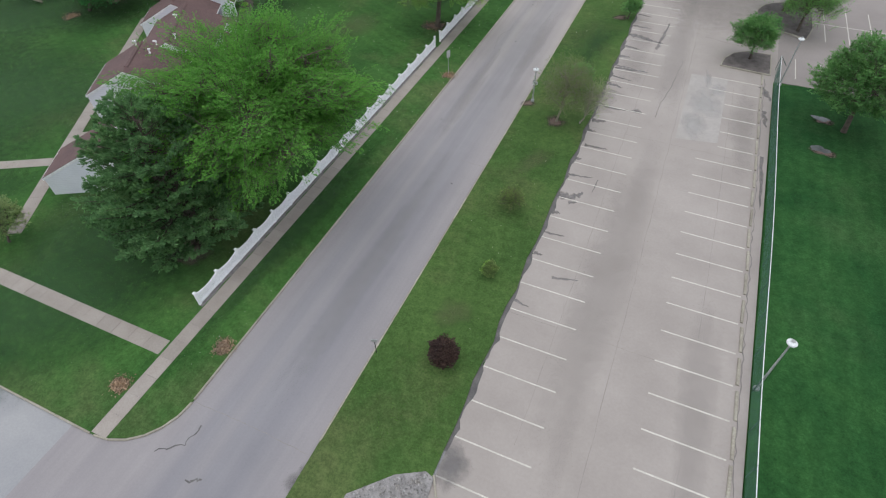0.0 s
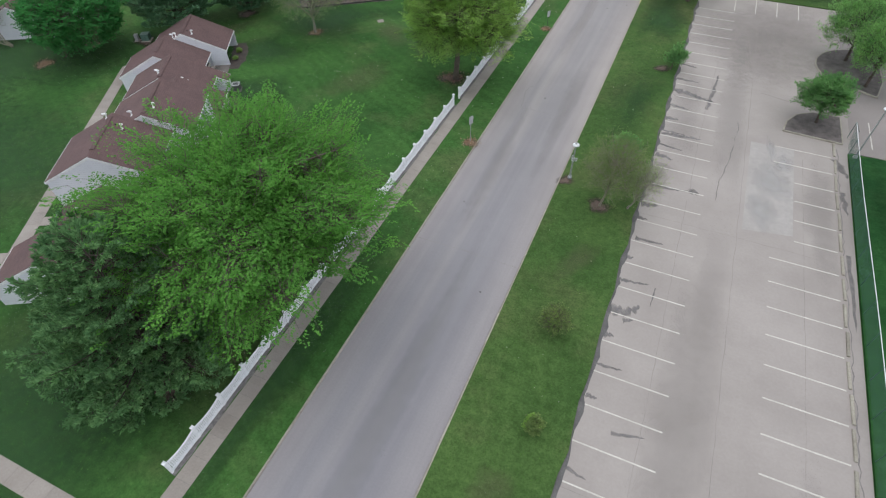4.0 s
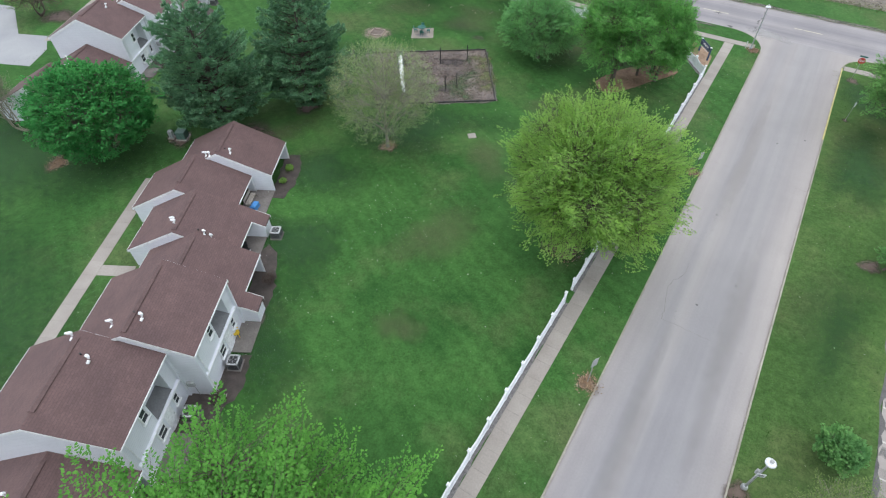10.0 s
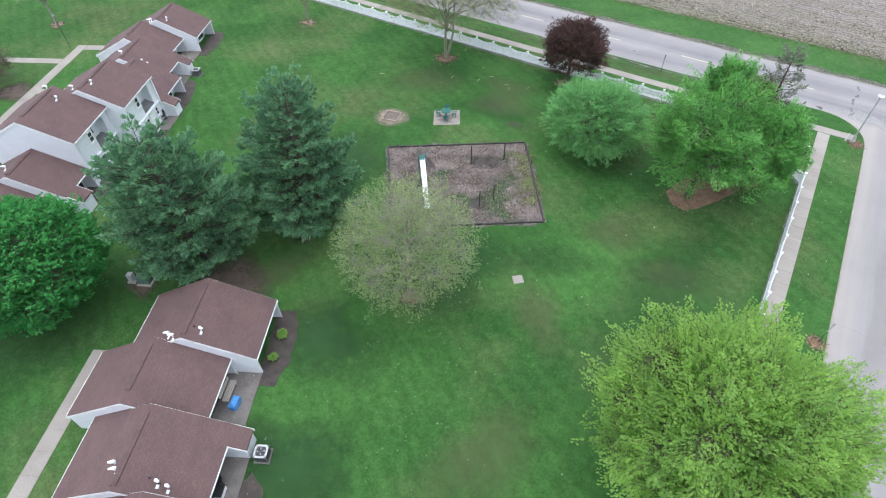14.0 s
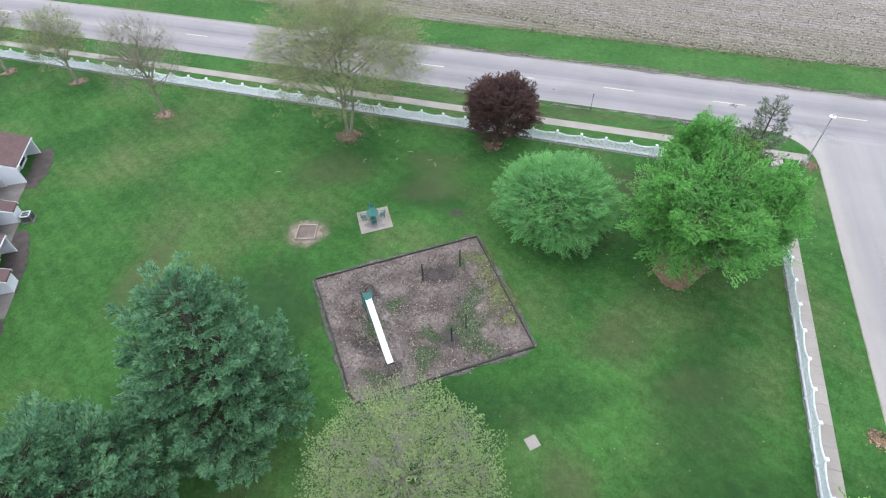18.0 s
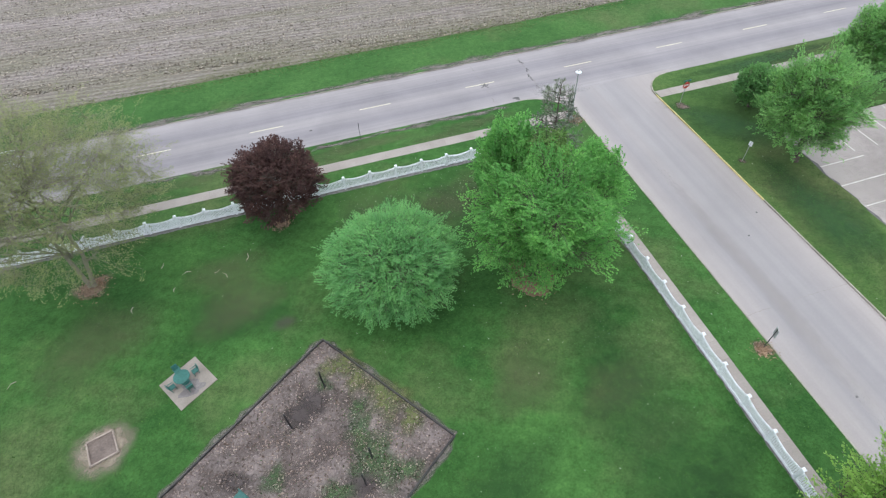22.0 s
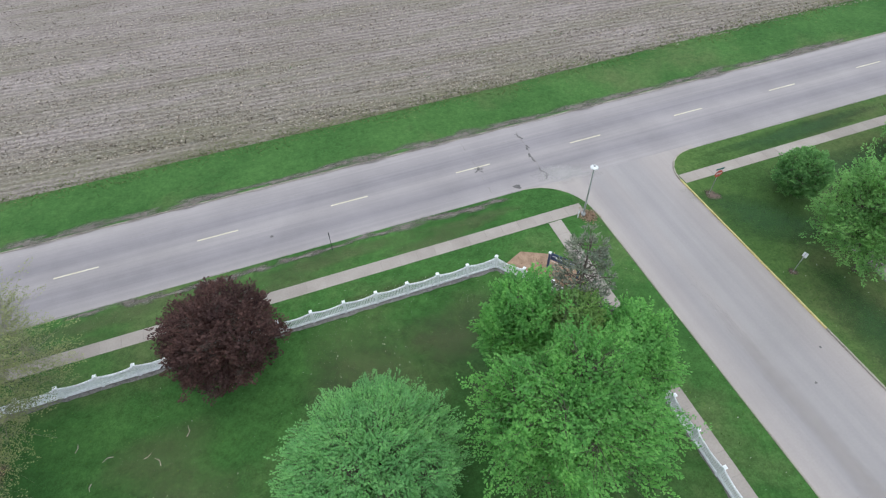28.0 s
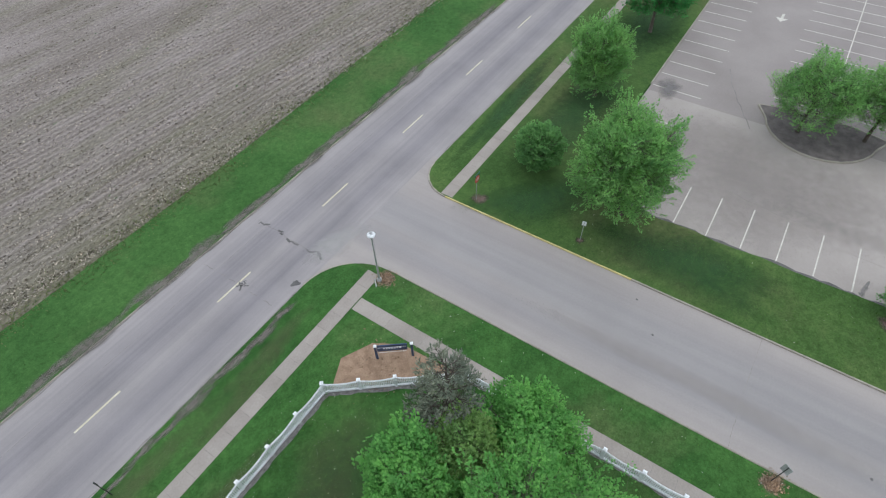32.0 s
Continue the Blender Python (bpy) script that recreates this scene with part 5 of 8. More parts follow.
x, y = uv(9.7, 13.9)
garden_chair(x, y, 140, "sun_yellow", "yellow plastic garden chair on a patio")
x, y = uv(23.3, 11.2)
cover = Shape().add(*(lambda b: (b.v, b.f))(Shape().box((0, 0, 0.35), (0.5, 0.85, 0.7), 0, 0.2)))
solid("covered_grill", cover, "blue", "grill under a bright blue cover on a patio", "grill", at=pose(x, y, GRASS + 0.06, 0, 0, 20))
x, y = uv(24.1, 10.6)
b = thing("bench", "pale wooden bench on the patio", "bench", x, y, GRASS + 0.06, 118)
for k in range(4):
    part("slat", Shape().box((0, -0.2 + k * 0.13, 0.44), (1.6, 0.1, 0.04), 0, 0.01), "slab", b)
for dx in (-0.7, 0.7):
    part("leg", Shape().box((dx, 0, 0.21), (0.07, 0.45, 0.42)), "slab", b)
part("backrest", Shape().box((0, 0.28, 0.75), (1.6, 0.05, 0.35), 0, 0.01), "slab", b)
for (u, v), o, mat in (((25.0, 9.9), (0, 0), "black"), ((18.2, 11.9), (0, 0), "black"), ((10.4, 14.0), SHIFT, "black")):
    x, y = uv(u, v, o)
    garden_chair(x, y, 60, mat, "dark metal garden chair on a patio")
x, y = uv(17.6, 12.2)
st = thing("storage_box", "small white storage box by a patio", "storage box", x, y, GRASS + 0.06, 29)
part("box", Shape().box((0, 0, 0.22), (0.5, 0.7, 0.44), 0, 0.03), "white", st)
part("lid", Shape().box((0, 0, 0.47), (0.56, 0.76, 0.06), 0, 0.02), "black", st)


# ---- white picket fences ----
def picket_bay(length):
    """The meshes of one bay: a level bottom rail, a top rail that dips, and each picket with its place along the bay; the pickets' tops dip."""
    n = int(length / 0.12)
    low = Shape().box((length / 2, 0, 0.15), (length - 0.1, 0.11, 0.17), 0, 0.012).mesh("bottom_rail", M["vinyl"])
    dip = [(0.05 + (length - 0.1) * k / 10, 0, 1.13 - 0.19 * math.sin(math.pi * k / 10)) for k in range(11)]
    high = Shape().tube(dip, 0.055, 6).mesh("top_rail", M["vinyl"])
    pickets = []
    for k in range(n):
        t = (k + 0.5) / n
        z, w = 1.24 - 0.19 * math.sin(math.pi * t), 0.046
        sh = Shape().add([(-w, -0.019, 0.08), (w, -0.019, 0.08), (w, 0.019, 0.08), (-w, 0.019, 0.08), (-w, -0.019, z - 0.03), (w, -0.019, z - 0.03),
                          (w, 0.019, z - 0.03), (-w, 0.019, z - 0.03), (0, 0, z + 0.02)],
                         [(3, 2, 1, 0), (0, 1, 5, 4), (1, 2, 6, 5), (2, 3, 7, 6), (3, 0, 4, 7), (4, 5, 8), (5, 6, 8), (6, 7, 8), (7, 4, 8)])
        pickets.append((0.05 + t * (length - 0.1), sh))
    return low, high, [(x, sh, sh.mesh("picket", M["vinyl"])) for x, sh in pickets]


POST = Shape().box((0, 0, 0.66), (0.16, 0.16, 1.32)).mesh("post", M["vinyl"])
CAP = Shape().add([(-0.12, -0.12, 1.32), (0.12, -0.12, 1.32), (0.12, 0.12, 1.32), (-0.12, 0.12, 1.32), (-0.12, -0.12, 1.38), (0.12, -0.12, 1.38), (0.12, 0.12, 1.38),
                   (-0.12, 0.12, 1.38), (0, 0, 1.47)], [(3, 2, 1, 0), (0, 1, 5, 4), (1, 2, 6, 5), (2, 3, 7, 6), (3, 0, 4, 7), (4, 5, 8), (5, 6, 8), (6, 7, 8), (7, 4, 8)]).mesh("cap", M["vinyl"])


def picket_fence(label, pts, single=60):
    """single: how many bays have each picket as a piece of its own; the far rest is joined."""
    bays, far = 0, Shape()
    f = thing("picket_fence", label, "fence", pts[0][0], pts[0][1], GRASS)
    for j, ((x0, y0), (x1, y1)) in enumerate(zip(pts, pts[1:])):
        d = math.hypot(x1 - x0, y1 - y0)
        n = max(1, round(d / 2.4))
        a = math.degrees(math.atan2(y1 - y0, x1 - x0))
        low, high, pickets = picket_bay(d / n)
        for i in range(n + 1):
            x, y = x0 + (x1 - x0) * i / n - pts[0][0], y0 + (y1 - y0) * i / n - pts[0][1]
            if i > 0 or j == 0:
                p = part("post", POST, "vinyl", f, at=pose(x, y, 0, 0, 0, a))
                part("cap", CAP, "vinyl", p)
            if i < n:
                here = pose(x, y, 0, 0, 0, a)
                part("bottom_rail", low, "vinyl", f, at=here)
                part("top_rail", high, "vinyl", f, at=here)
                for along, sh, me in pickets:
                    spot = here @ Matrix.Translation((along, 0, 0))
                    if bays < single:
                        part("picket", me, "vinyl", f, at=spot)
                    else:
                        far.add([spot @ Vector(v) for v in sh.v], sh.f)
                bays += 1
    if far.v:
        tagged(part("picket_row", far, "vinyl", f), kind="stuff")
    return f


picket_fence("white vinyl picket fence with dipped tops beside the sidewalk", [(-26.35, 14.92), (-26.27, 57.66)])
picket_fence("white vinyl picket fence turning the corner and following the street",
             [(-26.27, 59.22), (-26.15, 97.2), (-32.0, 104.55), (-133.5, 104.9)], 42)
for pts, side in (([(-26.3, 14.8), (-26.22, 57.8)], 1), ([(-26.22, 59.1), (-26.12, 97.1)], 1), ([(-32.1, 104.4), (-130, 104.75)], -1), ([(-26.3, 97.2), (-32.0, 104.4)], -1)):
    q = random.Random(len(pts) + int(pts[0][1]))
    (x0, y0), (x1, y1) = pts
    n = int(math.hypot(x1 - x0, y1 - y0) / 0.5)
    dx, dy = (x1 - x0) / n, (y1 - y0) / n
    k = math.hypot(dx, dy)
    nx, ny = -dy / k, dx / k
    vs = []
    for i in range(n + 1):
        a, b = q.uniform(0.12, 0.26), q.uniform(0.18, 0.36)
        vs += [(x0 + dx * i + nx * a, y0 + dy * i + ny * a, GRASS + 0.012), (x0 + dx * i - nx * b, y0 + dy * i - ny * b, GRASS + 0.012)]
    solid("soil_strip", Shape().add(vs, [(2 * i, 2 * i + 1, 2 * i + 3, 2 * i + 2) for i in range(n)]), "fence_gravel", "strip of grey gravel under the picket fence", "gravel", kind="structure")


# ---- chain-link fence beside the lot ----
def chain_fence():
    f = thing("chain_link_fence", "green chain-link fence with a pale top rail", "fence", 11.55, -6, GRASS)
    L, Hh = 73.4, 1.75

    def wave(y):
        return 0.0075 * y + 0.07 * math.sin(y / L * 12.5)
    post = Shape().tube([(0, 0, 0), (0, 0, Hh + 0.05)], 0.03, 8).mesh("post", M["chain"])
    for k in range(26):
        y = k * L / 25
        part("post", post, "chain", f, at=pose(wave(y), y, 0))
    part("top_rail", Shape().tube([(wave(k * L / 25), k * L / 25, Hh) for k in range(26)], 0.03, 8), "trim", f, "pale galvanised rail")
    st, tri = [], []
    r, step = 0.0045, 0.15
    n = int(L / step)
    for k in range(n):
        for sg in (1, -1):
            y0 = k * step
            y1 = y0 + sg * Hh
            if not 0 <= y1 <= L:
                continue
            o = len(st)
            for yy, z in ((y0, 0.05), (y1, Hh)):
                x = wave(yy)
                st += [(x - r, yy, z), (x + r, yy - r, z), (x + r, yy + r, z)]
            tri += [(o, o + 1, o + 4, o + 3), (o + 1, o + 2, o + 5, o + 4), (o + 2, o, o + 3, o + 5)]
    part("wire_mesh", mesh_of("wire_mesh", st, tri, M["chain"]), "chain", f, "green coated wire mesh")
    x = wave(L)
    part("end_brace", Shape().tube([(x, L, Hh), (x + 1.1, L + 1.3, 0.1)], 0.03, 8), "chain", f)
    return f


chain_fence()


# ---- lamps and signs ----
def street_lamp(label, x, y, z, h, lean=0.0, plate=False):
    s = thing("street_lamp", label, "street lamp", x, y, z)
    part("base", Shape().disc((0, 0, 0), [(0.2, 0), (0.2, 0.18), (0.13, 0.3)], 14), "steel", s)
    part("pole", Shape().tube([(0, 0, 0), (lean * 0.5, 0, h * 0.5), (lean, 0, h - 0.25)], [0.085, 0.07, 0.055], 10), "steel", s, "pale steel pole")
    d = part("head", Shape().disc((lean, 0, h - 0.28), [(0.07, 0), (0.1, 0.04), (0.29, 0.1), (0.31, 0.17), (0.22, 0.23), (0.08, 0.27)], 20), "white", s, "white round lamp head", True)
    part("finial", Shape().disc((lean, 0, h + 0.02), [(0.1, 0), (0.12, 0.06), (0.05, 0.12)], 10), "grey", d)
    if plate:
        notice = part("sign_plate", Shape().box((0.1, -0.06, h * 0.57), (0.5, 0.03, 0.36), 20), "white", s, "small white notice plate")
        for dz, w in ((0.09, 0.3), (0.0, 0.36), (-0.09, 0.24)):
            part("letter_bar", Shape().box((0.107, -0.08, h * 0.57 + dz), (w, 0.012, 0.045), 20), "dark_grey", notice)
        part("meter_box", Shape().box((-0.12, 0.02, h * 0.6), (0.18, 0.16, 0.4), 0, 0.02), "grey", s)
    return s


street_lamp("tall pale lamp post with a round white head behind the lot", 11.95, 23.75, GRASS, 5.55, -0.1)
street_lamp("white lamp post carrying a small notice beside the lane", -11.6, 50.7, GRASS, 3.85, 0, True)
street_lamp("tall lamp post with a round head at the street corner", -22.75, 107.15, GRASS, 5.4)
street_lamp("pale lamp post at the corner of the chain-link fence", 12.55, 64.05, GRASS, 5.45)


def sign_post(label, x, y, h, plate, mat, turn, z=GRASS, back=None, post="steel"):
    s = thing("sign_post", label, "sign", x, y, z, turn)
    part("post", Shape().box((0, 0, h / 2), (0.05, 0.035, h)), post, s)
    w, hh, n = plate
    sh = Shape()
    if n == 4:
        sh.box((0, -0.035, h - hh / 2), (w, 0.02, hh))
    else:
        pts = [(w / 2 * math.cos((k + 0.5) * math.tau / n), h - hh / 2 + hh / 2 * math.sin((k + 0.5) * math.tau / n)) for k in range(n)]
        sh.add([(px, -0.045, pz) for px, pz in pts] + [(px, -0.025, pz) for px, pz in pts],
               [tuple(range(n)), tuple(reversed(range(n, 2 * n)))] + [(k, (k + 1) % n, n + (k + 1) % n, n + k) for k in range(n)])
    p = part("plate", sh, mat, s)
    if back == "stop":
        for k in range(4):
            part("letter_bar", Shape().box((-0.2 + 0.135 * k, -0.05, h - hh / 2), (0.07, 0.008, 0.22)), "white", p)
        part("street_name", Shape().box((0.0, 0.0, h + 0.1), (0.8, 0.02, 0.16)), "green_paint", s, "small green street-name plate")
    return s


sign_post("red stop sign on a steel post with a green name plate", -11.3, 105.4, 2.75, (0.75, 0.75, 8), "red", 0, back="stop")
sign_post("small white parking sign on a thin post", -10.9, 95.9, 2.2, (0.34, 0.46, 4), "white", 100)
sign_post("thin dark post with a small pale plate at the kerb", -12.15, 16.4, 1.75, (0.4, 0.3, 4), "grey", 25, post="black")
sign_post("pale grey sign on a thin post beside the lane", -22.15, 52.3, 3.0, (0.5, 0.85, 4), "grey", 62)
sign_post("weathered grey sign seen edge-on beside the lane", -22.1, 78.9, 2.3, (0.5, 0.75, 4), "grey", 60, post="black")
sign_post("plain dark marker post on the street verge", -43.7, 110.9, 2.2, (0.12, 0.5, 4), "black", 80, post="black")
sign_post("thin pole on the lawn behind the far terrace", -111.4, 76.6, 4.5, (0.3, 0.2, 4), "grey", 30, post="black")

m = thing("marker_post", "short white marker post at the street corner", "post", -23.35, 107.0, GRASS)
part("shaft", Shape().tube([(0, 0, 0), (0, 0, 0.85)], 0.05, 8), "white", m)
part("cap", Shape().disc((0, 0, 0.85), [(0.06, 0), (0.06, 0.05), (0.02, 0.09)], 10), "grey", m)
soft_patch("pale_apron", -21.6, 112.6, 3.6, 1.5, "soft_pale", 128, "pale worn concrete at the mouth of the lane", "stain", z=0.0075, turn=-20, wob=0.2)

# the entrance sign on its mulch bed
bedp = [(-31.6, 104.35), (-29.5, 105.3), (-27.4, 104.2), (-26.35, 102.4), (-26.1, 97.6)]
solid("planting_bed", Shape().prism(bedp, 0.0, GRASS + 0.04), "mulch", "orange-brown mulch bed inside the corner of the fence", "planting bed", kind="structure")
es = thing("entrance_sign", "navy blue entrance sign between two posts with white caps", "sign", -27.45, 102.3, GRASS, -52)
part("board", Shape().box((0, 0, 1.32), (2.0, 0.08, 0.72), 0, 0.02), "navy", es, "navy board with a white border")
part("crest", Shape().along_y([(0.45 * math.cos(k * math.pi / 10), 1.48 + 0.2 * math.sin(k * math.pi / 10)) for k in range(11)], -0.04, 0.04), "navy", es)
for zz, w in ((0.82, 1.9), (1.42, 1.9)):
    part("border", Shape().box((0, -0.045, zz), (w, 0.012, 0.035)), "white", es)
for k in range(7):
    part("letter_bar", Shape().box((-0.54 + k * 0.18, -0.047, 1.32), (0.11, 0.012, 0.17)), "white", es)
for dx in (-1.12, 1.32):
    p = part("post", Shape().box((dx, 0, 0.8), (0.16, 0.16, 1.6)), "navy", es)
    part("cap", Shape().box((dx, 0, 1.66), (0.22, 0.22, 0.1), 0, 0.05), "white", p)

# utility boxes
def utility_box(label, x, y, turn, w, d, h, mat="green_box"):
    s = thing("utility_box", label, "utility box", x, y, GRASS, turn)
    part("plinth", Shape().box((0, 0, 0.05), (w + 0.25, d + 0.25, 0.12), 0, 0.02), "slab", s)
    part("cabinet", Shape().box((0, 0, 0.1 + h / 2), (w, d, h), 0, 0.05), mat, s)
    part("lid", Shape().box((0, 0, 0.13 + h), (w + 0.06, d + 0.06, 0.08), 0, 0.04), mat, s)
    part("door_seam", Shape().box((0, -d / 2 - 0.004, 0.1 + h / 2), (0.02, 0.012, h * 0.9)), "black", s)
    return s


x, y = uv(33.6, 0.4)
utility_box("green transformer cabinet on a pad by the end unit", x, y, 28, 0.95, 0.9, 0.75)
utility_box("small pale utility box beside the transformer", x - 1.0, y - 0.6, 28, 0.4, 0.4, 0.7, "grey")
soft_patch("bare_soil", x - 0.2, y - 0.3, 2.0, 1.6, "soft_soil", 61, "bare reddish soil round the utility boxes", "soil")
solid("stone_slab", Shape().box((0, 0, 0), (0.82, 0.82, 0.1), 0, 0.02), "walk", "square concrete cover set in the lawn", "cover", kind="structure", at=pose(-43.25, 72.65, GRASS + 0.0, 0, 0, 42))
# dry brownish patches and broad darker green ones, each fading to its edge
LAWN_PATCHES = ((-57.5, 98.1, 5.0, 2.6, "soft_dry"), (-67.0, 94.5, 6.5, 3.6, "soft_dry"), (-38.6, 82.0, 3.6, 3.0, "soft_dry"), (-33.1, 79.5, 2.0, 4.0, "soft_dry"), (-38.6, 58.6, 3.4, 6.0, "soft_dry"),
                (-35.8, 49.2, 2.6, 1.8, "soft_dry"), (-40.0, 70.0, 2.6, 4.0, "soft_dry"), (-60.4, 63.2, 3.4, 2.4, "soft_dry"), (-8.6, 21.6, 1.6, 1.8, "soft_dry"), (-8.4, 41.0, 1.5, 3.0, "soft_dry"),
                (-77.0, 78.0, 2.2, 7.0, "soft_dry"), (-45.7, 49.6, 3.0, 5.0, "soft_lush"), (-50.0, 60.6, 3.4, 4.0, "soft_lush"), (-42.0, 76.0, 2.4, 5.0, "soft_lush"), (-57.0, 93.4, 5.0, 2.4, "soft_lush"),
                (-56.5, 94.5, 4.5, 3.0, "soft_dry"), (-50.0, 108.6, 7.0, 0.9, "soft_dry"), (-36.0, 108.9, 6.0, 0.9, "soft_dry"), (-66.0, 108.5, 7.0, 0.9, "soft_dry"), (-40.0, 105.4, 6.0, 0.5, "soft_dry"), (-54.0, 105.5, 6.0, 0.5, "soft_dry"),
                (-36.0, 101.0, 6.0, 2.2, "soft_dry"), (-44.0, 110.2, 9.0, 1.2, "soft_dry"), (-62.0, 110.4, 9.0, 1.1, "soft_dry"), (-32.0, 109.9, 5.0, 1.0, "soft_dry"), (-80.0, 110.0, 10.0, 1.2, "soft_dry"), (6.0, 109.6, 8.0, 1.2, "soft_dry"), (-46.0, 97.6, 5.0, 2.6, "soft_lush"), (-30.0, 72.0, 2.4, 5.0, "soft_lush"), (-7.4, 86.0, 0.9, 1.0, "soft_dry"), (-8.2, 66.0, 1.4, 5.0, "soft_lush"),
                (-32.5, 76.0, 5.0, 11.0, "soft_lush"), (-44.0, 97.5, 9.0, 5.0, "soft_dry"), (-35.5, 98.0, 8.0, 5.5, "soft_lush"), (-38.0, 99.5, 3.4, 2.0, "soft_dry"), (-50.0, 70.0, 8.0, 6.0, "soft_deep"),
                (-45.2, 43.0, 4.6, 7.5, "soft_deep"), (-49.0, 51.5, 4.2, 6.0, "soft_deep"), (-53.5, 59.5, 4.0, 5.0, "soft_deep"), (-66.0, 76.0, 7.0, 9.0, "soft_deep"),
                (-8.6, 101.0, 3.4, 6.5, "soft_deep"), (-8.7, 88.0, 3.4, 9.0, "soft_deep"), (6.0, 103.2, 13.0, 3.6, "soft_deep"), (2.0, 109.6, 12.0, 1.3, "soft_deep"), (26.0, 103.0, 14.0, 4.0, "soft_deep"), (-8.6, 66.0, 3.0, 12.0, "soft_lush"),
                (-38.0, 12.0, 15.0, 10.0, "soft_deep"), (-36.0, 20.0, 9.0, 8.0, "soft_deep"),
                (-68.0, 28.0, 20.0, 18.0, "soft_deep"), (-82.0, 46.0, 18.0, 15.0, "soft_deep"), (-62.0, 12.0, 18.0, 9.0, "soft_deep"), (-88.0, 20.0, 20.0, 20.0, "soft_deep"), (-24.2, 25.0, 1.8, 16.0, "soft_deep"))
edge = random.Random(811)
for i in range(17):
    soft_patch("bare_verge", -62.0 + 2.05 * i + edge.uniform(-0.5, 0.5), 111.35 + edge.uniform(-0.2, 0.2), edge.uniform(1.2, 2.6), edge.uniform(0.25, 0.55), "soft_edge", 820 + i,
               "bare brown soil along the edge of the street", "soil", z=GRASS + 0.009 + 0.0002 * i, wob=0.4)
for i in range(22):
    soft_patch("bare_verge", -72.0 + 4.3 * i + edge.uniform(-1, 1), 121.3, edge.uniform(2.6, 4.2), edge.uniform(0.5, 1.0), "soft_edge", 850 + i,
               "bare brown soil along the edge of the street", "soil", z=0.079 + 0.0002 * i, wob=0.35)
soft_patch("bare_patch", -53.6, 91.8, 1.1, 0.8, "soft_rot", 66, "worn brown patch in the lawn", "soil")
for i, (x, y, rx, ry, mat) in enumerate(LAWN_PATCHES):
    soft_patch("lawn_patch", x, y, rx, ry, mat, 500 + i, "dry brownish patch in the lawn" if mat == "soft_dry" else "darker green patch in the lawn", "grass", z=GRASS + 0.002 + 0.0001 * i, turn=i * 37 if y < 107 and max(rx, ry) < 2.2 * min(rx, ry) else 0)

# ---- playground ----
PC = [(-44.35, 79.75), (-51.1, 89.4), (-62.7, 81.3), (-55.4, 72.0)]
play_bed = solid("playground_bed", Shape().prism(PC, -0.1, GRASS + 0.02), "play", "playground bed of faded wood chips with weeds", "playground", kind="structure")
border = thing("timber_border", "dark timber edging round the playground", "edging", PC[0][0], PC[0][1], GRASS)
for (x0, y0), (x1, y1) in zip(PC, PC[1:] + PC[:1]):
    d = math.hypot(x1 - x0, y1 - y0)
    n = round(d / 2.4)
    a = math.degrees(math.atan2(y1 - y0, x1 - x0))
    me = Shape().box((0, 0, 0.05), (d / n - 0.02, 0.11, 0.24), 0, 0.02).mesh("timber", M["timber"])
    for i in range(n):
        t = (i + 0.5) / n
        part("timber", me, "timber", border, at=pose(x0 + (x1 - x0) * t - PC[0][0], y0 + (y1 - y0) * t - PC[0][1], 0, 0, 0, a + 0.5 * math.sin(i * 2.1)))


def slide():
    top, foot = Vector((-56.75, 78.95, 0)), Vector((-53.9, 75.42, 0))
    d = (foot - top)
    turn = math.degrees(math.atan2(d.y, d.x))
    L = d.length
    s = thing("slide", "steel playground slide with a green frame", "slide", top.x, top.y, GRASS + 0.02, turn)
    H = 2.4
    prof = [(0.0, H), (0.35, H), (L * 0.5, H * 0.48), (L - 0.9, 0.36), (L - 0.15, 0.24)]
    for y0, y1, lift, th, nm in ((-0.2, 0.2, 0.0, 0.03, "chute"), (-0.235, -0.2, 0.1, 0.16, "side_rail"), (0.2, 0.235, 0.1, 0.16, "side_rail")):
        sh = Shape()
        poly = [(x, z + lift) for x, z in prof] + [(x, z + lift - th) for x, z in reversed(prof)]
        sh.along_y(poly, y0, y1)
        part(nm, sh, "slide", s, "shiny steel chute" if nm == "chute" else "")
    part("platform", Shape().box((-0.3, 0, H - 0.04), (0.8, 0.7, 0.07), 0, 0.01), "green_paint", s)
    for y in (-0.32, 0.32):
        part("ladder_side", Shape().tube([(-1.35, y, 0), (-0.6, y, H), (-0.45, y, H + 0.75), (0.1, y, H + 0.55), (0.25, y, H)], 0.03, 8), "green_paint", s)
        part("leg", Shape().tube([(0.0, y, H), (0.1, y, 0)], 0.03, 8), "green_paint", s)
        part("brace", Shape().tube([(0.05, y, 0.9), (1.4, y * 0.8, 1.45)], 0.025, 8), "green_paint", s)
    for k in range(7):
        t = (k + 0.5) / 7.5
        part("rung", Shape().box((-1.35 + 0.75 * t, 0, H * t), (0.16, 0.62, 0.04)), "green_paint", s)
    return s


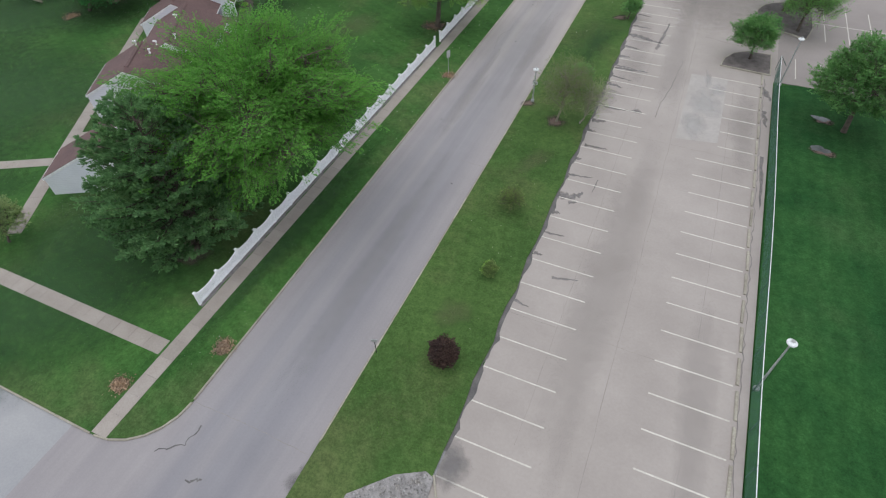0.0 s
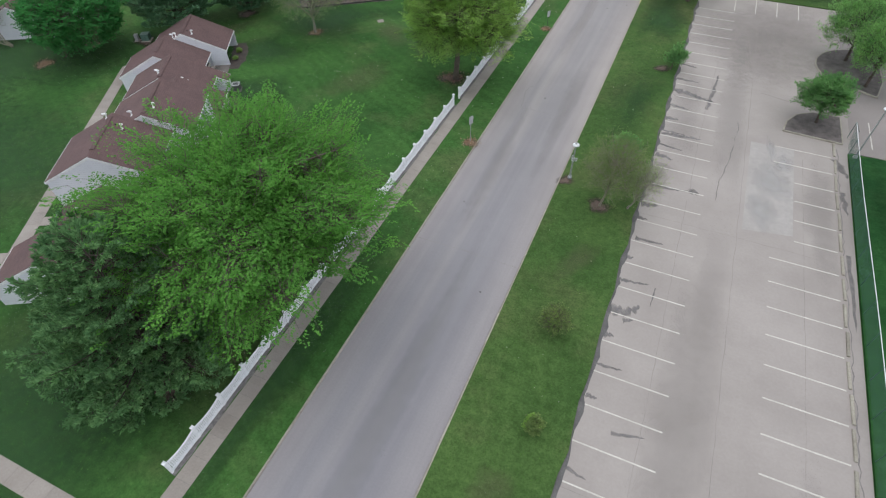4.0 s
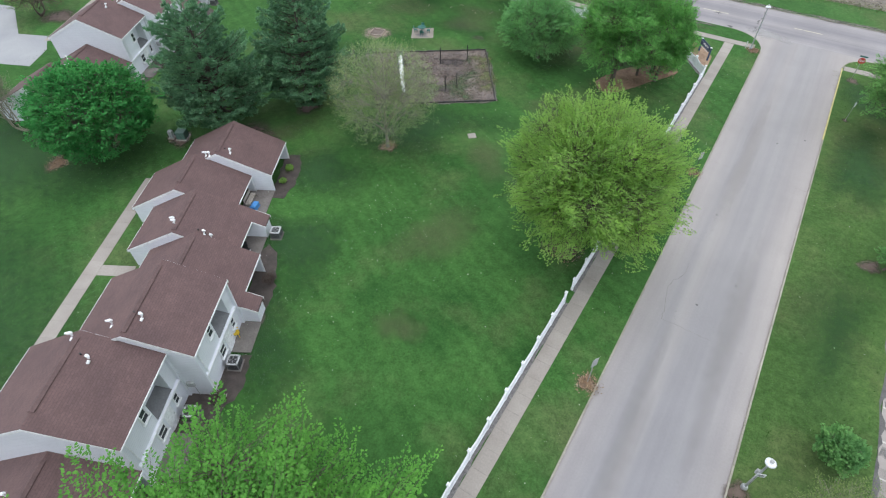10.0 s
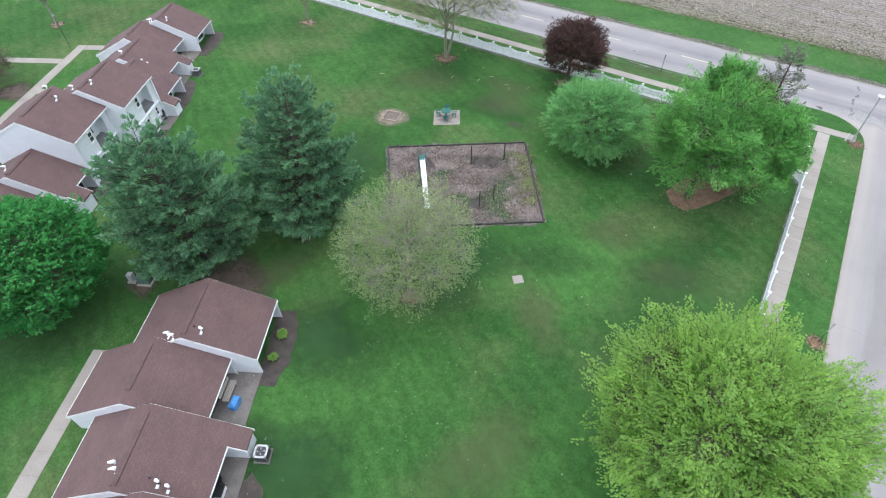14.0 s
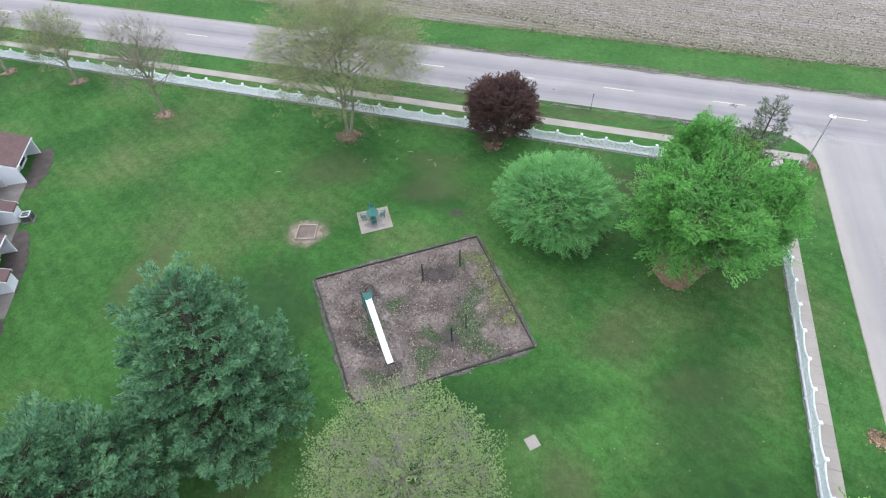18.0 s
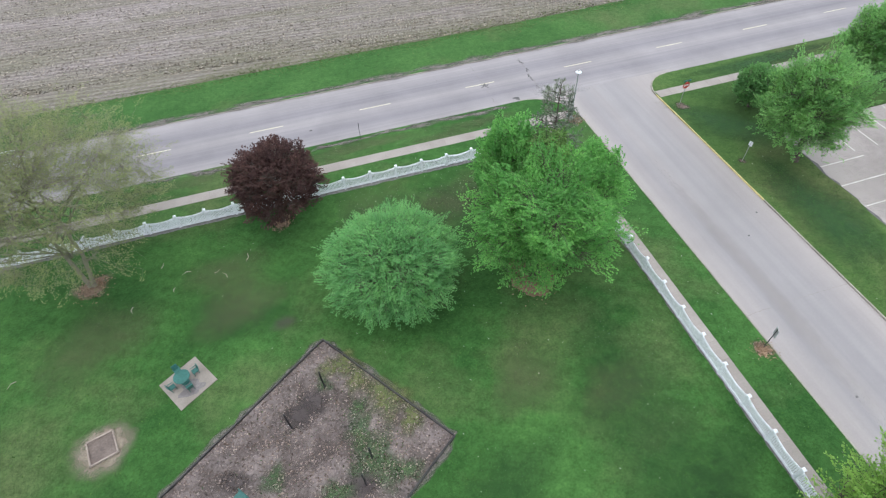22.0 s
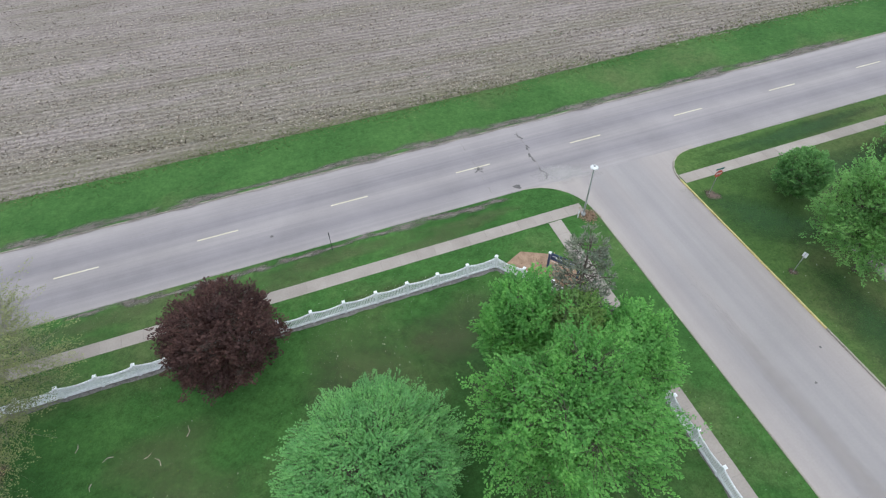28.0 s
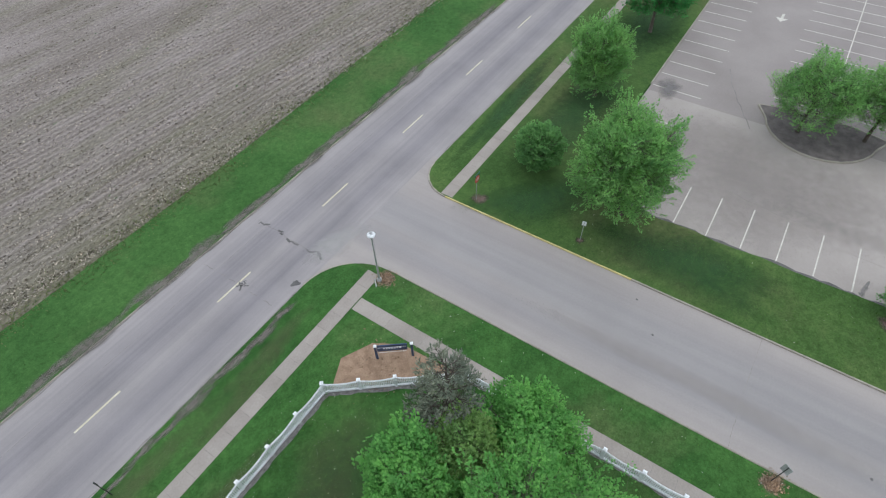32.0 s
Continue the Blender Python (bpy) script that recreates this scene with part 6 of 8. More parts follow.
slide()
for label, posts, h in (("bare black swing frame posts", [(-54.1, 83.5), (-51.6, 85.7)], 2.05), ("short black climbing bar posts", [(-50.3, 78.6), (-49.6, 80.0)], 1.75)):
    (x0, y0), (x1, y1) = posts
    s = thing("play_frame", label + " in the playground", "play frame", x0, y0, GRASS + 0.02)
    for x, y in posts:
        p = part("post", Shape().tube([(x - x0, y - y0, 0), (x - x0, y - y0, h)], 0.055, 10), "black", s)
        part("cap", Shape().disc((x - x0, y - y0, h), [(0.065, 0), (0.065, 0.03), (0.02, 0.07)], 10), "black", p)
for i, (x, y, r, ry) in enumerate(((-52.9, 84.6, 2.2, 1.8), (-53.4, 84.3, 1.5, 1.25), (-52.4, 84.9, 1.25, 1.1), (-50.5, 78.8, 1.7, 1.3), (-53.7, 75.3, 1.0, 0.9), (-57.8, 81.2, 1.3, 0.9), (-56.0, 76.5, 1.8, 1.0))):
    soft_patch("worn_patch", x, y, r, ry, "soft_rot" if i == 0 else "soft_dark_mulch", 660 + i, "dark worn hollow in the playground chips", "soil", z=GRASS + 0.026 + 0.0002 * i)
for i, (x, y, rx, ry, mat) in enumerate(((-50.3, 87.0, 1.5, 1.2, "soft_moss"), (-47.8, 83.7, 1.5, 1.7, "soft_moss"), (-46.6, 81.7, 0.9, 1.1, "soft_moss"), (-49.4, 85.6, 0.8, 1.2, "soft_moss"), (-49.3, 79.9, 1.9, 1.8, "soft_weed"),
                                         (-52.1, 78.8, 1.0, 0.8, "soft_weed"), (-49.9, 82.0, 1.0, 1.3, "soft_weed"), (-49.8, 83.5, 0.7, 0.9, "soft_weed"), (-56.4, 78.2, 1.4, 0.9, "soft_weed"), (-51.6, 85.9, 0.6, 0.6, "soft_weed"),
                                         (-51.8, 76.8, 1.0, 1.6, "soft_weed"), (-47.6, 78.6, 1.0, 0.8, "soft_weed"), (-54.6, 74.2, 1.0, 0.8, "soft_weed"), (-55.6, 80.6, 1.0, 0.8, "soft_weed"))):
    soft_patch("mossy_patch", x, y, rx * 1.2, ry * 1.2, mat, 640 + i, "yellowish moss spreading over the playground chips" if mat == "soft_moss" else "thin weeds spreading over the playground chips", "weeds",
               z=GRASS + 0.0276 + 0.0002 * i, turn=-30, wob=0.4)
for i, (x, y, rx, ry) in enumerate(((-55.5, 83.0, 2.6, 1.4), (-52.0, 81.8, 2.4, 1.32), (-59.4, 81.4, 1.4, 1.32), (-53.4, 78.4, 1.5, 1.32), (-51.2, 81.2, 1.6, 1.6), (-58.4, 79.2, 1.6, 1.0), (-54.6, 80.9, 2.0, 1.5))):
    soft_patch("worn_patch", x, y, rx, ry, "soft_rot", 650 + i, "darker rotted chips in the playground", "soil", z=GRASS + 0.0225 + 0.0002 * i, turn=20 * i, wob=0.5)
# grey trodden rim outside the timbers, their soft shadow put into its colour
for k, ((x0, y0), (x1, y1)) in enumerate(zip(PC, PC[1:] + PC[:1])):
    run_off("worn_shadow_rim", [(x0, y0), ((x0 + x1) / 2, (y0 + y1) / 2), (x1, y1)], 0.42, "soft_edge", play_bed, 690 + k, GRASS + 0.014 + 0.0004 * k, 0.02)

# picnic slab with a round table and four chairs
solid("picnic_slab", Shape().prism([(-62.4, 89.45), (-60.95, 87.05), (-58.55, 88.65), (-60.0, 91.0)], 0.0, GRASS + 0.05), "slab_tan", "square concrete slab under the picnic table", "slab", kind="structure")
solid("damp_patch", Shape().prism(blob(-60.25, 88.55, 0.9, 77, wob=0.35, ry=0.55), GRASS, GRASS + 0.054), "damp", "brown damp stain on the picnic slab", "stain", kind="structure")
pt = thing("picnic_table", "round green metal picnic table", "table", -60.65, 89.15, GRASS + 0.05, 0)
part("tabletop", Shape().disc((0, 0, 0.7), [(0.5, 0), (0.55, 0.02), (0.55, 0.05), (0.5, 0.06)], 28), "green_paint", pt)
part("pedestal", Shape().disc((0, 0, 0), [(0.28, 0), (0.28, 0.03), (0.07, 0.08), (0.06, 0.68), (0.2, 0.7)], 14), "green_paint", pt)
for k in range(4):
    a = 28 + 90 * k
    cx, cy = -60.65 + 0.84 * math.cos(radians(a)), 89.2 + 0.84 * math.sin(radians(a))
    low_chair = garden_chair(cx, cy, a - 90, "green_paint", "green metal chair at the round picnic table")
    low_chair.scale = (0.82, 0.82, 0.82)
    tagged(low_chair, group="chairs round the picnic table")

# sandbox
SB = [(-66.35, 85.0), (-64.75, 85.45), (-65.2, 87.05), (-66.75, 86.65)]
soft_patch("sand", -65.75, 85.95, 2.35, 2.2, "soft_sand", 55, "trodden sandy ground round the sandbox", "sand", wob=0.08)
sbx = thing("sandbox", "small square sandbox with a weathered timber rim", "sandbox", SB[0][0], SB[0][1], GRASS)
part("sand_fill", Shape().prism([(x - SB[0][0], y - SB[0][1]) for x, y in SB], 0.0, 0.05), "sand_timber", sbx, "dirty sand fill")
for (x0, y0), (x1, y1) in zip(SB, SB[1:] + SB[:1]):
    d = math.hypot(x1 - x0, y1 - y0)
    part("plank", Shape().box((0, 0, 0.08), (d + 0.1, 0.1, 0.18), 0, 0.02), "sand_rim", sbx,
         at=pose((x0 + x1) / 2 - SB[0][0], (y0 + y1) / 2 - SB[0][1], 0, 0, 0, math.degrees(math.atan2(y1 - y0, x1 - x0))))

# fallen sticks and leaf heaps on the lawn
solid("stick", Shape().tube([(-71.8, 67.9, GRASS + 0.03), (-71.2, 68.6, GRASS + 0.04), (-70.6, 69.0, GRASS + 0.03)], 0.03, 6), "straw", "pale fallen stick on the lawn", "stick")
q = random.Random(12)
for x, y in ((-60.2, 99.2), (-61.4, 97.9), (-58.4, 98.4), (-57.4, 97.6), (-64.5, 97.0), (-72, 93), (-62.5, 100.3), (-55.8, 98.9)):
    a = q.uniform(0, 6.28)
    ln = q.uniform(0.4, 0.8)
    solid("stick", Shape().tube([(x, y, GRASS + 0.03), (x + ln * 0.5 * math.cos(a), y + ln * 0.5 * math.sin(a), GRASS + 0.05),
                                 (x + ln * math.cos(a + 0.4), y + ln * math.sin(a + 0.4), GRASS + 0.03)], [0.025, 0.02, 0.01], 6), "straw", "short pale twig fallen on the lawn", "stick", "fallen twigs on the lawn")

# gravel bed and lot islands
solid("gravel_bed", Shape().prism([(-9.6, -20), (-4.6, -20), (-4.6, 6), (-5.0, 10.2), (-5.6, 10.4), (-7.2, 9.5), (-9.3, 7.4)], 0.0, GRASS + 0.03), "gravel", "bed of loose grey gravel at the lot entrance", "gravel", kind="structure")
for label, pts in (("planted island of dark mulch with a pale kerb", [(6.3, 66.3), (6.6, 68.2), (7.5, 69.8), (9.0, 70.8), (11.6, 70.9), (11.6, 66.0)]),
                   ("large rounded island of dark mulch between the stalls", [(15.4, 88.2)] + arc(14.4, 82.3, 4.9, 100, 262, 12) + [(15.4, 76.6), (16.2, 80), (16.2, 85)])):
    s = Shape().prism(pts[::-1] if pts[0][1] < 70 else pts, -0.1, 0.14)
    solid("planting_bed", s, "grey_mulch", label, "planting bed", kind="structure")
    kerb_line("pale kerb round a planted island", [(pts + pts[:1], "kerb")], 0.15, 0.16, 1.5)
for i, (x, y, rx, ry) in enumerate(((16.4, 53.2, 0.85, 0.5), (16.6, 58.8, 0.75, 0.45))):
    soft_patch("wet_soil", x + 0.3, y - 0.4, rx * 1.6, ry * 1.7, "soft_soil", 71 + i, "wet bare soil round a puddle", "soil")
    solid("puddle", Shape().prism(blob(x, y, rx, 75 + i, wob=0.3, ry=ry), GRASS, GRASS + 0.016), "water", "shallow puddle mirroring the pale sky", "puddle", kind="structure")


# ---- the white pickup on the street ----
def pickup(x, y, turn):
    p = thing("pickup_truck", "white pickup truck with a dark open bed", "pickup truck", x, y, 0, turn)

    def hull(prof, w, top_in=0.0):
        """Side outline drawn across the width, drawn in towards the top."""
        zs = [z for _, z in prof]
        lo, hi = min(zs), max(zs)
        n = len(prof)
        vs = []
        for sgn in (-1, 1):
            for px, pz in prof:
                k = (pz - lo) / (hi - lo)
                vs.append((px, sgn * (w / 2 - top_in * k), pz))
        return Shape().add(vs, [tuple(range(n)), tuple(reversed(range(n, 2 * n)))] + [(i, n + i, n + (i + 1) % n, (i + 1) % n) for i in range(n)])
    part("body", hull([(-2.75, 0.45), (2.72, 0.42), (2.78, 0.7), (2.7, 0.98), (1.35, 1.1), (0.9, 1.32), (-0.75, 1.32), (-0.75, 1.08), (-2.75, 1.08), (-2.8, 0.7)], 1.9, 0.06), "car_paint", p)
    part("cab", hull([(1.45, 1.08), (0.75, 1.7), (0.5, 1.78), (-0.45, 1.78), (-0.72, 1.7), (-0.82, 1.08)], 1.78, 0.2), "car_paint", p)
    part("windscreen", Shape().add([(1.42, -0.74, 1.14), (1.42, 0.74, 1.14), (0.83, 0.62, 1.68), (0.83, -0.62, 1.68)], [(0, 1, 2, 3)]), "glass", p)
    part("rear_window", Shape().add([(-0.83, -0.62, 1.32), (-0.83, 0.62, 1.32), (-0.76, 0.56, 1.62), (-0.76, -0.56, 1.62)], [(3, 2, 1, 0)]), "glass", p)
    for sg in (-1, 1):
        for x0, x1, x2, x3 in ((1.25, 0.42, 0.42, 0.75), (0.32, -0.62, -0.58, 0.32)):
            part("side_window", Shape().add([(x0, sg * 0.885, 1.16), (x1, sg * 0.885, 1.16), (x2, sg * 0.745, 1.66), (x3, sg * 0.745, 1.66)], [(0, 1, 2, 3)]), "glass", p)
        part("mirror", Shape().box((1.05, sg * 1.0, 1.32), (0.12, 0.2, 0.16), 0, 0.03), "black", p)
        part("headlight", Shape().box((2.74, sg * 0.68, 0.82), (0.1, 0.34, 0.18), 0, 0.02), "white", p)
        part("tail_light", Shape().box((-2.77, sg * 0.84, 0.85), (0.06, 0.14, 0.34), 0, 0.02), "red", p)
        part("bed_side", Shape().box((-1.78, sg * 0.86, 1.32), (1.95, 0.1, 0.12), 0, 0.03), "car_paint", p)
    part("bed_floor", Shape().box((-1.76, 0, 1.085), (1.85, 1.58, 0.02)), "bed_liner", p, "dark bed liner")
    part("tailgate", Shape().box((-2.72, 0, 1.1), (0.1, 1.7, 0.12), 0, 0.02), "car_paint", p)
    part("bumper", Shape().box((2.8, 0, 0.5), (0.16, 1.8, 0.2), 0, 0.04), "steel", p)
    part("bumper", Shape().box((-2.84, 0, 0.5), (0.16, 1.75, 0.18), 0, 0.04), "steel", p)
    part("grille", Shape().box((2.76, 0, 0.8), (0.06, 0.9, 0.22)), "black", p)
    for wx in (-1.75, 1.75):
        for sg in (-1, 1):
            w = part("wheel", Shape().tube([(wx, sg * 0.74, 0.36), (wx, sg * 0.97, 0.36)], 0.36, 20), "rubber", p)
            part("rim", Shape().tube([(wx, sg * 0.95, 0.36), (wx, sg * 0.985, 0.36)], [0.22, 0.2], 16), "steel", w)
    return p


pickup(-78.5, 118.7, 180)


# ---- trees and shrubs ----
def sticks(A, B, ra, rb, n=4):
    """Many tapered twigs at once."""
    A, B = np.asarray(A, float), np.asarray(B, float)
    d = B - A
    d /= np.linalg.norm(d, axis=1, keepdims=True) + 1e-9
    ref = np.where(np.abs(d[:, 2:3]) < 0.9, np.array([[0, 0, 1.0]]), np.array([[1.0, 0, 0]]))
    a = np.cross(d, ref)
    a /= np.linalg.norm(a, axis=1, keepdims=True)
    b = np.cross(d, a)
    ra, rb = np.broadcast_to(ra, len(A))[:, None], np.broadcast_to(rb, len(A))[:, None]
    rings = []
    for base, r in ((A, ra), (B, rb)):
        for k in range(n):
            t = k * math.tau / n
            rings.append(base + (a * math.cos(t) + b * math.sin(t)) * r)
    V = np.stack(rings, 1).reshape(-1, 3)
    o = np.arange(len(A))[:, None] * 2 * n
    Q = np.concatenate([o + np.array([[k, (k + 1) % n, n + (k + 1) % n, n + k]]) for k in range(n)], 0)
    return V, Q


def leaf_cards(C, D, L, W, rng, fold=0.25, face=None):
    """Folded leaves: C where they start, D the way they point, face the way their upper sides look."""
    D = D / (np.linalg.norm(D, axis=1, keepdims=True) + 1e-9)
    R = rng.normal(size=D.shape) if face is None else face
    S = np.cross(D, R)
    S /= np.linalg.norm(S, axis=1, keepdims=True) + 1e-9
    N = np.cross(D, S)
    L, W = np.asarray(L)[:, None], np.asarray(W)[:, None]
    mid = C + D * L * 0.5 + N * W * fold
    V = np.stack([C, mid + S * W * 0.5, C + D * L, mid - S * W * 0.5], 1).reshape(-1, 3)
    Q = np.arange(len(C) * 4).reshape(-1, 4)
    return V, Q


def sphere_dirs(n, rng, jitter=0.18):
    i = np.arange(n) + 0.5
    z = 1 - 2 * i / n
    th = i * 2.399963
    r = np.sqrt(1 - z * z)
    d = np.stack([r * np.cos(th), r * np.sin(th), z], 1) + rng.normal(0, jitter, (n, 3))
    return d / np.linalg.norm(d, axis=1, keepdims=True)


def unit(v):
    return v / (np.linalg.norm(v, axis=1, keepdims=True) + 1e-9)


def crown_dirs(n, rng, low):
    """Directions spread evenly over a ball, cut off below."""
    d = sphere_dirs(int(n / (0.5 - 0.5 * low)), rng, 0.10)
    return d[d[:, 2] > low]


def broadleaf(name, label, base, ctr, radii, leaf, shoots, length, per, size, seed=1, trunk=0.3, fork=0.25, low=-0.5, upright=0.3, masses=46, cleft=0.24,
              inner=0.3, width=0.34, slim=0.62, limbs=11, bark="bark", leaf2=None, share=0.0, stems=1, z0=GRASS, category="tree", leafless=0.0, twig=1.0,
              spray=0.75, group="", wild=0.35, ragged=0.10):
    """A leafy tree: trunk, bowed limbs, twigs, and leafy shoots that stand out from a crown of many swelling masses.
    ctr: the crown's centre; radii: its half width, half depth, half height; shoots: how many, each of this length with `per` leaves."""
    rng = np.random.default_rng(seed)
    base, ctr, radii = np.array([base[0], base[1], z0]), np.array(ctr, float), np.array(radii, float)
    t = thing(name, label, category, *base, group=group)
    ctr = ctr - base
    # the crown's surface swells into masses with clefts between
    mc = sphere_dirs(masses, rng, 0.22)
    amp = rng.uniform(0.75, 1.08, masses)
    sig = rng.uniform(0.7, 1.25, masses) * 1.5 / math.sqrt(masses)

    def surface(d):
        near = np.exp(-((1 - d @ mc.T) / sig[None, :] ** 2 * 2.0)) * amp[None, :]
        return 1 - cleft * (1 - np.minimum(near.max(1), 1.1))
    d = crown_dirs(shoots, rng, low)
    ns = len(d)
    depth = np.where(rng.random(ns) < inner, rng.uniform(0.35, 0.8, ns), rng.uniform(0.86, 1.0, ns)) + rng.normal(0, ragged * 0.5, ns)
    tip = ctr + d * (surface(d) * depth)[:, None] * radii
    out = unit(tip - ctr - np.array([0, 0, radii[2] * 0.1]))
    way = unit(out + np.array([0, 0, upright]) + rng.normal(0, wild, (ns, 3)))
    ln = length * rng.uniform(0.6, 1.3, ns)
    start = tip - way * ln[:, None]
    # wood: stems, limbs, twigs
    wood = Shape()
    fz = max(0.25, fork * (ctr[2] + radii[2]))
    top = np.array([ctr[0] * 0.7, ctr[1] * 0.7, max(fz + 0.3, ctr[2] + radii[2] * 0.35)])
    for k in range(stems):
        off = np.array([math.cos(k * 2.4 + seed), math.sin(k * 2.4 + seed), 0]) * (trunk * 1.2 if stems > 1 else 0)
        lean = off * (5 if stems > 1 else 0)
        wood.tube([off * 0.8 + [0, 0, -0.15], off + [0, 0, 0.2], off + lean * 0.3 + [ctr[0] * 0.2, ctr[1] * 0.2, fz * 0.6], lean * 0.7 + top * [0.5, 0.5, 0] + [0, 0, fz], lean + top],
                  [trunk * 1.5, trunk * 1.1, trunk, trunk * 0.8, trunk * 0.2], 9)
    ld = crown_dirs(limbs * 2, rng, min(low, -0.3))
    knots, kr = [], []
    for v in ld:
        h = rng.uniform(0.0, 1.0)
        p0 = np.array([top[0] * (0.5 + 0.5 * h), top[1] * (0.5 + 0.5 * h), fz + (top[2] - fz) * h * 0.8])
        p3 = ctr + v * radii * rng.uniform(0.72, 0.86) * surface(v[None, :])[0]
        bow = (p0 + p3) / 2 + rng.normal(0, 0.06, 3) * radii + np.array([0, 0, radii[2] * 0.08])
        s = np.linspace(0, 1, 8)[:, None]
        pts = (1 - s) ** 2 * p0 + 2 * s * (1 - s) * bow + s ** 2 * p3
        rad = trunk * (0.42 - 0.34 * s[:, 0])
        wood.tube(pts, list(rad), 5)
        knots.append(pts[2:]), kr.append(rad[2:])
    K, KR = np.concatenate(knots), np.concatenate(kr)
    root = np.empty_like(start)
    rr = np.empty(ns)
    for a in range(0, ns, 800):
        gap = start[a:a + 800, None, :] - K[None]
        i = (gap ** 2).sum(2).argmin(1)
        root[a:a + 800], rr[a:a + 800] = K[i], KR[i]
    mid = (root + start) / 2 + rng.normal(0, 0.05, (ns, 3)) * radii.mean() * 0.3
    tw = twig * (0.005 + 0.012 * trunk)
    wv, wq = sticks(np.concatenate([root, mid, start]), np.concatenate([mid, start, tip]),
                    np.concatenate([np.minimum(rr * 0.5, tw * 2.0), np.full(ns, tw * 1.3), np.full(ns, tw)]), np.concatenate([np.full(ns, tw * 1.3), np.full(ns, tw), np.full(ns, tw * 0.25)]), 3)
    wood.add(wv.tolist(), wq.tolist())
    part("trunk", wood, bark, t, smooth=True)
    # leaves along both sides of each shoot, drawn in towards its tip
    leafy = rng.random(ns) >= leafless
    w, s0, l0 = way[leafy], start[leafy], ln[leafy]
    side = unit(np.cross(w, np.array([0, 0, 1.0]) + rng.normal(0, 0.35, w.shape)))
    over = np.cross(side, w)
    over *= np.sign(over[:, 2:3]) + (over[:, 2:3] == 0)
    m = len(w) * per
    rep = lambda a: np.repeat(a, per, 0)
    s = np.tile((np.arange(per) + 0.5) / per, len(w)) + rng.normal(0, 0.4 / per, m)
    s = 0.06 + 0.96 * np.clip(s, 0, 1.0) ** spray
    lr = np.where(rng.random(m) < 0.5, 1.0, -1.0)
    reach = rep(l0) * width * (1.04 - s) ** 0.6 * rng.uniform(0.15, 1.0, m)
    C = rep(s0) + rep(w) * (rep(l0) * s)[:, None] + rep(side) * (lr * reach)[:, None] + rep(over) * (rng.normal(0, 0.3, m) * reach)[:, None]
    D = rep(w) * np.array([0.7, 0.7, 0.35]) + rep(side) * (lr * 0.75)[:, None] + rng.normal(0, 0.3, (m, 3)) * np.array([1, 1, 0.6])
    face = rep(over) * 0.35 + rng.normal(0, 0.25, (m, 3)) + np.array([0, 0, 1.0])
    # loose leaves between the shoots
    k = rng.random(m) < 0.16
    v = d[leafy][rng.integers(0, len(w), m)] + rng.normal(0, 0.08, (m, 3))
    v = unit(v)
    C = np.where(k[:, None], ctr + v * (surface(v) * rng.uniform(0.5, 0.9, m))[:, None] * radii, C)
    D = np.where(k[:, None], rng.normal(0, 1, (m, 3)) * np.array([1, 1, 0.35]), D)
    L = size * rng.uniform(0.65, 1.3, m)
    which = rep((rng.random(masses) < share)[(d[leafy] @ mc.T).argmax(1)])
    for mat, sel, nm in ((leaf, ~which, "crown"), (leaf2, which, "crown_patch")):
        if mat and sel.any():
            v, qd = leaf_cards(C[sel], D[sel], L[sel], L[sel] * slim, rng, face=face[sel])
            part(nm, mesh_np(nm, v, qd, M[mat]), mat, t)
    return t


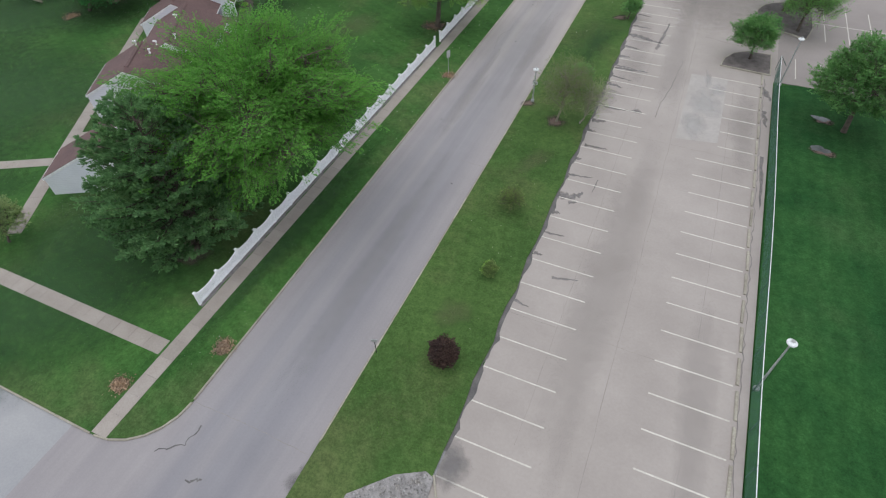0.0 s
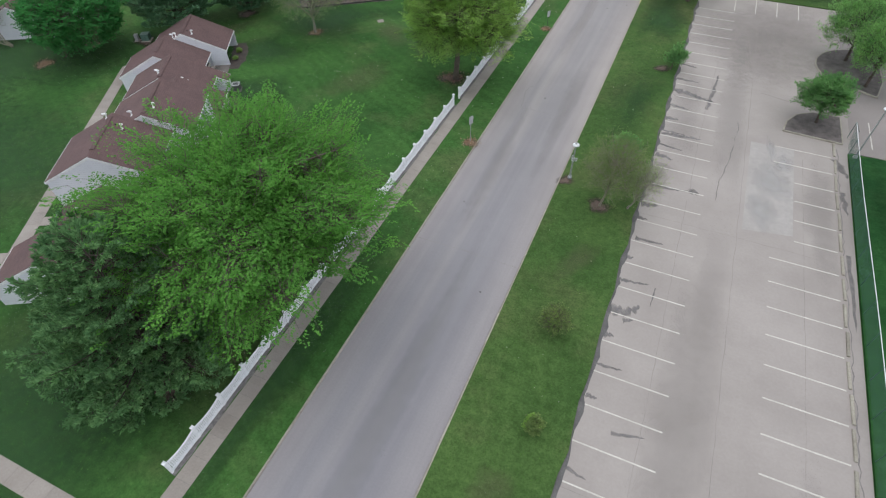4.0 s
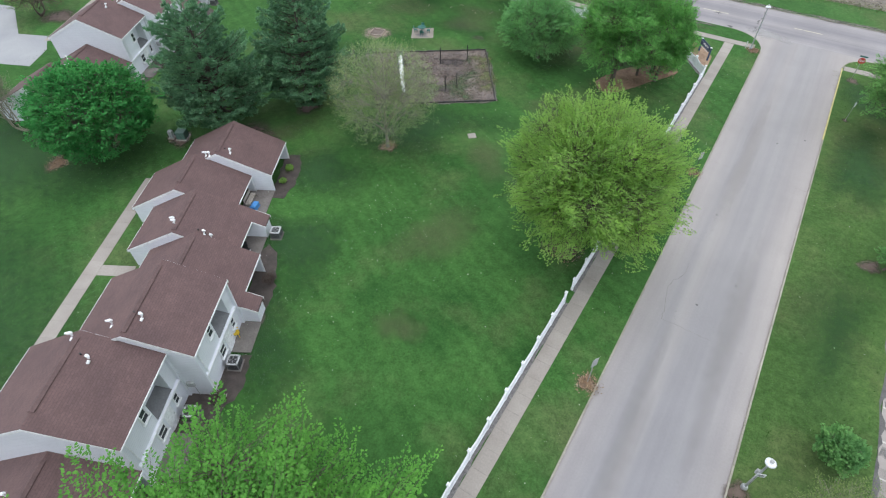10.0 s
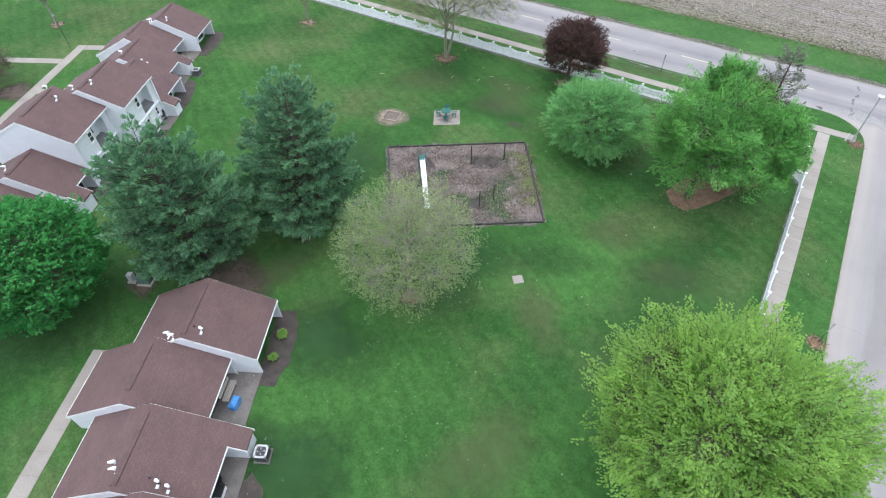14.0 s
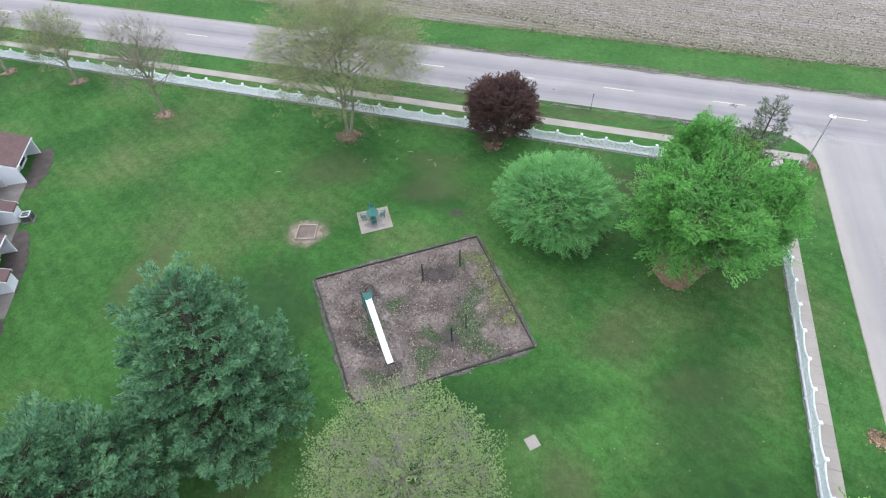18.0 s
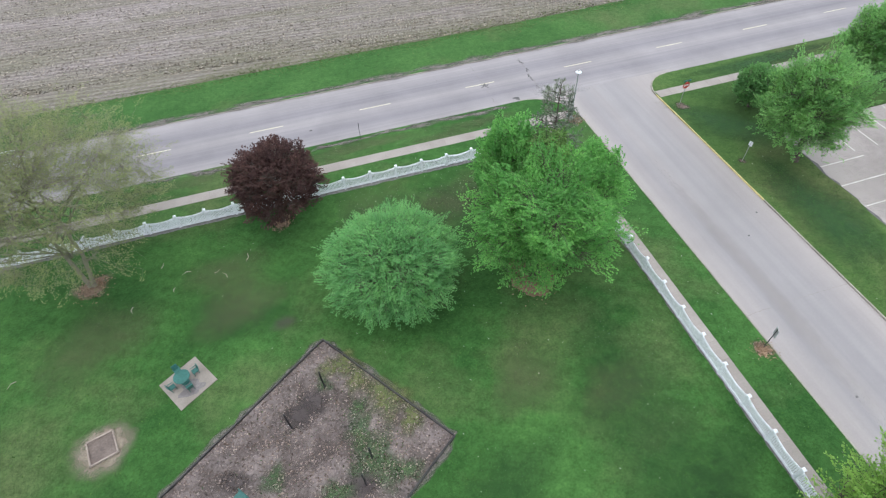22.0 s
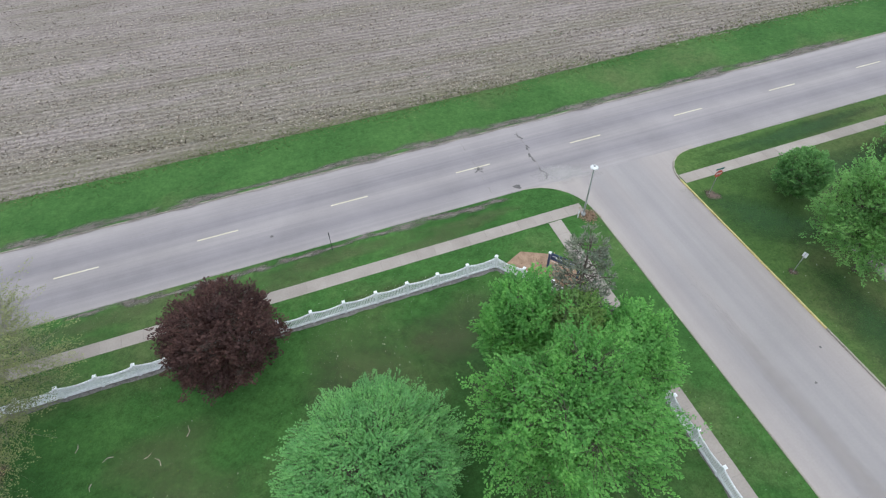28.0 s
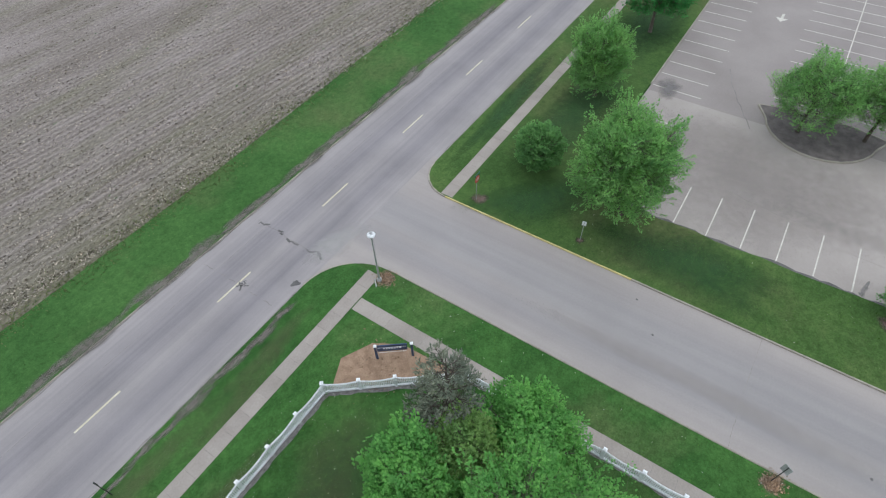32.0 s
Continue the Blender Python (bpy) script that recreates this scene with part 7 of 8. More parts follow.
def conifer(name, label, base, height, radius, leaf, seed=1, whorls=20, arms=8, needles=26, needle=0.26, rise=0.22, skirt=0.8, group="", power=0.75, lean=(0, 0), gap=0.42, thin=1.0):
    """A pine or spruce: whorls of upswept boughs along one trunk, each a flat fan of side shoots thick with needles."""
    rng = np.random.default_rng(seed)
    t = thing(name, label, "tree", base[0], base[1], GRASS, group=group)
    A, B, RA, RB, S0, S1 = [], [], [], [], [], []
    for w in range(whorls):
        h = skirt + (height - skirt - 0.5) * (w + rng.uniform(0.0, 0.5)) / whorls
        k = min(max(h / height, 0.0), 0.99)
        reach = radius * (1 - k) ** power + 0.25
        if k < 0.2:
            reach *= 0.72 + 1.4 * k
        n = max(4, int(arms * (0.5 + 0.6 * (1 - k))))
        for a in range(n):
            th = a * math.tau / n + w * 1.9 + rng.normal(0, 0.22)
            ln = reach * rng.uniform(0.62, 1.16)
            dirh = np.array([math.cos(th), math.sin(th), 0])
            side = np.array([-dirh[1], dirh[0], 0])
            o = np.array([lean[0] * k, lean[1] * k, h])
            up = rise + 0.5 * k + rng.normal(0, 0.06)
            p0, p2 = o, o + dirh * ln + [0, 0, ln * up]
            p1 = o + dirh * ln * 0.55 + [0, 0, ln * up * 0.25 - 0.05 * ln]

            def axis(s):
                return (1 - s) ** 2 * p0 + 2 * s * (1 - s) * p1 + s ** 2 * p2
            for s0, s1 in ((0, 0.35), (0.35, 0.7), (0.7, 1.0)):
                A.append(axis(s0)), B.append(axis(s1))
                RA.append(0.012 + ln * 0.012 * (1 - s0)), RB.append(0.012 + ln * 0.012 * (1 - s1))
            m = max(3, int(ln * thin / gap))
            for j in range(m):
                s = 0.25 + 0.72 * (j + rng.uniform(0.2, 0.8)) / m
                c = axis(s)
                for sg in (-1, 1):
                    sl = (0.42 * ln * (1.05 - s) + 0.32) * rng.uniform(0.7, 1.25)
                    v = dirh * 0.75 + side * sg * rng.uniform(0.5, 1.0) + np.array([0, 0, rng.uniform(0.1, 0.55)])
                    e = c + v / np.linalg.norm(v) * sl
                    A.append(c), B.append(e), RA.append(0.012), RB.append(0.006)
                    S0.append(c + (e - c) * 0.3), S1.append(e)
            S0.append(axis(0.72)), S1.append(p2 + (p2 - axis(0.9)) * 0.35)
    S0.append(np.array([lean[0] * 0.96, lean[1] * 0.96, height - 0.9])), S1.append(np.array([lean[0], lean[1], height]))
    wv, wq = sticks(A, B, np.array(RA), np.array(RB), 3)
    wood = Shape().tube([(0, 0, -0.2), (lean[0] * 0.3 + 0.03, lean[1] * 0.3, height * 0.4), (lean[0], lean[1], height - 0.2)], [height * 0.02, height * 0.014, 0.015], 9)
    part("trunk", wood.add(wv.tolist(), wq.tolist()), "pine_bark", t, smooth=True)
    S0, S1 = np.array(S0), np.array(S1)
    C0, W = np.repeat(S0, needles, 0), np.repeat(S1 - S0, needles, 0)
    m = len(C0)
    s = rng.random(m) ** 0.75
    C = C0 + W * s[:, None] + rng.normal(0, 0.03, (m, 3))
    D = unit(W) * 0.85 + unit(rng.normal(0, 1, (m, 3))) * 0.75 + np.array([0, 0, 0.3])
    L = needle * rng.uniform(0.7, 1.3, m)
    face = rng.normal(0, 0.4, (m, 3)) + np.array([0, 0, 0.9])
    v, qd = leaf_cards(C, D, L, L * 0.3, rng, 0.1, face)
    part("needles", mesh_np("needles", v, qd, M[leaf]), leaf, t)
    return t


def mulch_ring(x, y, r, seed, mat="mulch", label="ring of reddish mulch round a tree trunk", ry=None):
    soft_patch("mulch_ring", x, y, r * 1.15, (ry or r) * 1.15, "soft_" + mat, seed, label, "mulch")


# the court and the fence line
broadleaf("maple_tree", "huge bright green maple overhanging the picket fence", (-29.8, 28.4), (-28.4, 28.7, 9.4), (11.6, 10.8, 6.9), "leaf_maple", 7300, 1.5, 34, 0.15, 11,
          0.42, 0.2, low=-0.72, masses=60, cleft=0.45, upright=0.12, inner=0.34, width=0.27, limbs=14, wild=0.28, ragged=0.16)
conifer("pine_tree", "broad dark pine beside the big maple", (-32.0, 20.6), 12.7, 7.0, "leaf_dark_pine", 12, 18, 10, 40, 0.28, power=0.66)
mulch_ring(-30.6, 19.0, 1.6, 101, "soil", "bare reddish soil under the pine")
broadleaf("maple_tree", "rounded yellow-green maple beside the picket fence", (-28.2, 62.9), (-27.6, 63.2, 8.0), (7.7, 7.5, 6.8), "leaf_lime", 6400, 1.2, 32, 0.13, 13,
          0.3, 0.22, low=-0.65, masses=70, cleft=0.28, upright=0.3, inner=0.34, width=0.25, limbs=14, wild=0.3, ragged=0.14)
mulch_ring(-28.6, 62.9, 1.7, 102, "soil", "bare brown soil under the maple")
broadleaf("young_tree", "thin young tree just coming into olive leaf", (-49.6, 66.5), (-49.3, 66.3, 6.7), (5.7, 5.6, 5.3), "leaf_young", 2500, 0.95, 12, 0.105, 14,
          0.16, 0.14, low=-0.75, bark="pale_bark", upright=0.5, inner=0.4, masses=40, cleft=0.16, limbs=16, twig=0.8)
mulch_ring(-49.6, 66.5, 0.85, 103)
conifer("pine_tree", "tall blue-green pine at the end of the terrace", (-66.6, 60.6), 13.6, 6.0, "leaf_pine", 15, 20, 10, 38, 0.26, power=0.55, lean=(1.2, -1.2), skirt=1.4)
conifer("pine_tree", "tall blue-green pine near the playground", (-61.9, 68.7), 13.3, 5.9, "leaf_pine", 16, 19, 10, 38, 0.26, power=0.62, lean=(-1.0, 1.4))
mulch_ring(-61.4, 67.6, 1.5, 104, "soil", "bare reddish soil under the pine")
mulch_ring(-62.8, 60.0, 4.2, 105, "soil", "bare reddish soil under the pine", 2.8)
broadleaf("round_tree", "dense rounded deep green tree on the lawn", (-75.0, 49.2), (-72.9, 51.2, 5.0), (6.1, 6.1, 4.7), "leaf_round", 2600, 0.75, 26, 0.2, 17, 0.2, 0.2, low=-0.7, masses=80, cleft=0.12, upright=0.2, width=0.5, inner=0.2)
mulch_ring(-76.0, 47.0, 1.2, 106)
mulch_ring(-74.4, 53.0, 1.3, 107)
broadleaf("bare_shrub", "bare many-stemmed shrub with pale branches", (-83.7, 48.5), (-85.6, 47.3, 4.8), (3.8, 3.4, 4.5), "leaf_young", 1100, 1.2, 3, 0.09, 18, 0.1, 0.08, bark="willow_bark", stems=4, upright=0.8, leafless=0.8, twig=2.2)
broadleaf("willow_tree", "tall thin willow-like tree in early leaf", (-67.7, 100.2), (-67.0, 100.4, 9.5), (10.2, 9.2, 7.2), "leaf_willow", 4200, 1.25, 33, 0.09, 19, 0.16, 0.2, bark="willow_bark", stems=2, upright=0.15, inner=0.45, low=-0.62, masses=44, cleft=0.25, limbs=20, leafless=0.12, twig=0.8, width=0.3)
mulch_ring(-67.7, 100.1, 1.4, 108)
broadleaf("bare_tree", "almost bare tree on the lawn by the street", (-89.6, 98.7), (-89.4, 98.6, 7.0), (5.6, 5.5, 5.8), "leaf_willow", 1500, 1.2, 4, 0.1, 20, 0.15, 0.16, bark="willow_bark", upright=0.6, leafless=0.4, twig=1.2, limbs=18, inner=0.45)
mulch_ring(-89.6, 98.7, 1.2, 109)
for x, y, z, r, s in ((-104.4, 102.0, 5.5, 4.4, 21), (-115.0, 101.8, 5.5, 4.4, 22), (-119.6, 79.7, 7.5, 5.0, 23)):
    broadleaf("young_tree", "young tree with thin olive leaves", (x, y), (x, y, z), (r, r, r), "leaf_willow", 700, 1.1, 12, 0.16, s, 0.16, 0.2, bark="pale_bark", masses=30, twig=1.3)
for i, (x, y) in enumerate(((-104.4, 102.2), (-115, 101.9), (-119.6, 79.7))):
    mulch_ring(x, y, 1.2, 110 + i)
broadleaf("brown_shrub", "reddish-brown rounded shrub by the far path", (-109.6, 65.4), (-109.6, 65.6, 3.2), (4.8, 4.4, 3.2), "leaf_rust", 1100, 1.0, 9, 0.13, 24, 0.14, 0.1, leaf2="leaf_purple", share=0.6, category="shrub", leafless=0.3, twig=1.8, stems=3)
soft_patch("bare_soil", -107.0, 66.6, 3.6, 2.6, "soft_soil", 125, "bare pinkish soil round the far shrub", "soil")
broadleaf("purple_tree", "small dark purple-leaved tree by the picket fence", (-52.4, 102.4), (-51.9, 102.5, 4.6), (4.2, 4.1, 3.8), "leaf_purple", 1700, 0.75, 24, 0.155, 25, 0.17, 0.2, low=-0.6, masses=50, cleft=0.2, upright=0.3)
mulch_ring(-52.6, 102.4, 1.1, 113)
broadleaf("crab_tree", "broad pale green tree with arching boughs down to the lawn", (-44.6, 91.0), (-45.0, 91.8, 3.6), (5.6, 5.3, 4.4), "leaf_pale", 3300, 1.3, 34, 0.12, 26, 0.22, 0.14, low=-0.45, upright=0.15, masses=90, cleft=0.16, width=0.15, slim=0.5, inner=0.2, wild=0.22)
broadleaf("maple_tree", "full fresh green maple at the corner of the court", (-34.6, 89.8), (-34.5, 89.6, 7.0), (6.3, 5.7, 5.6), "leaf_fresh", 3700, 1.2, 30, 0.145, 27, 0.26, 0.2, low=-0.85, masses=46, cleft=0.42, upright=0.25, ragged=0.16)
KIDNEY = [(-36.4, 89.5), (-35.5, 88.1), (-34.4, 87.8), (-33.5, 88.5), (-32.3, 90.3), (-30.8, 93.0), (-29.4, 95.0), (-28.8, 96.6), (-29.4, 97.6), (-30.8, 97.5), (-32.4, 96.4), (-34.5, 94.2), (-35.9, 91.5)]
q = random.Random(114)
rim = []
for (x0, y0), (x1, y1) in zip(KIDNEY, KIDNEY[1:] + KIDNEY[:1]):
    rim += [(x0 + (x1 - x0) * k / 5 + q.uniform(-0.07, 0.07), y0 + (y1 - y0) * k / 5 + q.uniform(-0.07, 0.07)) for k in range(5)]
solid("planting_bed", Shape().prism(rim, -0.1, GRASS + 0.03), "brown_mulch", "long kidney-shaped bed of brown mulch under the corner trees", "planting bed", kind="structure")
conifer("spruce_tree", "tall thin grey half-bare spruce behind the entrance sign", (-31.5, 95.1), 13.4, 2.7, "needle_grey", 28, 24, 8, 9, 0.22, rise=-0.02, power=0.6, thin=0.8)
broadleaf("rusty_tree", "olive-brown twiggy tree between the green maples", (-32.8, 93.4), (-32.8, 93.4, 8.6), (2.1, 2.1, 2.9), "leaf_rust", 620, 0.8, 22, 0.13, 29, 0.14, 0.4, masses=24)
broadleaf("young_tree", "slim fresh green tree behind the corner maple", (-35.2, 94.8), (-35.1, 94.7, 7.5), (3.1, 2.8, 4.9), "leaf_fresh", 1200, 1.2, 34, 0.15, 30, 0.16, 0.25, upright=0.7, masses=26, cleft=0.3)
broadleaf("young_tree", "slim fresh green tree leaning over the fence", (-30.6, 93.2), (-29.9, 91.6, 6.2), (3.2, 3.3, 4.9), "leaf_fresh", 1300, 1.2, 34, 0.15, 31, 0.16, 0.2, low=-0.8, upright=0.4, masses=26, cleft=0.3)

# beyond the lane
broadleaf("elm_tree", "large fresh green tree on the strip by the junction", (-6.4, 94.3), (-7.1, 95.0, 6.2), (5.3, 5.2, 5.4), "leaf_ne", 3000, 1.0, 30, 0.145, 32, 0.22, 0.2, low=-0.85, masses=40, cleft=0.4, ragged=0.16, upright=0.5)
broadleaf("shrub", "small dense round green tree by the sidewalk", (-4.9, 102.8), (-4.9, 102.8, 2.6), (2.4, 2.4, 2.3), "leaf_dull", 800, 0.6, 22, 0.17, 33, 0.13, 0.2, masses=40, cleft=0.12, low=-0.8)
broadleaf("elm_tree", "fresh green tree beside the sidewalk", (8.2, 102.8), (8.2, 103.1, 4.7), (3.8, 3.7, 4.6), "leaf_ne", 1400, 1.1, 28, 0.16, 34, 0.16, 0.15, low=-0.9, upright=0.6, masses=30, cleft=0.34, ragged=0.16)
broadleaf("round_tree", "dark green tree between the street and the lot", (23.6, 102.4), (23.6, 102.6, 5.2), (4.6, 4.6, 4.6), "leaf_round", 1200, 0.9, 24, 0.19, 35, 0.2, 0.2)
broadleaf("round_tree", "dark green tree between the street and the lot", (38.0, 103.0), (38.0, 103.0, 5.0), (4.5, 4.5, 4.4), "leaf_round", 900, 0.9, 20, 0.24, 36, 0.2, 0.2)
broadleaf("island_tree", "fresh green tree on the planted lot island", (12.7, 84.1), (12.5, 84.2, 4.6), (4.7, 4.6, 4.1), "leaf_ne", 1200, 1.3, 26, 0.14, 37, 0.16, 0.2, z0=0.14, low=-0.6, upright=0.9, masses=30, cleft=0.3)
broadleaf("island_tree", "fresh green tree on the planted lot island", (14.4, 78.6), (14.4, 78.6, 4.6), (4.4, 4.3, 4.1), "leaf_ne", 1100, 1.3, 26, 0.14, 38, 0.16, 0.2, z0=0.14, low=-0.6, upright=0.9, masses=30, cleft=0.3)
broadleaf("island_tree", "small leafy green tree on the mulched island", (9.3, 69.0), (9.0, 69.0, 3.1), (3.1, 3.1, 2.7), "leaf_dull", 900, 0.8, 26, 0.15, 39, 0.14, 0.2, z0=0.14, low=-0.5, masses=26, cleft=0.3)
broadleaf("round_tree", "large green tree behind the chain-link fence", (18.6, 57.2), (18.3, 57.8, 5.2), (5.2, 5.0, 4.8), "leaf_dull", 1900, 1.0, 28, 0.17, 40, 0.24, 0.2, masses=50)
broadleaf("round_tree", "large green tree behind the chain-link fence", (25.0, 48.0), (25.0, 48.0, 5.4), (5.2, 5.0, 4.8), "leaf_dull", 1100, 1.0, 22, 0.24, 41, 0.24, 0.2)

# the grass strip
broadleaf("young_tree", "thin brownish young tree beside the lane lamp", (-8.2, 48.0), (-7.6, 48.4, 4.3), (3.7, 3.7, 3.6), "leaf_brown", 1500, 0.9, 10, 0.08, 42, 0.1, 0.16, low=-0.75, inner=0.5, upright=0.6, masses=30, cleft=0.25, limbs=14, twig=0.8, bark="willow_bark")
mulch_ring(-8.3, 48.0, 1.1, 120, "soil", "bare soil under the young tree")
broadleaf("bare_shrub", "thin pale twiggy branches reaching over the stalls", (-5.9, 48.6), (-5.0, 48.8, 3.0), (1.9, 2.8, 2.6), "leaf_young", 320, 0.9, 9, 0.09, 43, 0.08, 0.12, upright=0.2, category="shrub", leafless=0.3, twig=1.5, bark="pale_bark")
broadleaf("green_shrub", "small bright green shrub behind the young tree", (-7.6, 55.0), (-7.6, 55.1, 1.7), (1.6, 1.6, 1.5), "leaf_dull", 420, 0.55, 20, 0.15, 44, 0.08, 0.15, category="shrub", masses=20)
broadleaf("purple_shrub", "round dark purple shrub on the strip", (-7.6, 17.6), (-7.6, 17.6, 1.35), (1.25, 1.25, 1.25), "leaf_black", 420, 0.5, 16, 0.12, 45, 0.05, 0.15, category="shrub", low=-0.8, masses=24)
broadleaf("green_shrub", "little yellow-green shrub on the strip", (-7.4, 26.0), (-7.4, 26.0, 0.85), (0.75, 0.75, 0.8), "leaf_brown", 150, 0.35, 14, 0.12, 46, 0.04, 0.15, category="shrub", masses=14, leaf2="leaf_lime", share=0.5)
broadleaf("brown_shrub", "twiggy brown shrub on the strip", (-8.3, 33.8), (-8.3, 33.9, 1.35), (1.45, 1.45, 1.3), "leaf_brown", 520, 0.55, 8, 0.085, 47, 0.05, 0.1, category="shrub", inner=0.5, masses=18, twig=1.4)
broadleaf("green_shrub", "small leaning green tree at the edge of the lot", (-5.9, 74.3), (-5.6, 74.5, 1.7), (1.75, 1.75, 1.55), "leaf_dull", 300, 0.7, 16, 0.15, 48, 0.08, 0.15, category="shrub", masses=12, cleft=0.55, ragged=0.25)
mulch_ring(-6.8, 74.2, 0.9, 121, "soil", "bare soil round a small tree")
broadleaf("green_shrub", "pale thin shrub on the front lawn", (-45.6, 13.8), (-45.4, 14.3, 2.4), (2.2, 2.2, 2.2), "leaf_young", 420, 0.7, 14, 0.14, 49, 0.09, 0.15, category="shrub")
for i, (u, v, r) in enumerate(((29.0, 12.9, 0.42), (27.0, 12.8, 0.28))):
    x, y = uv(u, v)
    broadleaf("hosta", "yellow-green leafy plant in the mulched bed", (x, y), (x, y, GRASS + 0.28), (r, r, r * 0.7), "leaf_lime", 60, 0.3, 6, 0.18, 50 + i, 0.02, 0.1, category="plant", masses=8)
for i, (u, v) in enumerate(((14.9, 14.9), (4.6, 14.4))):
    x, y = uv(u, v)
    broadleaf("bare_shrub", "low dark shrub in the bed under the eaves", (x, y), (x, y, GRASS + 0.5), (0.75, 0.75, 0.55), "leaf_black", 160, 0.45, 4, 0.07, 60 + i, 0.03, 0.1, category="shrub", masses=10, leafless=0.4, twig=2.0)
for i, (x, y, r, mat) in enumerate(((-22.35, 12.6, 0.75, "mulch"), (-26.8, 7.5, 0.7, "mulch"), (-22.1, 52.2, 0.8, "mulch"), (-22.2, 78.8, 0.7, "mulch"), (-22.4, 106.9, 0.8, "mulch"),
                                    (-11.1, 105.2, 0.7, "soil"), (-10.9, 95.9, 0.4, "soil"), (-11.9, 50.2, 0.8, "soil"))):
    mulch_ring(x, y, r, 130 + i, mat, "bare patch of mulch and soil in the grass")

# ---- loose small stuff ----
def scatter(name, label, category, C, size, mat, seed, up=0.5, wide=0.6, tilt=0.6):
    rng = np.random.default_rng(seed)
    m = len(C)
    D = rng.normal(0, tilt, (m, 3))
    D[:, 2] = np.abs(D[:, 2]) * (0.2 if up < 0.15 else 1.0) + up
    L = size * rng.uniform(0.5, 1.4, m)
    v, qd = leaf_cards(C, D, L, L * wide, rng)
    return tagged(new(name, mesh_np(name, v, qd, M[mat])), label, category, kind="stuff")


def inside(P, poly):
    x, y = P[:, 0], P[:, 1]
    res = np.zeros(len(P), bool)
    for (x0, y0), (x1, y1) in zip(poly, poly[1:] + poly[:1]):
        res ^= ((y0 > y) != (y1 > y)) & (x < (x1 - x0) * (y - y0) / (y1 - y0 + 1e-12) + x0)
    return res


rng = np.random.default_rng(77)
P = rng.uniform((-64, 71), (-43, 91), (34000, 2))
P = P[inside(P, PC)]
for x, y, r in ((-53.4, 84.3, 0.75), (-52.4, 84.9, 0.65), (-50.5, 78.8, 0.7)):
    P = P[np.hypot(P[:, 0] - x, P[:, 1] - y) > r * rng.uniform(0.6, 1.5, len(P))]
scatter("wood_chips", "loose pale and dark wood chips in the playground", "wood chips", np.c_[P, np.full(len(P), GRASS + 0.022)], 0.14, "chip", 78, 0.05, 0.6, 0.8)
P = P[(rng.random(len(P)) < 0.03 + 0.3 * (np.hypot(P[:, 0] + 49.3, P[:, 1] - 80.2) < 1.9) + 0.16 * (np.hypot(P[:, 0] + 48.8, P[:, 1] - 84.5) < 2.6) + 0.3 * (np.hypot(P[:, 0] + 56.2, P[:, 1] - 78) < 1.5))]
scatter("weeds", "weeds growing through the playground chips", "weeds", np.c_[P, np.full(len(P), GRASS + 0.02)], 0.12, "weed", 79, 0.4, 0.5)
P = np.concatenate([np.c_[rng.normal(x, r * 0.45, 420), rng.normal(y, r * 0.45, 420)] for x, y, r in ((-34.7, 89.3, 1.6), (-32.6, 92.0, 1.8), (-30.6, 95.4, 1.6), (-28.4, 102.6, 2.2), (-49.6, 66.8, 0.9), (-28.6, 62.9, 1.6), (-67.7, 100.1, 1.3),
                   (-52.6, 102.4, 1.1), (-22.4, 106.9, 0.8), (-22.1, 52.2, 0.8), (-22.35, 12.6, 0.8), (-26.8, 7.5, 0.7), (-22.2, 78.8, 0.7), (-76, 47, 1.1))])
scatter("mulch_chips", "loose reddish bark chips round the trunks", "wood chips", np.c_[P, np.full(len(P), GRASS + 0.03)], 0.13, "chip_red", 80, 0.05, 0.6, 0.8)
P = rng.uniform((-9.6, 1.0), (-4.7, 10.4), (3200, 2))
P = P[inside(P, [(-9.5, 0), (-4.7, 0), (-4.7, 6), (-5.1, 10.1), (-5.6, 10.3), (-7.2, 9.4), (-9.2, 7.4)])]
scatter("gravel", "loose grey stones of the gravel bed", "gravel", np.c_[P, np.full(len(P), GRASS + 0.035)], 0.12, "stones", 81, 0.1, 0.8, 0.9)
# stubble along the field's rows
for lab, n, far_row, size, mat, seed in (("pale broken stubble lying along the field rows", 90000, 40, 0.2, "straw_bits", 82), ("dark clods and rotted stalks between the field rows", 60000, 60, 0.2, "clod", 88)):
    fx = rng.uniform(-110, 60, n)
    k = (rng.random(n) ** 1.5 * far_row).astype(int)
    fy = 128.2 + k * 0.76 - (fx + 30) * math.tan(radians(4.6)) + rng.normal(0, 0.15, n) + (0.38 if mat == "clod" else 0.0)
    ok = (fy > 127.9) & (fy < 176) & (np.sin(fx * 1.7 + k * 2.3) + np.sin(fx * 0.31 + k) + rng.normal(0, 1.0, n) > -0.3)
    fx, fy = fx[ok], fy[ok]
    scatter("stubble", lab, "stubble", np.c_[fx, fy, np.full(len(fx), 0.05)], size, mat, seed, 0.08, 0.4, 0.8)
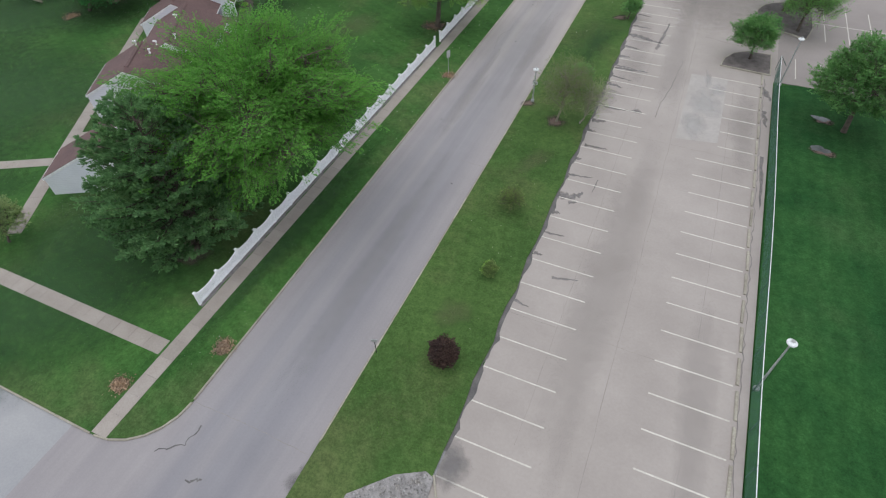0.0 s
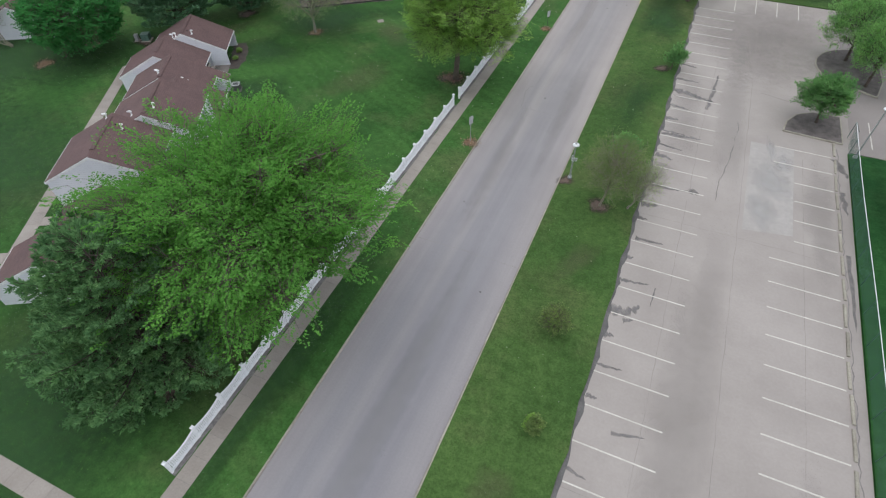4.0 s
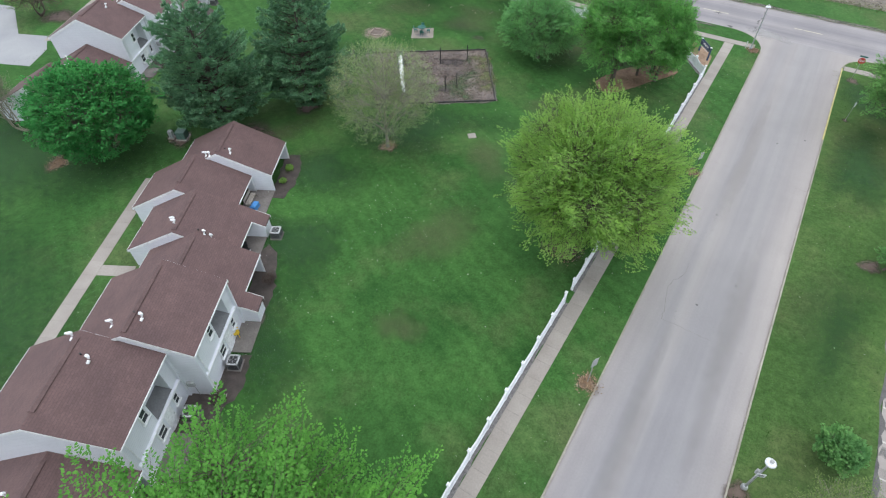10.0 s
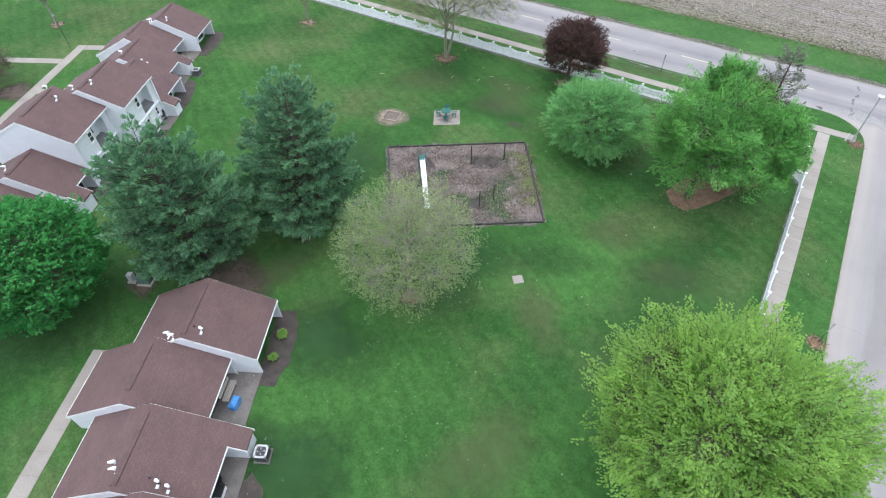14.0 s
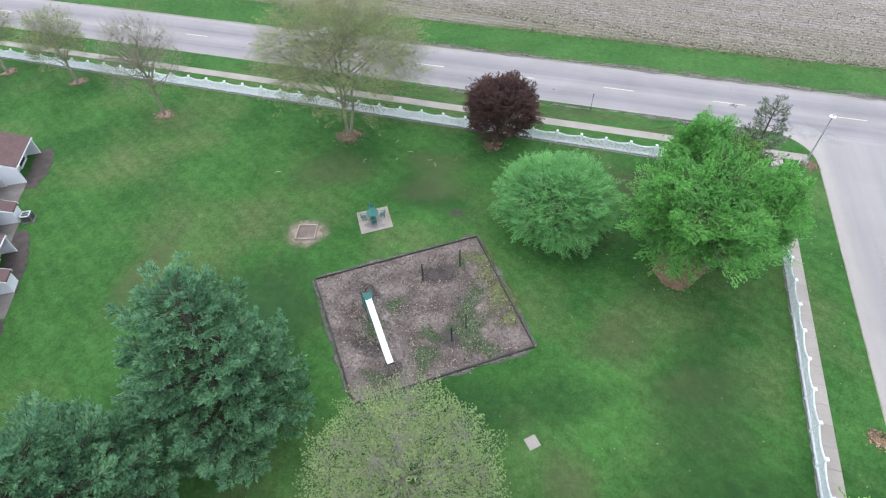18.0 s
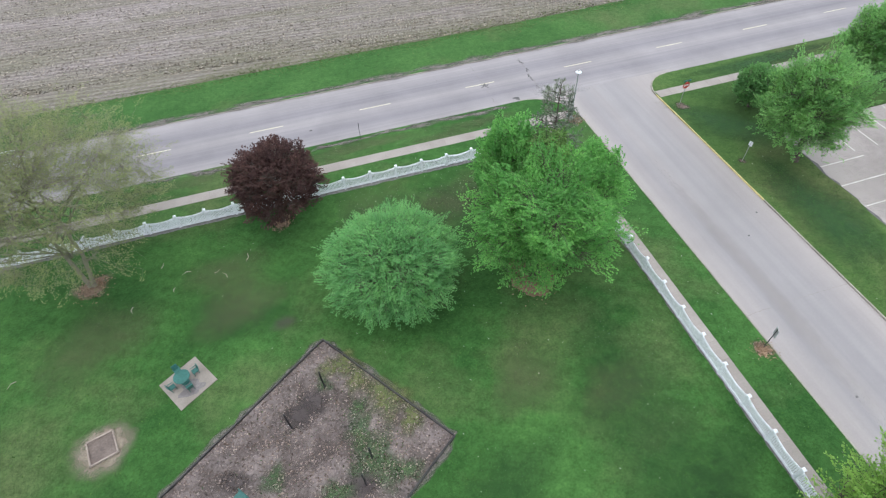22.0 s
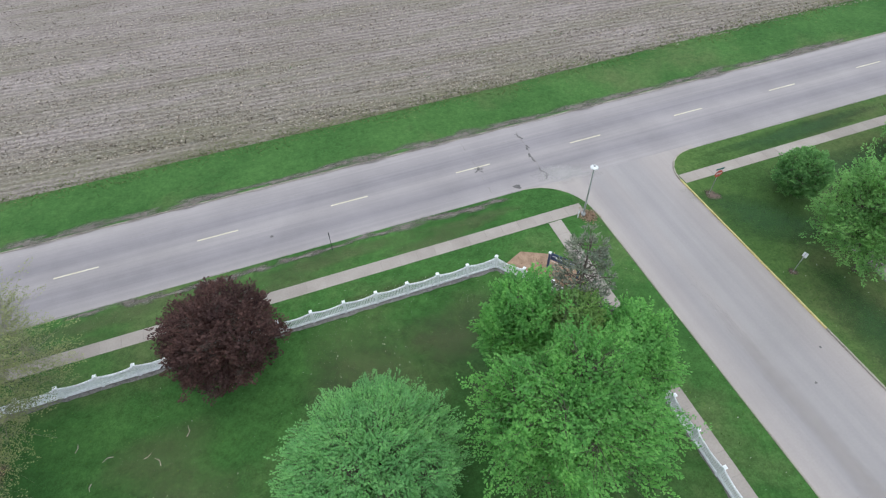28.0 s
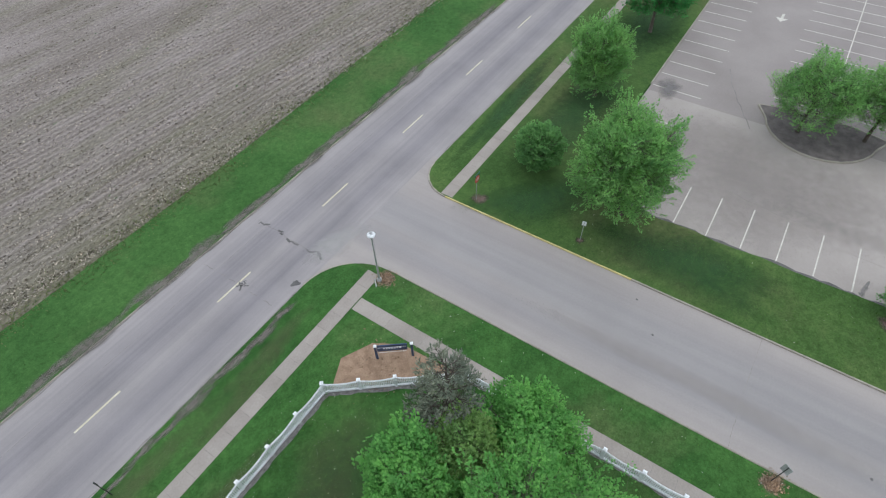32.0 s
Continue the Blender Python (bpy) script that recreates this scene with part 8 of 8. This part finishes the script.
# tufts of grass over the lawns that the camera sees
for nm, lab, box, count, size, mat, seed in (("grass", "longer tufts in the court lawn", (-100, 12, -22, 106), 90000, 0.13, "blade", 83),
                                           ("grass", "longer tufts in the grass strip", (-12.2, 11, -5.3, 106), 14000, 0.13, "blade", 84),
                                           ("grass", "tufts along the verge of the field", (-120, 121.2, 60, 128.4), 14000, 0.14, "verge_blade", 85)):
    P = rng.uniform(box[:2], box[2:], (count, 2))
    if box[0] == -100:
        hx, hy = P[:, 0] - HO[0], P[:, 1] - HO[1]
        u, v = hx * HU[0] + hy * HU[1], hx * HV[0] + hy * HV[1]
        keep = ~((u > -10) & (u < 31.5) & (v > -1.3) & (v < 16.2)) & ~((u > 37) & (u < 79.5) & (v > -24.5) & (v < -6.5)) & ~inside(P, PC) & ~((P[:, 0] > -26.9) & (P[:, 0] < -24.8))
        keep &= ~inside(P, [(-62.5, 89.5), (-60.9, 87.0), (-58.5, 88.7), (-60, 91.1)]) & (np.hypot(P[:, 0] + 65.75, P[:, 1] - 86) > 1.6)
        P = P[keep]
    scatter(nm, lab, "grass", np.c_[P, np.full(len(P), GRASS - 0.02 if box[1] < 120 else 0.05)], size, mat, seed, 0.12, 0.4, 0.9)
# the ragged edge of the verge
ex = rng.uniform(-130, 60, 15000)
ey = np.interp(ex, [-420, -20, 2, 18, 60], [127.4, 127.7, 128.4, 128.6, 128.8]) + rng.normal(0.0, 0.75, len(ex)) + 0.5 * np.sin(ex * 0.7) * np.sin(ex * 0.23)
scatter("weeds", "ragged weeds where the verge runs into the field", "weeds", np.c_[ex, ey, np.full(len(ex), 0.06)], 0.17, "verge_weed", 87, 0.1, 0.5, 0.8)
P = np.concatenate([rng.uniform((-58, 30), (-27, 104), (420, 2)), rng.uniform((-24.6, 10), (-21.8, 106), (160, 2)), rng.normal((-45, 57), (5, 9), (260, 2)), rng.uniform((-12, 20), (-6, 100), (60, 2)),
                    rng.uniform((-50, 98), (-31, 106.8), (120, 2))])
P = P[~inside(P, PC)]
scatter("dandelions", "scattered white dandelion heads and litter in the grass", "flowers", np.c_[P, np.full(len(P), GRASS + 0.05)], 0.07, "petal", 86, 0.6, 0.9, 0.5)
